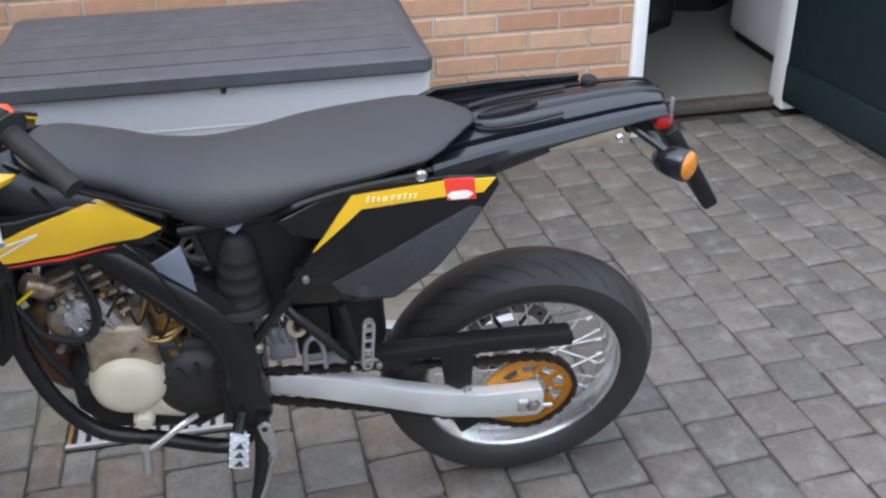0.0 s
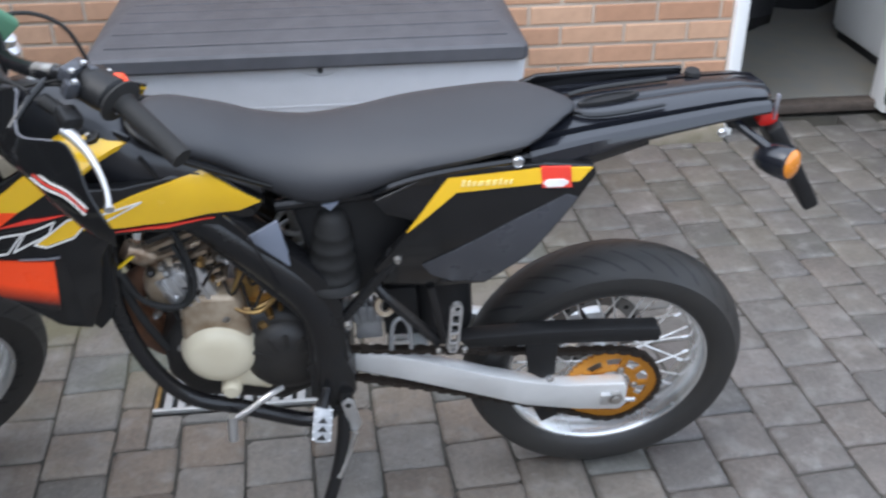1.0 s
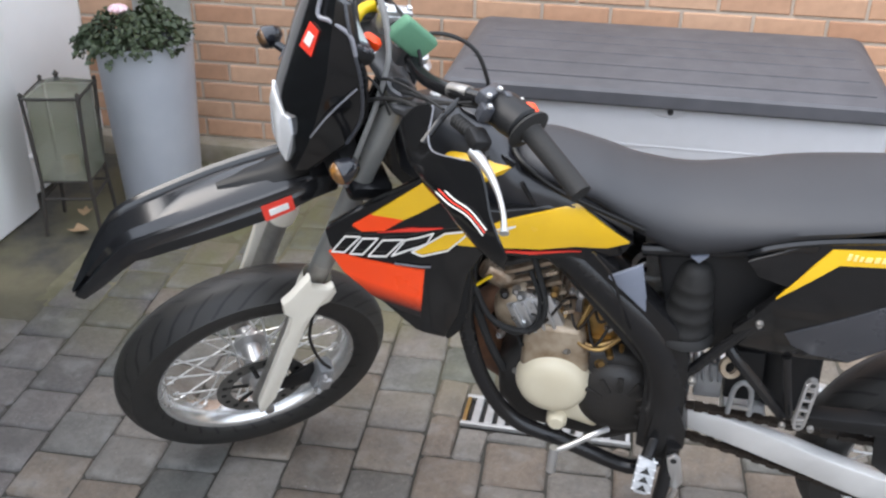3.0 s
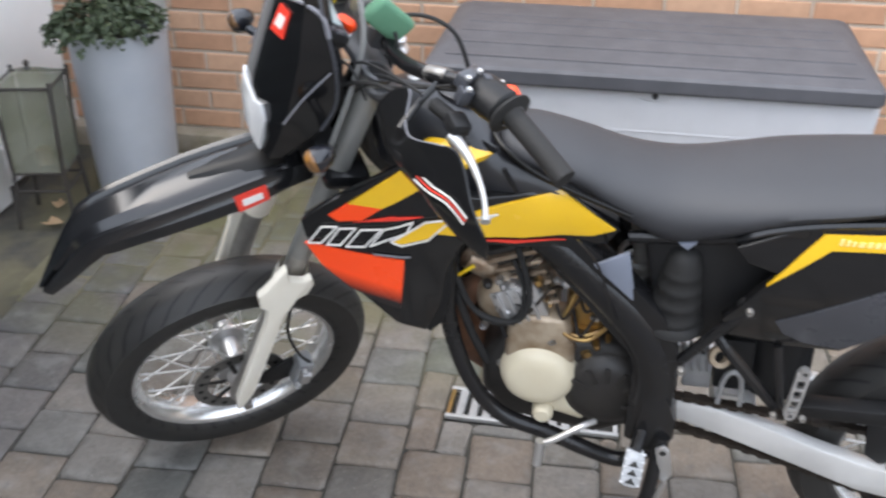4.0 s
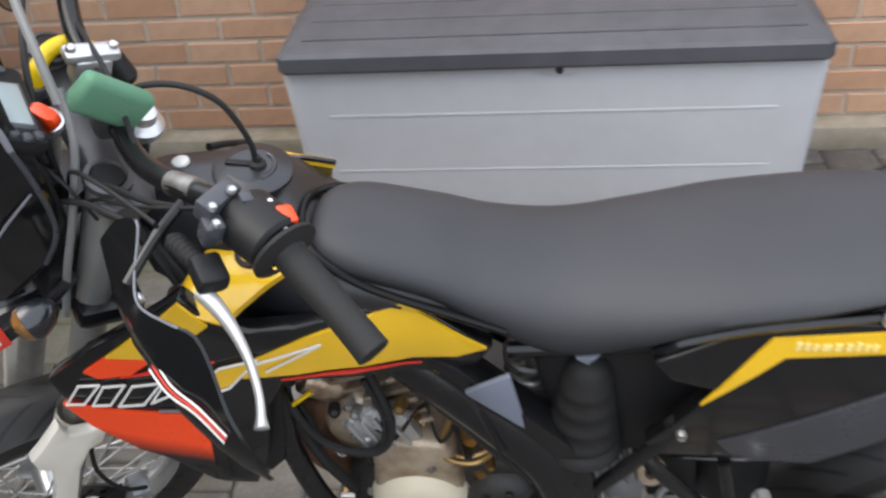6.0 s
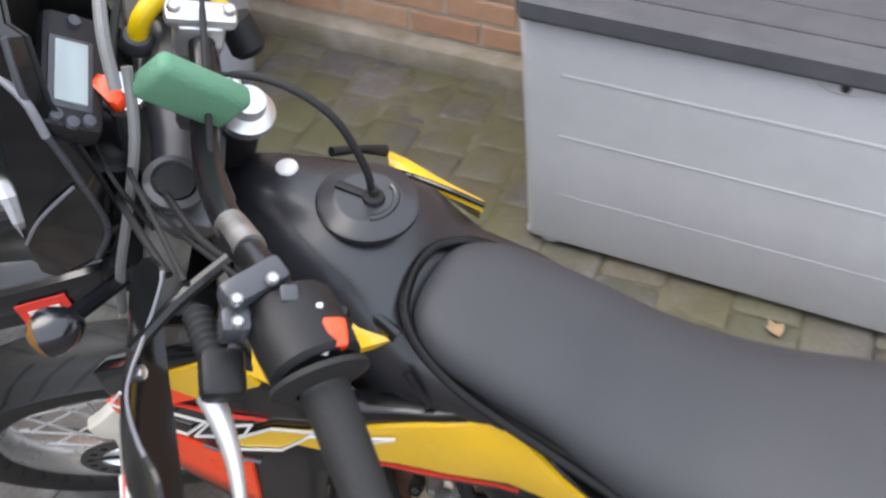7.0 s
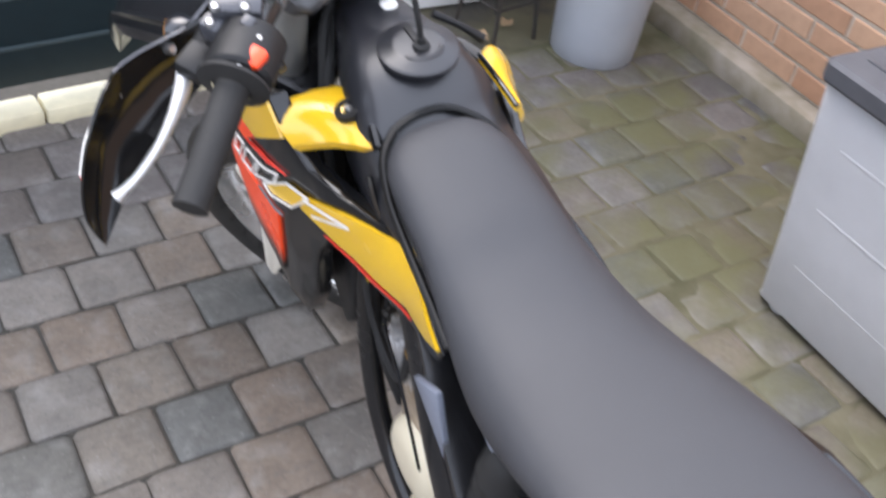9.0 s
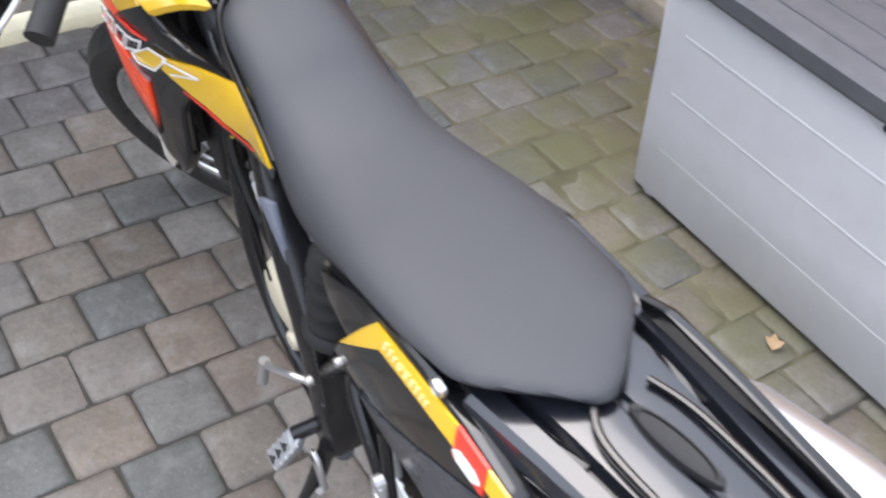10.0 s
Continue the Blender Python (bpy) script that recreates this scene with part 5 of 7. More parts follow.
for k in range(9):
    x, z = bits.uniform(-0.64, -0.47), bits.uniform(0.60, 0.72)
    w = bits.uniform(0.03, 0.07)
    part("wire", tube([(x, -0.09, z), (x + 0.4 * w, -0.122, z - bits.uniform(0.01, 0.04)), (x + w, -0.115, z + bits.uniform(-0.02, 0.03)), (x + 1.3 * w, -0.08, z + bits.uniform(0.0, 0.05))], bits.uniform(0.002, 0.0035), 6), M[bits.choice(("rubber", "rubber", "brass", "oily"))], bike)

ES = Matrix.Translation((-0.55, -0.072, 0.484)) @ Matrix.Scale(1.03, 4) @ Matrix.Translation((0.55, 0.12, -0.55))
for ob in set(bike.children_recursive) - before:
    if not ob.name.startswith("exhaust"):
        ob.data.transform(ES)

# foot controls and stand
peg_m = Matrix.Translation((-0.372, -0.195, 0.372)) @ Matrix.Rotation(radians(-42), 4, "X") @ Matrix.Rotation(radians(8), 4, "Y") @ Matrix.Diagonal((1.3, 1.0, 1.0, 1))
peg = part("foot_peg", slab([(-0.014, 0.030), (-0.005, 0.038), (0.008, 0.034), (0.013, 0.020), (0.014, -0.030), (0.007, -0.036), (-0.008, -0.036), (-0.014, -0.029)], 0.0, 0.016, 0.003, m=peg_m), M["alu_dull"], bike, "bare metal foot peg plate with three holes", 40)
for k in range(3):
    zc = 0.006 - 0.0155 * k
    part("peg_hole", slab([(-0.007, zc - 0.005), (0.007, zc - 0.005), (0.001, zc + 0.006)], -0.002, 0.003, m=peg_m), M["drain_dark"], peg)
for k in range(5):
    part("peg_tooth", box((0.028, 0.004, 0.004), (0, 0.0, 0.026 - 0.014 * k), 0.001, peg_m @ Matrix.Translation((0, 0.002, 0))), M["alu"], peg)
part("peg_bracket", tube([(-0.36, -0.13, 0.405), (-0.372, -0.175, 0.392)], 0.012, 10), M["frame"], bike)
part("gear_lever", tube([(-0.445, -0.115, 0.392), (-0.47, -0.132, 0.391), (-0.51, -0.145, 0.368), (-0.540, -0.150, 0.352)], 0.006, 8), M["alu"], bike, "silver gear lever")
part("gear_lever_tip", tube([(-0.541, -0.150, 0.360), (-0.545, -0.160, 0.306)], 0.0095, 12), M["alu"], bike)
part("side_stand", tube([(-0.325, -0.140, 0.40), (-0.345, -0.185, 0.255), (-0.385, -0.232, 0.135), (-0.415, -0.265, 0.052)], [0.014, 0.013, 0.012, 0.012], 12), M["frame"], bike, "black side stand on the paving")
brk = part("stand_bracket", slab([(-0.336, 0.392), (-0.322, 0.402), (-0.311, 0.392), (-0.300, 0.330), (-0.312, 0.306), (-0.326, 0.318), (-0.328, 0.350)], -0.168, 0.008, 0.002), M["alu"], bike, "bare metal spring plate of the stand", 40)
part("plate_hole", lathe([(0, 0.001), (0.006, 0.001), (0.006, 0)], along((-0.323, -0.169, 0.388), (-0.323, -0.3, 0.388)), 12), M["drain_dark"], brk)
part("stand_spring", tube([(-0.312, -0.172, 0.315), (-0.330, -0.186, 0.265), (-0.350, -0.205, 0.225)], 0.006, 8), M["steel"], bike)
part("stand_foot", box((0.055, 0.035, 0.012), (-0.418, -0.268, 0.055), 0.004, None), M["frame"], bike)
rp = None
for zz in (0.506, 0.606):
    rp = lathe([(0.009, -0.006), (0.009, 0.006), (0.005, 0.006), (0.005, -0.006)], pose(-0.127 + (zz - 0.5) * 0.06, -0.152, zz, 90, 0, 0), 16, rp, closed=True)
for s in (-1, 1):
    box((0.0055, 0.012, 0.100), (s * 0.0085, 0, 0), 0.002, pose(-0.124, -0.152, 0.556, 0, 3.4, 0), rp)
for k in range(4):
    box((0.017, 0.010, 0.006), (0, 0, -0.036 + 0.024 * k), 0.001, pose(-0.124, -0.152, 0.556, 0, 3.4, 0), rp)
part("passenger_peg", rp, M["alu"], bike, "folded slotted passenger peg")
part("peg_strut", tube([(-0.150, -0.13, 0.50), (-0.235, -0.12, 0.60), (-0.26, -0.11, 0.63)], 0.010, 10), M["frame"], bike)
part("peg_strut", tube([(-0.140, -0.13, 0.50), (-0.165, -0.12, 0.63)], 0.008, 10), M["frame"], bike)
for x in (-0.152, -0.105):
    part("peg_bolt", bolt((x, -0.150, 0.500), (0, -1, 0), 0.006, 0.008), M["steel"], bike)
part("linkage_ring", lathe([(0.013, -0.009), (0.024, -0.009), (0.026, 0.0), (0.024, 0.009), (0.013, 0.009)], pose(-0.246, -0.085, 0.558, 58, 0, 14) @ Matrix.Diagonal((0.8, 0.8, 0.8, 1)), 24, None, closed=True), M["beige"], bike, "cream ring of the shock linkage", 50)
part("shackle", tube([(-0.236, -0.092, 0.452), (-0.234, -0.092, 0.500), (-0.229, -0.092, 0.522), (-0.218, -0.092, 0.531), (-0.207, -0.092, 0.522), (-0.201, -0.092, 0.500), (-0.198, -0.092, 0.452)], 0.0050, 10), M["alu_dull"], bike, "bare metal shackle of the shock linkage")
part("shackle_pin", tube([(-0.236, -0.092, 0.470), (-0.198, -0.092, 0.468)], 0.005, 8), M["steel"], bike)
part("link_plate", slab([(-0.297, 0.545), (-0.253, 0.540), (-0.250, 0.462), (-0.300, 0.462)], -0.070, 0.012, 0.004), M["alu_dull"], bike, "pale link plate", 40)
part("link_post", slab([(-0.250, 0.575), (-0.185, 0.575), (-0.178, 0.455), (-0.245, 0.455)], -0.060, 0.05, 0.006), M["black_matt"], bike, "", 40)
part("inner_fender", tube([(-0.13, 0, 0.44), (-0.135, 0, 0.60), (-0.07, 0, 0.70), (0.06, 0, 0.75)], [0.06, 0.065, 0.07, 0.06], 14), M["black_matt"], bike)

part("silencer", tube([(0.060, 0.152, 0.767), (0.085, 0.156, 0.773), (0.105, 0.158, 0.780), (0.22, 0.160, 0.812), (0.30, 0.158, 0.832), (0.315, 0.158, 0.836)], [0.022, 0.034, 0.039, 0.040, 0.038, 0.026], 24, None, 1), M["silencer"], bike, "bare alloy silencer beside the tail", 40)

# tail, lamp, plate holder
rings = []
for x, w, zt, zb in ((0.00, 0.108, 0.892, 0.846), (0.05, 0.102, 0.900, 0.856), (0.10, 0.095, 0.906, 0.870), (0.16, 0.088, 0.912, 0.884), (0.24, 0.080, 0.921, 0.899), (0.32, 0.073, 0.930, 0.911), (0.38, 0.066, 0.934, 0.918), (0.415, 0.058, 0.932, 0.917), (0.424, 0.045, 0.928, 0.918)):
    half = [(1.0, zb), (1.04, zb + 0.35 * (zt - zb)), (0.99, zt - 0.006), (0.92, zt), (0.74, zt + 0.002), (0.70, zt - 0.012), (0.63, zt - 0.012), (0.59, zt + 0.004), (0.32, zt + 0.009), (0.07, zt + 0.008), (0.03, zt + 0.004)]
    rings.append([(x, -w * u, z) for u, z in half] + [(x, w * u, z) for u, z in half[::-1]])
part("tail", loft(rings), M["tail_grey"], bike, "glossy black tail fairing with raised ribs", 25)
own = lathe([(0.0, 0.0), (0.80, 0.001), (0.86, 0.004), (0.95, 0.0045), (1.0, 0.003), (1.0, -0.004)], pose(0.150, 0.004, 0.9215, 0, -7, 4) @ Matrix.Diagonal((0.054, 0.012, 1, 1)), 32)
part("tail_recess", own, M["black_matt"], bike, "dark oval recess in the tail", 40)
for pts in ([(0.076, -0.018, 0.918), (0.090, -0.033, 0.920), (0.118, -0.044, 0.921), (0.170, -0.045, 0.926), (0.235, -0.040, 0.933)], [(0.085, 0.030, 0.918), (0.130, 0.040, 0.922), (0.200, 0.042, 0.929), (0.260, 0.040, 0.935)]):
    part("tail_rib", tube(pts, [0.003, 0.0045, 0.005, 0.0045, 0.003] if len(pts) == 5 else 0.004, 8), M["black_gloss"], bike)
part("tail_side", slab([(0.000, 0.905), (0.040, 0.924), (0.140, 0.931), (0.300, 0.934), (0.300, 0.900), (0.140, 0.880), (0.020, 0.870)], lambda x, z: 0.088 - 0.05 * max(0.0, z - 0.905) - 0.03 * x, 0.012, 0.004, 0.04), M["black_gloss"], bike, "gloss black side cover of the tail", 40)
part("tail_rack_knob", lathe([(0, 0.012), (0.013, 0.011), (0.015, 0.005), (0.010, -0.004)], pose(0.31, 0.055, 0.930), 14), M["black_matt"], bike)
for s in (1, -1):
    part("tail_stay", tube([(0.05, -0.10 * s, 0.862), (0.11, -0.088 * s, 0.868), (0.20, -0.078 * s, 0.892)], 0.010, 8), M["black_gloss"], bike)
part("tail_lamp", box((0.034, 0.085, 0.028), (0.420, -0.006, 0.897), 0.008), M["red_lens"], bike, "red tail lamp", 40)
part("tail_reflector", box((0.005, 0.009, 0.050), (0.428, -0.045, 0.922), 0.002, pose(0, 0, 0)), M["pale_trim"], bike)
pl = part("plate_holder", box((0.030, 0.13, 0.21), (0, 0, -0.10), 0.008, pose(0.43, 0, 0.885, 0, -32, 0)), M["black_matt"], bike, "black plate holder hanging below the tail", 40)
part("holder_arm", box((0.08, 0.05, 0.03), (0.40, 0, 0.88), 0.008), M["black_matt"], bike)


def blinker(at, facing, stalk, mat_body="black_matt", size=1.0):
    m = along(at, Vector(at) + Vector(facing)) @ Matrix.Scale(size, 4)
    if size < 1:
        shell = [(0, -0.045), (0.012, -0.042), (0.024, -0.028), (0.031, -0.008), (0.032, 0.003), (0.029, 0.005)]
        bulge = [(0.029, 0.003), (0.028, 0.012), (0.019, 0.022), (0.0, 0.026)]
    else:
        shell = [(0, -0.062), (0.014, -0.060), (0.023, -0.048), (0.028, -0.028), (0.030, -0.006), (0.030, 0.004), (0.026, 0.006)]
        bulge = [(0.026, 0.004), (0.024, 0.009), (0.012, 0.013), (0.0, 0.014)]
    b = part("turn_signal", lathe(shell, m, 24), M[mat_body], bike, "black turn signal with an amber lens", 50)
    part("lens", lathe(bulge, m, 24), M["blinker_lens" if size < 1 else "amber"], b, "amber lens", 60)
    part("stalk", tube([at, stalk], 0.008, 10), M[mat_body], b)
    return b


blinker((0.436, -0.122, 0.858), (0.60, -0.78, 0.16), (0.36, -0.040, 0.895), "tail_grey")
blinker((0.436, 0.122, 0.858), (0.60, 0.78, 0.16), (0.36, 0.040, 0.895), "tail_grey")
part("tail_bolt", bolt((0.322, -0.088, 0.905), (0, -1, 0), 0.007, 0.007), M["chrome"], bike)

# ---- steering: turned to the left lock; built along its own axes ----
STEER = radians(36)
head, hub = Vector((-0.838, 0.02, 1.065)), Vector((-1.216, 0.039, 0.298))
up0 = (head + Vector((-0.026, -0.021, 0.011)) - hub).normalized()
fwd0 = up0.cross(Vector((0, -1, 0))).normalized()
if fwd0.x > 0:
    fwd0 = -fwd0
left0 = up0.cross(fwd0)
fwd = math.cos(STEER) * fwd0 + math.sin(STEER) * left0
left = math.cos(STEER) * left0 - math.sin(STEER) * fwd0
# steering axes: x ahead, y left, z up the steering stem
SM = Matrix(((fwd.x, left.x, up0.x, head.x), (fwd.y, left.y, up0.y, head.y), (fwd.z, left.z, up0.z, head.z), (0, 0, 0, 1)))


def steer(name, bm, mat, parent=None, label="", angle=35):
    bm.transform(SM)
    return part(name, bm, M[mat], parent or bike, label, angle)


def plate(outline, y, thick, bevel=0.0):
    """A plate in the steering's own (ahead, up) plane at y."""
    return slab(outline, y, thick, bevel)


FA, FB = 0.045, 0.098
for s in (1, -1):
    leg = steer("fork_leg", tube([(FA, s * FB, 0.012), (FA, s * FB, -0.40)], 0.0205, 20), "fork_tube", label="grey fork leg")
    steer("fork_slider", tube([(FA, s * FB, -0.39), (FA, s * FB, -0.86)], 0.020, 18), "steel", leg)
    steer("fork_cap", lathe([(0.0225, 0.0), (0.025, 0.002), (0.025, 0.009), (0.019, 0.011), (0.017, 0.007), (0, 0.007)], Matrix.Translation((FA, s * FB, 0.010)), 24), "yoke", leg)
    steer("fork_cap_plug", lathe([(0.0165, 0.0), (0.016, 0.003), (0, 0.003)], Matrix.Translation((FA, s * FB, 0.017)), 20), "black_matt", leg)
    guard = [(0.086, -0.392), (0.072, -0.426), (0.040, -0.432), (0.030, -0.422), (0.020, -0.440), (0.024, -0.468), (0.040, -0.482), (0.049, -0.53), (0.042, -0.79), (0.053, -0.838), (0.062, -0.846), (0.074, -0.808), (0.081, -0.56), (0.088, -0.512), (0.106, -0.500), (0.117, -0.470), (0.106, -0.448)]
    g = plate(guard, -s * 0 + (0.0), 0.018, 0.004)
    g.transform(Matrix.Translation((0, s * (FB + 0.028), 0)))
    gp = steer("fork_guard", g, "guard_white", label="off-white plastic fork guard", angle=40)
    g2 = lathe([(0.028, -0.44), (0.030, -0.47), (0.028, -0.50)], Matrix.Translation((FA, s * FB, 0)), 20)
    steer("guard_collar", g2, "guard_white", gp)
yoke = loft([[(0.03 + d * math.cos(a) * (1.0 if abs(y) > 0.06 else 0.8), y, -0.008 + 0.013 * math.sin(a)) for a in np.linspace(0.4, 2 * math.pi + 0.4, 12, endpoint=False)]
             for y, d in ((-0.130, 0.018), (-0.122, 0.030), (-0.098, 0.036), (-0.070, 0.028), (-0.030, 0.040), (0.0, 0.044), (0.030, 0.040), (0.070, 0.028), (0.098, 0.036), (0.122, 0.030), (0.130, 0.018))])
steer("top_yoke", yoke, "yoke", label="dark grey cast top yoke", angle=50)
steer("lower_yoke", box((0.08, 0.26, 0.035), (0.03, 0, -0.195), 0.012), "frame", angle=40)
steer("stem_nut", lathe([(0.030, 0.0), (0.032, 0.012), (0.026, 0.016), (0.020, 0.018), (0.019, 0.030), (0.012, 0.032), (0.0, 0.030)], Matrix.Translation((-0.018, 0.018, -0.004)) @ Matrix.Diagonal((0.80, 0.80, 0.9, 1)), 28), "alu", label="bright steering stem nut")

# front wheel, rear wheel


def wheel(name, m, R, w, rim_r, label, spokes=32, disc=True):
    hubm = part(name, lathe([(0.012, -0.075), (0.022, -0.075), (0.024, -0.05), (0.040, -0.046), (0.042, -0.036), (0.024, -0.030), (0.022, 0.030), (0.042, 0.036), (0.040, 0.046), (0.024, 0.05), (0.022, 0.075), (0.012, 0.075)], pose(0, 0, 0, 90, 0, 0), 28), M["alu"], bike, label)
    hubm.matrix_basis = m
    b = rim_r + 0.002
    half = [(b, 0.80 * w), (b + 0.012, 0.92 * w), (b + (R - b) * 0.42, 1.0 * w), (b + (R - b) * 0.66, 0.95 * w), (R - 0.022, 0.78 * w), (R - 0.009, 0.55 * w), (R - 0.002, 0.28 * w), (R, 0.0)]
    prof = half + [(r, -y) for r, y in half[-2::-1]] + [(b - 0.008, -0.6 * w), (b - 0.008, 0.6 * w)]
    part("tyre", lathe(prof, pose(0, 0, 0, 90, 0, 0), 96, None, closed=True), M["tyre"], hubm, "black road tyre with swept grooves", 50)
    rp = [(rim_r + 0.004, 0.80 * w), (rim_r + 0.004, 0.73 * w), (rim_r - 0.006, 0.70 * w), (rim_r - 0.011, 0.60 * w), (rim_r - 0.020, 0.28 * w), (rim_r - 0.024, 0)]
    prof = rp + [(r, -y) for r, y in rp[-2::-1]] + [(rim_r - 0.012, -0.4 * w), (rim_r - 0.016, 0.0), (rim_r - 0.012, 0.4 * w)]
    part("rim", lathe(prof, pose(0, 0, 0, 90, 0, 0), 72, None, closed=True), M["rim"], hubm, "polished alloy rim", 40)
    me = None
    for k in range(spokes):
        a = 2 * math.pi * k / spokes
        s = 1 if k % 2 else -1
        a2 = a + (0.75 if (k // 2) % 2 else -0.75)
        p1 = (0.040 * math.cos(a2), s * 0.041, 0.040 * math.sin(a2))
        p2 = ((rim_r - 0.026) * math.cos(a), s * 0.004, (rim_r - 0.026) * math.sin(a))
        sp = part("spoke", tube([p1, p2], 0.0021, 6), M["spoke"], hubm)
        nip = tube([Vector(p2) * 0.93, p2], 0.003, 6)
        part("nipple", nip, M["chrome"], hubm)
    return hubm


R2 = pose(0.208, 0.0, 0.300, 0, 0, 0)
rear = wheel("rear_wheel", R2, 0.292, 0.064, 0.212, "spoked rear wheel with a wide road tyre")
CW = SM @ Matrix.Translation((0.035, 0, -0.855))
# wheel axes: y is the axle
WM = CW @ Matrix(((1, 0, 0, 0), (0, 1, 0, 0), (0, 0, 1, 0), (0, 0, 0, 1)))
front = wheel("front_wheel", WM, 0.296, 0.052, 0.216, "spoked front wheel with a black road tyre")


def brake_disc(parent, y, r, slots):
    own = lathe([(r, -0.002), (r, 0.002), (r - 0.030, 0.002), (r - 0.030, -0.002)], pose(0, y, 0, 90, 0, 0), 48, None, closed=True)
    d = part("brake_disc", own, M["disc"], parent, "worn steel drilled brake disc")
    for k in range(6):
        part("carrier_arm", box((r - 0.050, 0.004, 0.010), ((r + 0.010) / 2, y, 0), 0.001, Matrix.Rotation(2 * math.pi * k / 6, 4, "Y")), M["engine_dark"], d)
    for k in range(slots):
        a = 2 * math.pi * k / slots
        part("disc_hole", lathe([(0.0, 0.0026), (0.006, 0.0026), (0.006, -0.0026), (0.0, -0.0026)], pose((r - 0.015) * math.cos(a), y, (r - 0.015) * math.sin(a), 90, 0, 0), 10), M["drain_dark"], d)


brake_disc(front, 0.066, 0.098, 18)
brake_disc(rear, 0.075, 0.105, 16)
cal = steer("brake_caliper", box((0.038, 0.046, 0.072), (-0.078, 0.088, -0.800), 0.012), "alu_dull", label="cast alloy brake caliper behind the fork leg")
steer("caliper_cover", box((0.026, 0.016, 0.034), (-0.082, 0.112, -0.806), 0.006), "alu", cal)
for dz in (-0.024, 0.024):
    steer("caliper_pin", bolt((-0.070, 0.112, -0.800 + dz), (0, 1, 0), 0.007, 0.010), "chrome", cal)
steer("caliper_bracket", plate([(-0.05, -0.76), (-0.01, -0.80), (0.02, -0.845), (-0.02, -0.85), (-0.075, -0.83)], 0.080, 0.008, 0.002), "black_matt", cal)
steer("brake_hose", tube([(-0.085, 0.100, -0.765), (-0.035, 0.118, -0.70), (0.010, 0.112, -0.62), (0.030, 0.110, -0.50)], 0.0035, 8), "rubber", cal)
steer("axle", tube([(0.035, 0.135, -0.855), (0.035, -0.135, -0.855)], 0.010, 12), "steel")

# front fender: a flat-topped beak with raised edges and skirts that dips at its end
FEND = [(0.050, -0.236, 0.040, 0.050, 0.026), (0.100, -0.243, 0.049, 0.062, 0.030), (0.142, -0.262, 0.053, 0.068, 0.034), (0.190, -0.287, 0.055, 0.071, 0.036), (0.239, -0.313, 0.055, 0.071, 0.036), (0.290, -0.343, 0.053, 0.068, 0.035), (0.337, -0.371, 0.050, 0.064, 0.034), (0.375, -0.396, 0.047, 0.060, 0.033), (0.395, -0.418, 0.043, 0.055, 0.030), (0.410, -0.460, 0.036, 0.047, 0.026), (0.426, -0.520, 0.026, 0.035, 0.020), (0.440, -0.578, 0.012, 0.018, 0.012)]
rings, fend_at = [], []
for i, (a, c, wf, ws, drop) in enumerate(FEND):
    p, q = FEND[max(i - 1, 0)], FEND[min(i + 1, len(FEND) - 1)]
    ta, tc = q[0] - p[0], q[1] - p[1]
    ln = math.hypot(ta, tc)
    na, nc = -tc / ln, ta / ln
    half = [(ws, -drop), (ws - 0.003, -drop * 0.35), (wf + 0.004, -0.004), (wf, 0.004), (wf - 0.008, 0.003), (wf - 0.013, -0.002), (wf * 0.42, 0.0075)]
    under = [(wf * 0.4, -0.006), (ws - 0.008, -drop * 0.5), (ws - 0.003, -drop)]
    rings.append([(a + na * d, yy, c + nc * d) for yy, d in half] + [(a + na * d, -yy, c + nc * d) for yy, d in half[::-1]] + [(a + na * d, -yy, c + nc * d) for yy, d in under] + [(a + na * d, yy, c + nc * d) for yy, d in under[::-1]])
    fend_at.append((Vector((a, 0, c)), Vector((na, 0, nc)), wf, ws, drop))
fender = steer("front_fender", loft([r[::-1] for r in rings]), "fender_gloss", label="long glossy black front fender", angle=28)
# matt tongue under the headlight
rr = []
for k, wk in ((1, 0.034), (2, 0.032), (3, 0.024), (4, 0.010)):
    p0, nn = fend_at[k][0], fend_at[k][1]
    rr.append([p0 + nn * 0.004 + Vector((0, wk, 0)), p0 + nn * 0.0125 + Vector((0, wk * 0.45, 0)), p0 + nn * 0.0125 - Vector((0, wk * 0.45, 0)), p0 + nn * 0.004 - Vector((0, wk, 0)), p0 - nn * 0.003 - Vector((0, wk, 0)), p0 - nn * 0.003 + Vector((0, wk, 0))])
steer("fender_tongue", loft(rr), "smoked", fender, "matt black tongue behind the fender's beak", 35)
# sticker on the near skirt


def skirt_quad(k0, k1, u0, u1, lift, thick=0.0015):
    quad = []
    for k, u in ((k0, u0), (k1, u0), (k1, u1), (k0, u1)):
        i = int(k)
        s = k - i
        A, Bq = rings[i], rings[i + 1]
        lo = Vector(A[0]).lerp(Vector(Bq[0]), s)
        hi = Vector(A[2]).lerp(Vector(Bq[2]), s)
        quad.append(lo.lerp(hi, u))
    nrm = (quad[1] - quad[0]).cross(quad[3] - quad[0]).normalized()
    if nrm.y < 0:
        nrm = -nrm
    return loft([[q + nrm * lift for q in quad], [q + nrm * (lift + thick) for q in quad]])


steer("fender_sticker", skirt_quad(1.9, 2.95, 0.05, 0.95, 0.006), "red_decal", fender, "red sticker with a pale oval")
steer("sticker_oval", skirt_quad(2.1, 2.75, 0.30, 0.65, 0.008), "white_decal", fender)

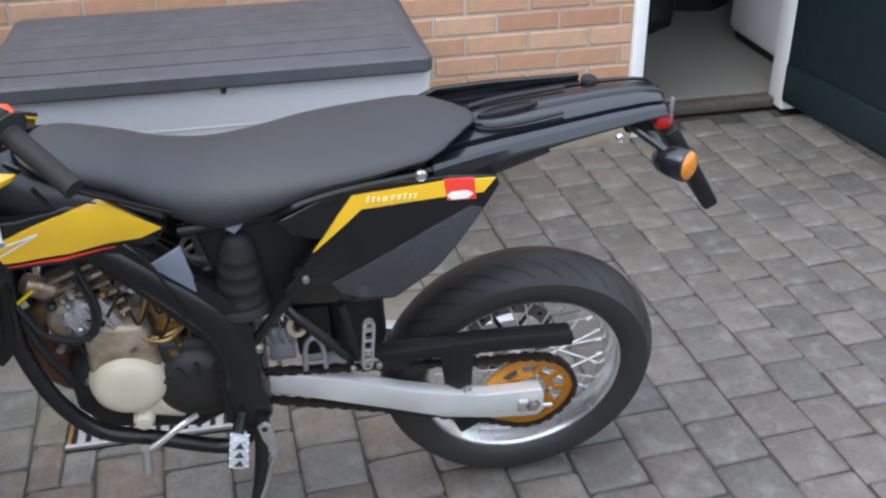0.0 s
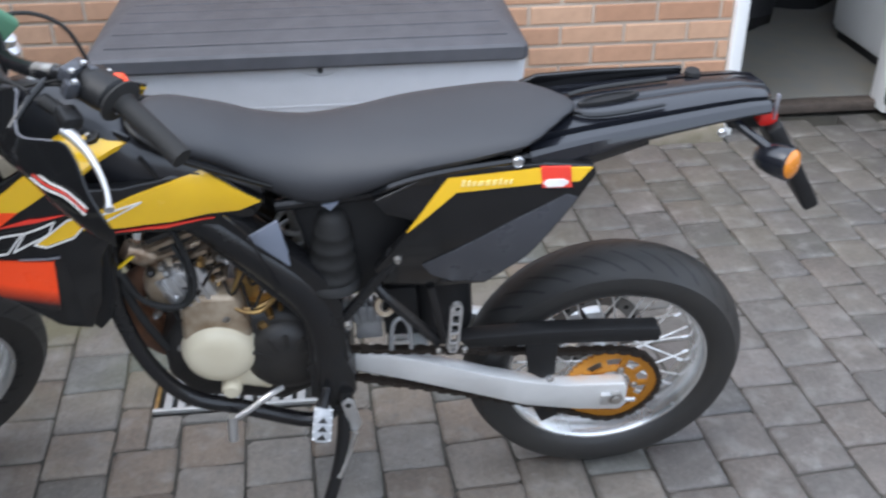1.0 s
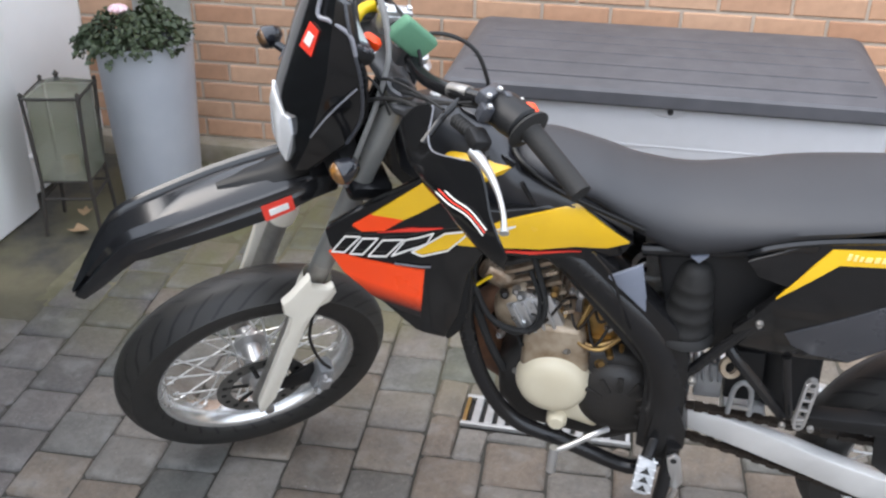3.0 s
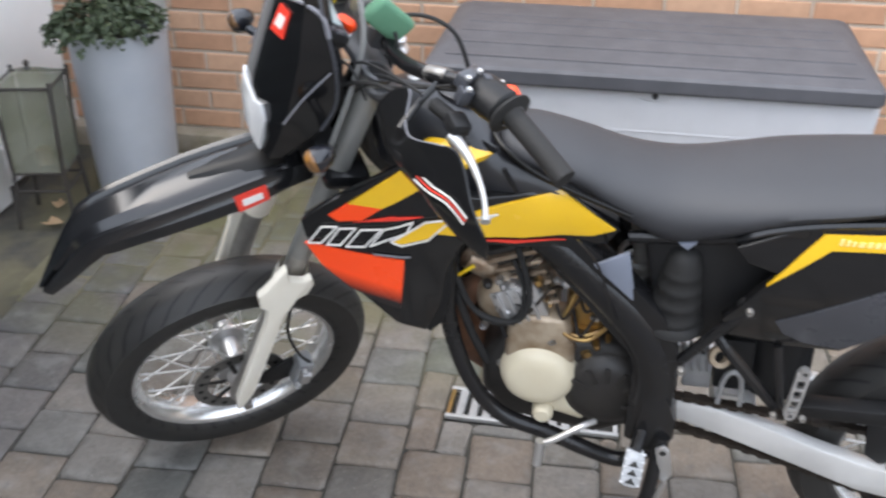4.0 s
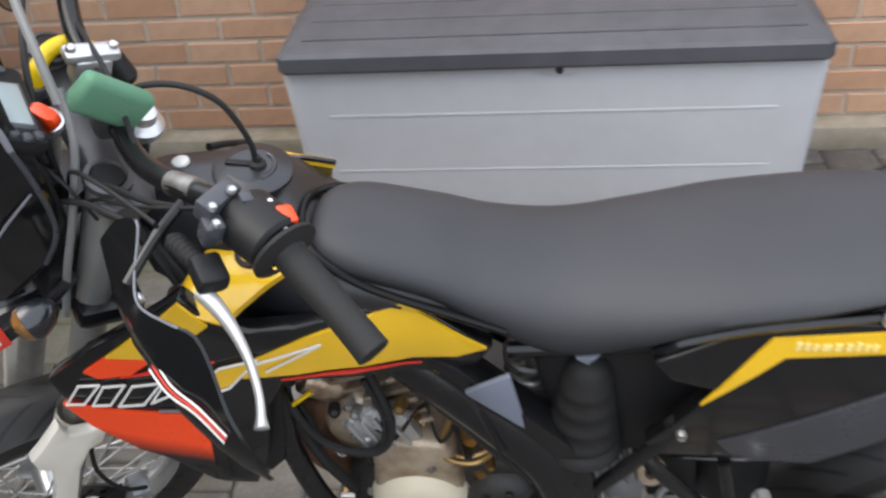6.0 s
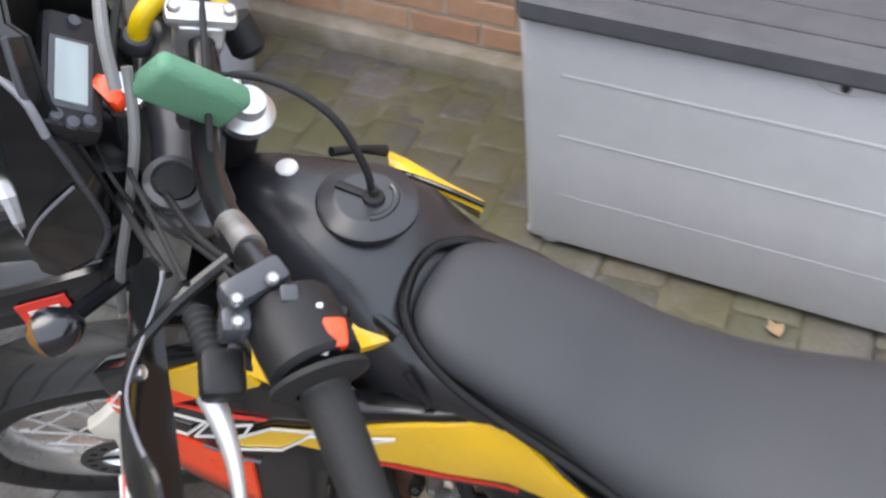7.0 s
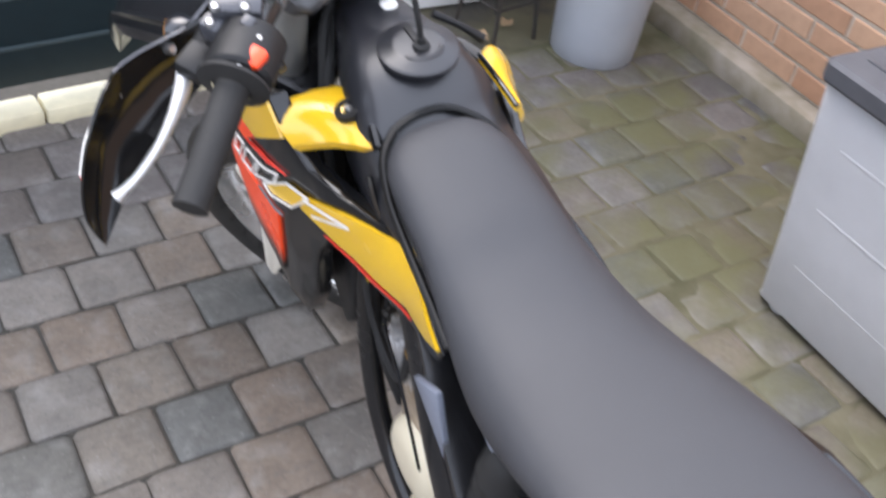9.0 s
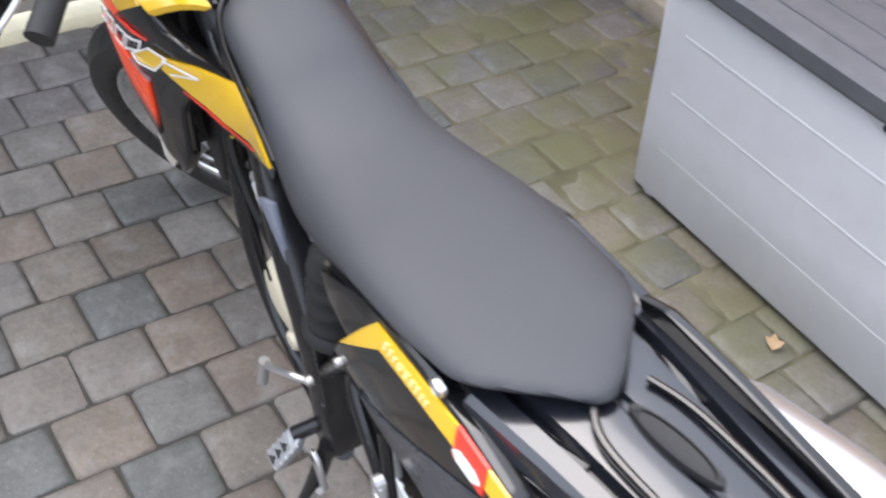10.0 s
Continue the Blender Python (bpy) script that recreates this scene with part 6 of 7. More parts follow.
# headlight mask: a narrow ridge on top that widens to the lens
rows = [  # (ahead, up) on the centre line and at the rear edge, half width; from top to bottom
    ((0.180, 0.132), (0.163, 0.126), 0.050),
    ((0.186, 0.080), (0.150, 0.086), 0.078),
    ((0.188, 0.010), (0.118, 0.023), 0.098),
    ((0.187, -0.078), (0.096, -0.045), 0.103),
    ((0.182, -0.130), (0.104, -0.098), 0.104),
    ((0.160, -0.198), (0.140, -0.178), 0.085)]
cols = []
for (ca2, cc), (fa, fc), w in rows:
    mid = ((ca2 * 0.70 + fa * 0.30), cc * 0.7 + fc * 0.3)
    cols.append([(fa, w, fc), (mid[0], w * 0.86, mid[1]), (ca2, w * 0.30, cc), (ca2, -w * 0.30, cc), (mid[0], -w * 0.86, mid[1]), (fa, -w, fc)])
back = [[(a - 0.012, yy * 0.94, c) for a, yy, c in row] for row in cols]
mask = steer("headlight_mask", loft([row + bk[::-1] for row, bk in zip(cols, back)]), "black_gloss", label="glossy black headlight mask", angle=25)
liner = [[(a - 0.0135, yy * 0.93, c) for a, yy, c in row] for row in cols]
steer("mask_liner", loft([row + [(a - 0.003, yy, c) for a, yy, c in row[::-1]] for row in liner]), "black_matt", mask, "matt black inner side of the mask", 25)
lens = []
lens_rows = [[tuple(Vector(p).lerp(Vector(q), 0.55)) for p, q in zip(cols[3], cols[4])], cols[4], cols[5]]
for i, row in enumerate(lens_rows):
    q = [tuple(Vector(row[2]).lerp(Vector(row[1]), 0.48)), row[2], row[3], tuple(Vector(row[3]).lerp(Vector(row[4]), 0.48))]
    if i == 0:
        q = [(row[2][0] - 0.004, row[2][1] * 1.5, row[2][2] + 0.004), row[2], row[3], (row[3][0] - 0.004, row[3][1] * 1.5, row[3][2] + 0.004)]
    lens.append([(a + 0.004, yy, c) for a, yy, c in q] + [(a - 0.004, yy * 0.95, c) for a, yy, c in q[::-1]])
steer("headlight_lens", loft(lens), "clear_lens", mask, "clear faceted headlight lens", 20)
for s in (1, -1):
    steer("mask_edge", tube([(0.163, s * 0.051, 0.128), (0.149, s * 0.079, 0.087), (0.117, s * 0.099, 0.023), (0.095, s * 0.104, -0.045), (0.103, s * 0.105, -0.098)], 0.003, 8), "grey_plastic", mask)
    steer("mask_trim", tube([(0.182, s * 0.012, 0.136), (0.188, s * 0.030, 0.092), (0.176, s * 0.052, 0.096), (0.152, s * 0.076, 0.092), (0.138, s * 0.090, 0.066)], 0.0035, 8), "pale_trim", mask, "pale grey trim along the screen")
    steer("mask_line", tube([(0.161, s * 0.0925, -0.098), (0.148, s * 0.098, -0.045), (0.121, s * 0.1005, 0.012)], 0.0016, 6), "pale_trim", mask)


def mask_patch(r0, r1, u0, u1, lift):
    """A thin patch on the left face of the mask, by row and by share of the way from the ridge to the flank."""
    quad = []
    for r, u in ((r0, u0), (r0, u1), (r1, u1 - 0.06), (r1, u0 - 0.06)):
        i = int(r)
        up, dn = cols[i], cols[i + 1]
        p0 = Vector(up[2]).lerp(Vector(dn[2]), r - i)
        p1 = Vector(up[1]).lerp(Vector(dn[1]), r - i)
        quad.append(p0.lerp(p1, u))
    n = (quad[1] - quad[0]).cross(quad[3] - quad[0]).normalized()
    n = n if n.x > 0 else -n
    return loft([[p + n * lift for p in quad], [p + n * (lift + 0.0015) for p in quad]])


steer("mask_sticker", mask_patch(1.15, 1.80, -0.10, 0.42, 0.002), "red_decal", mask, "red sticker with a pale oval")
steer("sticker_oval", mask_patch(1.33, 1.62, 0.02, 0.30, 0.004), "white_decal", mask)
steer("lamp_housing", box((0.085, 0.15, 0.15), (0.115, 0, -0.085), 0.02), "smoked", mask)
steer("fairing_stay", box((0.05, 0.20, 0.06), (0.075, 0, -0.165), 0.015), "black_matt")
DM = pose(0.124, 0.030, 0.058, 0, 72, 0)
dash = steer("instrument", box((0.026, 0.110, 0.050), (0, 0, 0), 0.009, DM), "black_matt", label="small digital instrument with a grey display", angle=40)
steer("display_frame", box((0.004, 0.066, 0.034), (-0.0125, 0.006, 0.002), 0.002, DM), "grey_plastic", dash)
steer("display", box((0.004, 0.056, 0.025), (-0.0145, 0.006, 0.002), 0.001, DM), "lcd", dash)
for yy, zz in ((0.046, 0.012), (0.046, -0.012), (0.050, 0.0), (-0.044, 0.0)):
    steer("button", lathe([(0, 0.004), (0.005, 0.003), (0.006, 0)], DM @ Matrix.Translation((-0.0125, yy, zz)) @ Matrix.Rotation(radians(-90), 4, "Y"), 10), "grey_plastic", dash)
for s in (1, -1):
    at = SM @ Vector((0.140 if s > 0 else 0.152, s * 0.180, -0.086 if s > 0 else -0.122))
    b = blinker(at, (-0.82, -0.52, -0.28), SM @ Vector((0.075, s * 0.105, -0.130)), "tail_grey", size=0.66)

# handlebar
bar_pts = [(-0.060, 0.425, 0.128), (-0.035, 0.33, 0.135), (-0.012, 0.245, 0.120), (0.012, 0.17, 0.078), (0.022, 0.095, 0.045), (0.020, 0.0, 0.042)]
bar = steer("handlebar", tube(bar_pts + [(a, -b, c) for a, b, c in bar_pts[-2::-1]], 0.0115, 14), "frame", label="black handlebar", angle=50)
steer("bar_bend", tube([(0.002, 0.200, 0.098), (0.007, 0.183, 0.087), (0.012, 0.168, 0.077)], 0.0124, 14), "steel_bright", bar, "worn bright patch of the bar")
for s in (1, -1):
    gp = [(-0.062, s * 0.428, 0.128), (-0.052, s * 0.39, 0.131), (-0.030, s * 0.310, 0.135)]
    g = steer("grip", tube(gp, [0.0160, 0.0152, 0.0162], 18), "rubber", bar, "ribbed black rubber grip", 50)
    steer("grip_flange", lathe([(0.0325, 0.0), (0.0335, 0.004), (0.018, 0.009)], along((-0.029, s * 0.308, 0.134), (-0.045, s * 0.37, 0.132)), 24), "rubber", bar)
    steer("bar_clamp", box((0.042, 0.032, 0.040), (0.022, s * 0.038, 0.040), 0.008), "yoke" if s > 0 else "alu", label="alloy bar clamp", angle=40)
for s in (1, -1):
    cc = steer("clamp_cap", box((0.060, 0.024, 0.014), (0.022, s * 0.038, 0.060), 0.006), "alu", label="alloy clamp cap with two bolts", angle=40)
    for da in (-0.022, 0.022):
        steer("clamp_bolt", bolt((0.022 + da, s * 0.038, 0.066), (0, 0, 1), 0.006, 0.005), "chrome", cc)
hs_m = along((-0.014, 0.252, 0.123), (-0.030, 0.307, 0.134))
sw = steer("switch_housing", lathe([(0.0, 0.0), (0.025, 0.001), (0.028, 0.005), (0.029, 0.030), (0.028, 0.052), (0.024, 0.056), (0, 0.056)], hs_m @ Matrix.Diagonal((1.12, 0.95, 1, 1)), 28), "black_matt", bar, "black switch housing", 40)
steer("switch_inset", box((0.012, 0.012, 0.010), (-0.012, 0.258, 0.148), 0.002), "grey_plastic", sw)
steer("thumb_switch", box((0.019, 0.022, 0.014), (-0.037, 0.287, 0.150), 0.005), "orange", sw, "orange thumb switch", 40)
for yy, aa in ((0.268, -0.030), (0.272, -0.022), (0.296, -0.022), (0.300, -0.030)):
    steer("switch_mark", box((0.004, 0.003, 0.001), (aa, yy, 0.1535), 0, None), "white_decal", sw, "white printed mark")
steer("indicator_switch", tube([(-0.036, 0.270, 0.130), (-0.048, 0.270, 0.126), (-0.054, 0.272, 0.124)], [0.006, 0.0075, 0.006], 12, None, 2), "smoked", sw)
clamp = steer("lever_clamp", box((0.046, 0.020, 0.022), (0, 0, 0), 0.005, pose(0.008, 0.246, 0.138, 0, 0, 30)), "grey_plastic", bar, "grey bar clamp with two bolts", 40)
steer("clamp_block", box((0.020, 0.018, 0.026), (0.020, 0.268, 0.125), 0.004), "grey_plastic", bar, "", 40)
for at in ((0.021, 0.261, 0.148), (-0.002, 0.248, 0.150), (0.020, 0.272, 0.138)):
    steer("clamp_screw", bolt(at, (0, 0, 1), 0.0045, 0.004), "chrome", clamp)
steer("lever_perch", box((0.030, 0.034, 0.022), (0.026, 0.290, 0.094), 0.006), "black_matt", label="black clutch lever perch", angle=40)
boot = []
for k in range(7):
    boot += [(0.009, 0.006 * k), (0.011, 0.006 * k + 0.002), (0.009, 0.006 * k + 0.0045)]
steer("perch_boot", lathe([(0, 0)] + boot + [(0.004, 0.046), (0, 0.046)], along((0.030, 0.280, 0.094), (0.046, 0.215, 0.080)), 16), "rubber", label="ribbed rubber cable boot", angle=50)
steer("clutch_lever", tube([(0.034, 0.298, 0.081), (0.026, 0.318, 0.079), (0.019, 0.345, 0.074), (0.016, 0.375, 0.066), (0.018, 0.402, 0.058), (0.022, 0.418, 0.053), (0.025, 0.428, 0.050)], [0.009, 0.0078, 0.0056, 0.0043, 0.0040, 0.0044, 0.0072], 12), "lever", label="bare alloy clutch lever")
steer("brake_lever", tube([(0.034, -0.298, 0.081), (0.026, -0.318, 0.079), (0.019, -0.345, 0.074), (0.016, -0.375, 0.066), (0.018, -0.402, 0.058), (0.022, -0.418, 0.053), (0.025, -0.428, 0.050)], [0.009, 0.0085, 0.007, 0.0055, 0.005, 0.006, 0.0085], 12), "lever", label="bare alloy brake lever")
steer("throttle_body", box((0.055, 0.05, 0.048), (-0.018, -0.286, 0.126), 0.012), "black_matt", angle=40)
# hand guards: thin shells with a notched upper rim
TOPE = [(0.074, 0.180, 0.040), (0.070, 0.185, 0.058), (0.062, 0.207, 0.080), (0.066, 0.225, 0.070), (0.074, 0.245, 0.056), (0.084, 0.275, 0.060), (0.086, 0.300, 0.073), (0.080, 0.335, 0.099), (0.071, 0.362, 0.114), (0.066, 0.390, 0.104), (0.060, 0.420, 0.080), (0.049, 0.444, 0.061), (0.038, 0.458, 0.046), (0.031, 0.461, 0.035)]
TOPE = [tuple(p) for p in smooth_path(TOPE, 3)]
GUARD_AT = [0.18, 0.24, 0.30, 0.34, 0.38, 0.42, 0.445, 0.461]
GUARD_FRONT_A, GUARD_FRONT_C = [0.080, 0.084, 0.088, 0.087, 0.082, 0.062, 0.044, 0.027], [0.020, 0.006, 0.020, 0.036, 0.040, 0.034, 0.026, 0.019]
GUARD_LOW_A, GUARD_LOW_C = [0.062, 0.056, 0.052, 0.050, 0.046, 0.036, 0.028, 0.022], [0.000, -0.018, -0.006, 0.004, 0.008, 0.006, 0.009, 0.013]
for s in (1, -1):
    shell, rim = [], []
    for ta, tb, tc in TOPE:
        fa, fc = float(np.interp(tb, GUARD_AT, GUARD_FRONT_A)), float(np.interp(tb, GUARD_AT, GUARD_FRONT_C))
        la, lc = float(np.interp(tb, GUARD_AT, GUARD_LOW_A)), float(np.interp(tb, GUARD_AT, GUARD_LOW_C))
        pts = [(p.x, p.y) for p in smooth_path([(ta, tc, 0), ((ta + fa) / 2 + 0.002, (tc + fc) / 2, 0), (fa, fc, 0), (fa * 0.62 + la * 0.38, fc * 0.35 + lc * 0.65, 0), (la, lc, 0)], 2)]
        shell.append([(a, s * tb, c) for a, c in pts] + [(a - 0.0030, s * tb, c + 0.001) for a, c in pts[::-1]])
        if 0.205 < tb < 0.345:
            rim.append((ta - 0.001, s * tb, tc))
    hg = steer("handguard", loft(shell), "guard_black", bike, "glossy black plastic hand guard with a thin pale rim", 45)
    steer("guard_rim", tube(rim, 0.0013, 6, None, 1), "pale_trim", hg)
    if s > 0:
        for k, (d, mat) in enumerate(((0.0, "white_decal"), (0.0055, "red_decal"), (0.011, "white_decal"))):
            steer("guard_print", tube([(0.0890 - 0.002 * k, 0.336, 0.036 + d), (0.0862 - 0.001 * k, 0.370, 0.047 + d), (0.0745, 0.400, 0.056 + d), (0.0600, 0.430, 0.050 + d)], 0.0011, 6), mat, hg)
    steer("guard_arm", tube([(0.015, s * 0.20, 0.085), (0.050, s * 0.225, 0.070), (0.080, s * 0.25, 0.045)], 0.0055, 8), "guard_black", hg)
    steer("guard_bolt", bolt((0.080, s * 0.268, 0.044), (-1, 0, 0.6), 0.006, 0.008), "chrome", hg)
# foam, key, cables, yellow tube
pad_m = along(Vector((-0.012, 0.054, 0.052)), Vector((0.074, 0.054, 0.104)))
steer("foam_pad", box((0.022, 0.046, 0.084), (0, 0, 0.054), 0.008, pad_m, None, 3), "green_foam", label="green foam pad on the bar clamp", angle=60)
key_m = along((0.088, 0.040, 0.040), (0.100, 0.050, 0.085))
key = steer("ignition_key", loft([[(x * w, y * 0.0065, z) for x, y in ((-1, -0.6), (-0.7, -1), (0.7, -1), (1, -0.6), (1, 0.6), (0.7, 1), (-0.7, 1), (-1, 0.6))] for z, w in ((0.0, 0.006), (0.006, 0.010), (0.018, 0.016), (0.026, 0.016), (0.030, 0.012))]), "orange", label="flat orange plastic key head", angle=50)
key.data.transform(SM @ key_m @ SM.inverted())
steer("ignition_lock", lathe([(0.018, 0.0), (0.019, 0.012), (0.010, 0.014), (0, 0.012)], Matrix.Translation((0.085, 0.020, 0.018)), 18), "chrome")
steer("yellow_lock", tube([(0.070, -0.060, -0.004), (0.066, -0.070, 0.014), (0.050, -0.084, 0.026), (0.028, -0.089, 0.030), (0.006, -0.081, 0.025), (-0.010, -0.069, 0.014), (-0.020, -0.060, 0.004)], 0.0095, 14), "yellow_tube", label="bent yellow vinyl-covered lock on the top yoke")
steer("lock_barrel", lathe([(0, 0), (0.016, 0.001), (0.017, 0.030), (0.013, 0.036), (0, 0.036)], along((-0.010, -0.070, 0.022), (-0.034, -0.048, -0.012)), 16), "black_matt", label="black barrel of the lock")
steer("lock_cap", lathe([(0, 0.012), (0.012, 0.012), (0.015, 0.008), (0.016, 0)], Matrix.Translation((0.070, -0.060, -0.010)), 18), "grey_plastic", label="black cap of the lock")
for pts, r, mat, lab in (([(0.082, 0.045, 0.095), (0.076, 0.080, 0.055), (0.080, 0.105, -0.02), (0.085, 0.118, -0.10), (0.082, 0.12, -0.18)], 0.0045, "cable_grey", "grey clutch cable"),
                         ([(0.055, 0.20, 0.060), (0.078, 0.14, 0.03), (0.085, 0.08, -0.03), (0.05, 0.03, -0.10), (-0.02, 0.0, -0.20)], 0.0045, "rubber", "black cable"),
                         ([(-0.010, 0.235, 0.105), (0.03, 0.17, 0.055), (0.055, 0.10, 0.01), (0.06, 0.05, -0.08)], 0.0045, "rubber", "black cable"),
                         ([(0.0, -0.23, 0.11), (0.05, -0.17, 0.09), (0.085, -0.06, 0.06), (0.09, 0.03, 0.02), (0.06, 0.06, -0.08)], 0.005, "rubber", "black cable"),
                         ([(0.020, 0.095, 0.052), (0.022, 0.02, 0.075), (0.02, -0.10, 0.052)], 0.004, "rubber", "black cable"),
                         ([(0.046, 0.215, 0.080), (0.066, 0.150, 0.060), (0.080, 0.095, 0.030), (0.070, 0.060, -0.030)], 0.0032, "rubber", "black clutch cable"),
                         ([(0.012, 0.225, 0.105), (0.040, 0.160, 0.040), (0.062, 0.110, 0.000), (0.075, 0.085, -0.060)], 0.0028, "rubber", "black switch lead"),
                         ([(0.060, 0.120, -0.02), (0.090, 0.100, 0.02), (0.105, 0.060, 0.01), (0.110, 0.020, -0.03)], 0.0028, "rubber", "black lamp lead"),
                         ([(0.09, 0.07, 0.10), (0.10, 0.03, 0.13), (0.10, -0.06, 0.14), (0.07, -0.16, 0.12)], 0.005, "cable_grey", "grey brake hose")):
    steer("cable", tube(pts, r * (0.75 if mat == "rubber" else 1.0), 8), mat, label=lab)
for pts in ([(-0.85, -0.03, 0.98), (-0.80, -0.06, 0.93), (-0.75, -0.09, 0.86), (-0.71, -0.10, 0.80)], [(-0.86, 0.03, 0.97), (-0.82, 0.05, 0.92), (-0.76, 0.07, 0.85)], [(-0.87, -0.01, 1.0), (-0.83, -0.05, 0.97), (-0.79, -0.075, 0.90)]):
    part("harness_cable", tube(pts, 0.006, 8), M["rubber"], bike, "black cable by the steering head")


# ---- bricks and paving setts ----
def brick_mesh(w, h, seed):
    rnd = random.Random(seed)
    own = bmesh.new()
    pts = []
    for y, s in ((0.0, 0.0), (-0.004, 0.0), (-0.007, -0.003)):
        pts.append([(sx * (w / 2 + s) + rnd.uniform(-0.001, 0.001), y, sz * (h / 2 + s) + rnd.uniform(-0.001, 0.001)) for sx, sz in ((-1, -1), (1, -1), (1, 1), (-1, 1))])
    return loft(pts)


def shared_mesh(name, bm, mat):
    bmesh.ops.recalc_face_normals(bm, faces=bm.faces)
    me = bpy.data.meshes.new(name)
    bm.to_mesh(me)
    bm.free()
    me.materials.append(mat)
    return me


CH, BL, JOINT = 0.0745, 0.232, 0.012
full = [shared_mesh("brick", brick_mesh(BL - JOINT, CH - JOINT, s), M["brick"]) for s in range(4)]
half = [shared_mesh("brick", brick_mesh(BL / 2 - JOINT, CH - JOINT, 9 + s), M["brick"]) for s in range(2)]
rnd = random.Random(11)
far = bmesh.new()
count = 0
for course in range(int((WALL_TOP - 0.075) / CH)):
    z = 0.075 + CH * (course + 0.5)
    x = -2.54 + (BL / 2 if course % 2 else 0)
    spans = [(-2.54, DOOR_L - 0.025), (DOOR_R + 0.03, 3.8)] if z < 2.1 else [(-2.54, 3.8)]
    for lo, hi in spans:
        p = lo if (course % 2 == 0) else lo - BL / 2
        while p < hi - 0.02:
            a, b = max(p, lo), min(p + BL, hi)
            if b - a > 0.022:
                near = z < 1.0 and hi < 1.5
                dy = rnd.uniform(-0.0015, 0.0015)
                if near and count < 300 and abs((b - a) - BL) < 1e-4:
                    ob = new("brick", full[rnd.randrange(4)])
                    ob.parent = wall_north
                    ob.location = ((a + b) / 2, WALL_Y + 0.006 + dy, z)
                    count += 1
                elif near and count < 300 and abs((b - a) - BL / 2) < 1e-4:
                    ob = new("brick", half[rnd.randrange(2)])
                    ob.parent = wall_north
                    ob.location = ((a + b) / 2, WALL_Y + 0.006 + dy, z)
                    count += 1
                else:
                    q = brick_mesh(b - a - JOINT, CH - JOINT, rnd.randrange(999))
                    q.transform(Matrix.Translation(((a + b) / 2, WALL_Y + 0.006 + dy, z)))
                    me = bpy.data.meshes.new("tmp")
                    q.to_mesh(me)
                    q.free()
                    far.from_mesh(me)
                    bpy.data.meshes.remove(me)
            p += BL
ob = part("upper_bricks", far, M["brick_far"], wall_north, "rows of orange bricks above")
tagged(ob, kind="stuff")


def sett_mesh(w, d, seed):
    """A tumbled paving stone: domed top, worn corners, top near z = 0."""
    rnd = random.Random(seed)
    n = 4
    corner = [rnd.uniform(0.004, 0.011) for _ in range(4)]

    def ring(s, z, wob):
        out = []
        for i, (cx, cy) in enumerate(((-1, -1), (1, -1), (1, 1), (-1, 1))):
            c = corner[i]
            hx, hy = cx * (w / 2 - s), cy * (d / 2 - s)
            p1 = (hx, hy - cy * c, z) if cx * cy > 0 else (hx - cx * c, hy, z)
            p2 = (hx - cx * c, hy, z) if cx * cy > 0 else (hx, hy - cy * c, z)
            out += [(q[0] + rnd.uniform(-wob, wob), q[1] + rnd.uniform(-wob, wob), q[2] + rnd.uniform(-wob, wob) * 0.4) for q in (p2, p1)] if i in (0, 2) else \
                   [(q[0] + rnd.uniform(-wob, wob), q[1] + rnd.uniform(-wob, wob), q[2] + rnd.uniform(-wob, wob) * 0.4) for q in (p2, p1)]
        # order round the stone by angle
        return sorted(out, key=lambda q: math.atan2(q[1], q[0]))
    rings = [ring(0, -0.03, 0), ring(0.0003, -0.007, 0.0024), ring(0.0034, -0.0014, 0.0030), ring(min(0.013, 0.2 * min(w, d)), 0.0018, 0.0020), ring(min(0.035, 0.3 * min(w, d)), 0.003, 0.0014)]
    return loft(rings)


PX, PY = 0.1505, 0.1535
setts = [shared_mesh("sett", sett_mesh(PX - 0.0034, PY - 0.0034, s), M["paver"]) for s in range(10)]
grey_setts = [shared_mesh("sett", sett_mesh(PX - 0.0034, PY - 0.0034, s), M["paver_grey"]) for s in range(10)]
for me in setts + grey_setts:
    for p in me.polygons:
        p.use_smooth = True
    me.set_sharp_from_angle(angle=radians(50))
far_setts = [shared_mesh("sett_joined", sett_mesh(PX - 0.0034, PY - 0.0034, 20 + s), M["paver_far"]) for s in range(6)]
rnd = random.Random(5)
TURN = radians(3.0)
ca, sa = math.cos(TURN), math.sin(TURN)
near_list, far_co, far_fa, cuts = [], [], [], []
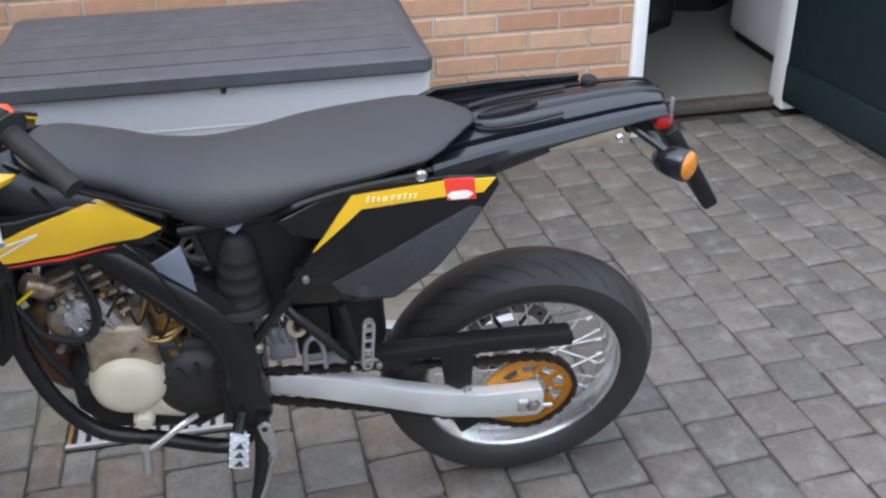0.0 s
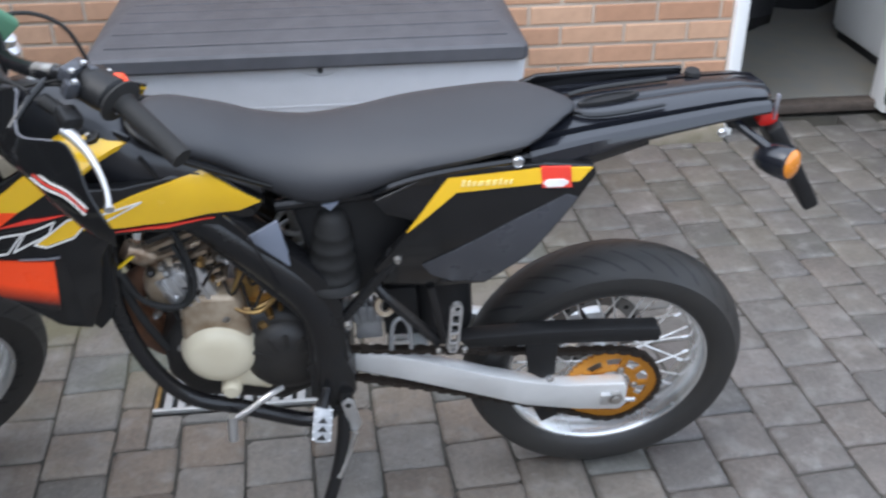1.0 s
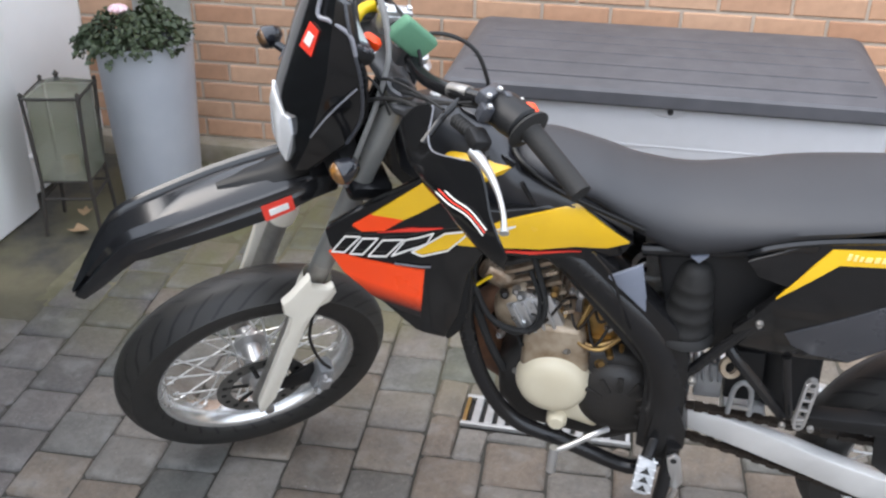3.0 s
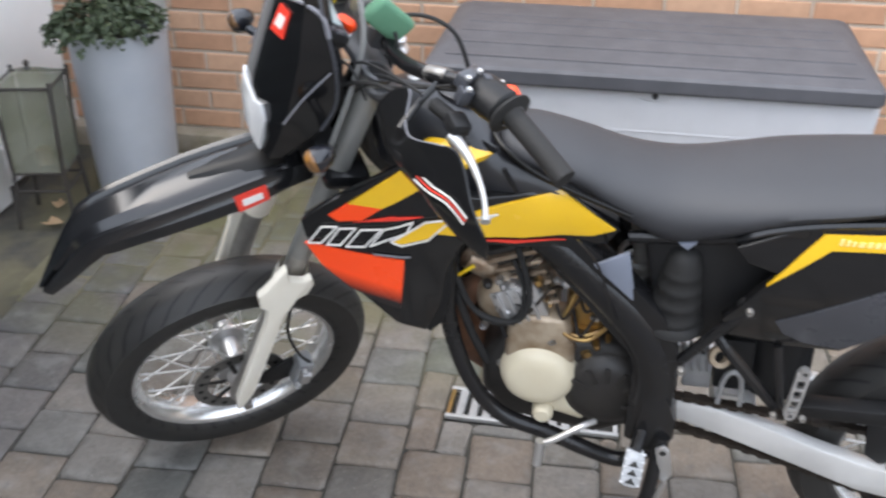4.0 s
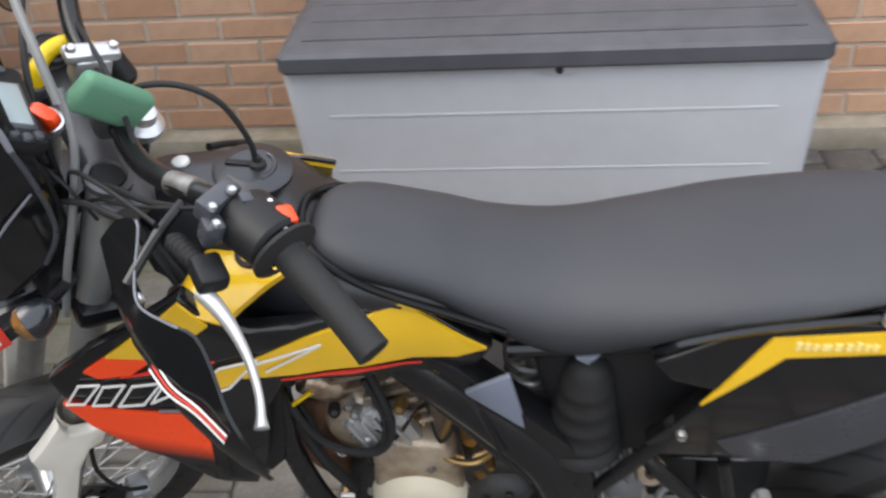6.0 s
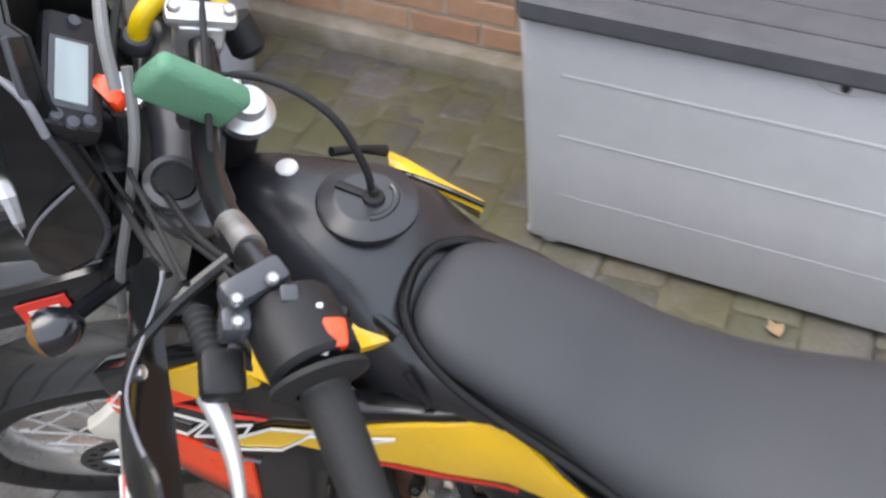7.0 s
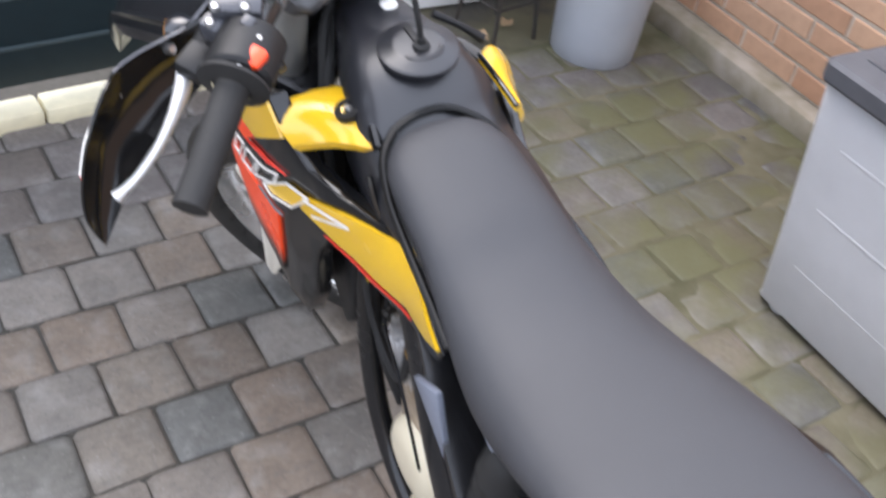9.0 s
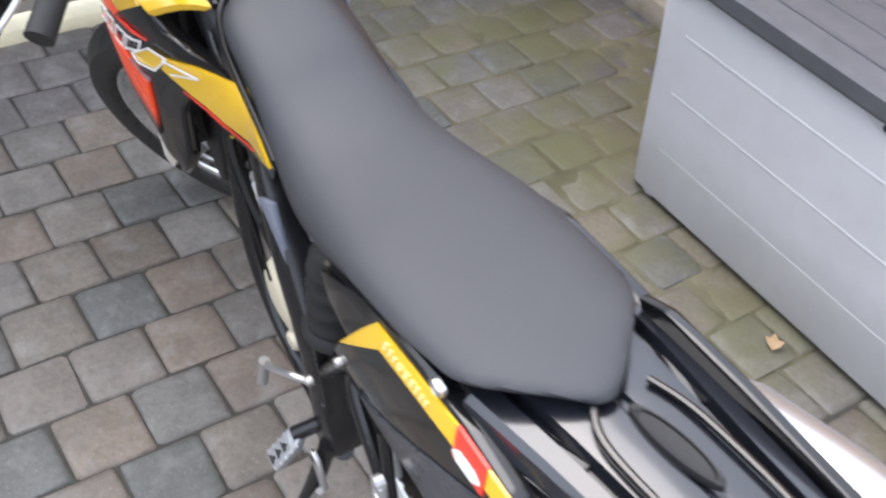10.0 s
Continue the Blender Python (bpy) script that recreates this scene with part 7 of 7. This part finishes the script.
for i in range(-36, 42):
    shift = ((i % 2) * 0.5 + float(np.interp(i, [-9, -5, 6, 7, 9], [0.82, 0.62, 0.58, 0.75, 0.87]))) * PY + rnd.uniform(-0.010, 0.010)
    # the rows behind the motorcycle are laid narrower
    narrow = 0.87 if i > 6 else 1.0
    row = i if i <= 6 else 6.06 + (i - 6) * 0.87
    for j in range(-40, 26):
        u, v = row * PX - 0.02, j * PY + shift
        x, y = ca * u - sa * v - 0.02, sa * u + ca * v
        tilt = pose(x, y, rnd.uniform(-0.003, 0.0015), rnd.uniform(-1.2, 1.2), rnd.uniform(-1.2, 1.2), math.degrees(TURN) + rnd.choice((0, 180)) + rnd.uniform(-1.2, 1.2))
        pick = rnd.randrange(10)
        if x < -2.2 + 0.1 * y or x > 4.2 or y > WALL_Y - 0.02 + (0.12 if DOOR_L < x < DOOR_R else 0) or y < -4.6:
            continue
        if GX0 - 0.075 < x < GX1 + 0.075 and GY0 - 0.075 < y < GY1 + 0.075:
            # stones cut to fit round the drain
            lo_y, hi_y = y - PY / 2, y + PY / 2
            lo_x, hi_x = x - PX / 2, x + PX / 2
            mid_lo, mid_hi = max(lo_x, GX0), min(hi_x, GX1)
            for q in ((lo_x, min(hi_x, GX0 - 0.002), lo_y, hi_y), (max(lo_x, GX1 + 0.002), hi_x, lo_y, hi_y),
                      (mid_lo, mid_hi, lo_y, min(hi_y, GY0 - 0.002)), (mid_lo, mid_hi, max(lo_y, GY1 + 0.002), hi_y)):
                if q[1] - q[0] > 0.018 and q[3] - q[2] > 0.018:
                    cuts.append(q)
            continue
        if bx0 < x < bx1 and y > by0 + 0.25:
            continue
        near_list.append((abs(x + 0.35) * 0.8 + abs(y - 0.15), pick, tilt @ Matrix.Diagonal((narrow, 1, 1, 1)), x, y))
# the stones of the stretch round the motorcycle are pieces of their own
inside = [q for q in near_list if -1.75 < q[3] < 1.15 and -0.95 < q[4] < 1.05]
inside.sort(key=lambda q: q[0])
chosen = set(id(q) for q in inside[:300])
for q in near_list:
    if id(q) in chosen:
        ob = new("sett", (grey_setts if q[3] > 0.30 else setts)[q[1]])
        ob.parent = pavement
        ob.matrix_basis = q[2]
    else:
        src = far_setts[q[1] % 6]
        base = len(far_co)
        far_co.extend(tuple(q[2] @ v.co) for v in src.vertices)
        far_fa.extend(tuple(base + k for k in p.vertices) for p in src.polygons)
for k, (x0, x1, y0, y1) in enumerate(cuts):
    ob = new("cut_sett", shared_mesh("cut_sett", sett_mesh(x1 - x0 - 0.004, y1 - y0 - 0.004, 60 + k), M["paver"]))
    ob.parent = pavement
    ob.location = ((x0 + x1) / 2, (y0 + y1) / 2, -0.001)
me = bpy.data.meshes.new("outer_setts")
me.from_pydata(far_co, [], far_fa)
for p in me.polygons:
    p.use_smooth = True
me.set_sharp_from_angle(angle=radians(50))
me.materials.clear()
me.materials.append(M["paver_far"])
ob = new("outer_setts", me)
ob.parent = pavement
tagged(ob, "tumbled grey setts of the outer yard", kind="stuff")


# moss that has grown over the joints and stones along the house wall
nx, ny = 150, 84
own_co, own_fa = [], []
for j in range(ny + 1):
    for i in range(nx + 1):
        x, y = -2.15 + 2.55 * i / nx, 0.22 + 1.40 * j / ny
        grow = min(1.0, max(0.0, (y - 0.30) / 0.45)) * min(1.0, max(0.0, (0.05 - x) / 0.7))
        v = Vector((x, y, 0.0))
        h = 0.6 * noise.noise(v * 3.1) + 0.5 * noise.noise(v * 9.0 + Vector((4, 2, 1))) + 0.3 * noise.noise(v * 31.0)
        own_co.append((x, y, -0.0105 + 0.0078 * grow + 0.0050 * h * (0.4 + grow)))
for j in range(ny):
    for i in range(nx):
        k = j * (nx + 1) + i
        own_fa.append((k, k + 1, k + nx + 2, k + nx + 1))
me = bpy.data.meshes.new("moss")
me.from_pydata(own_co, [], own_fa)
for q in me.polygons:
    q.use_smooth = True
me.materials.append(M["moss"])
tagged(new("moss", me), "patchy brown-green moss grown over the paving joints", "moss", kind="stuff")
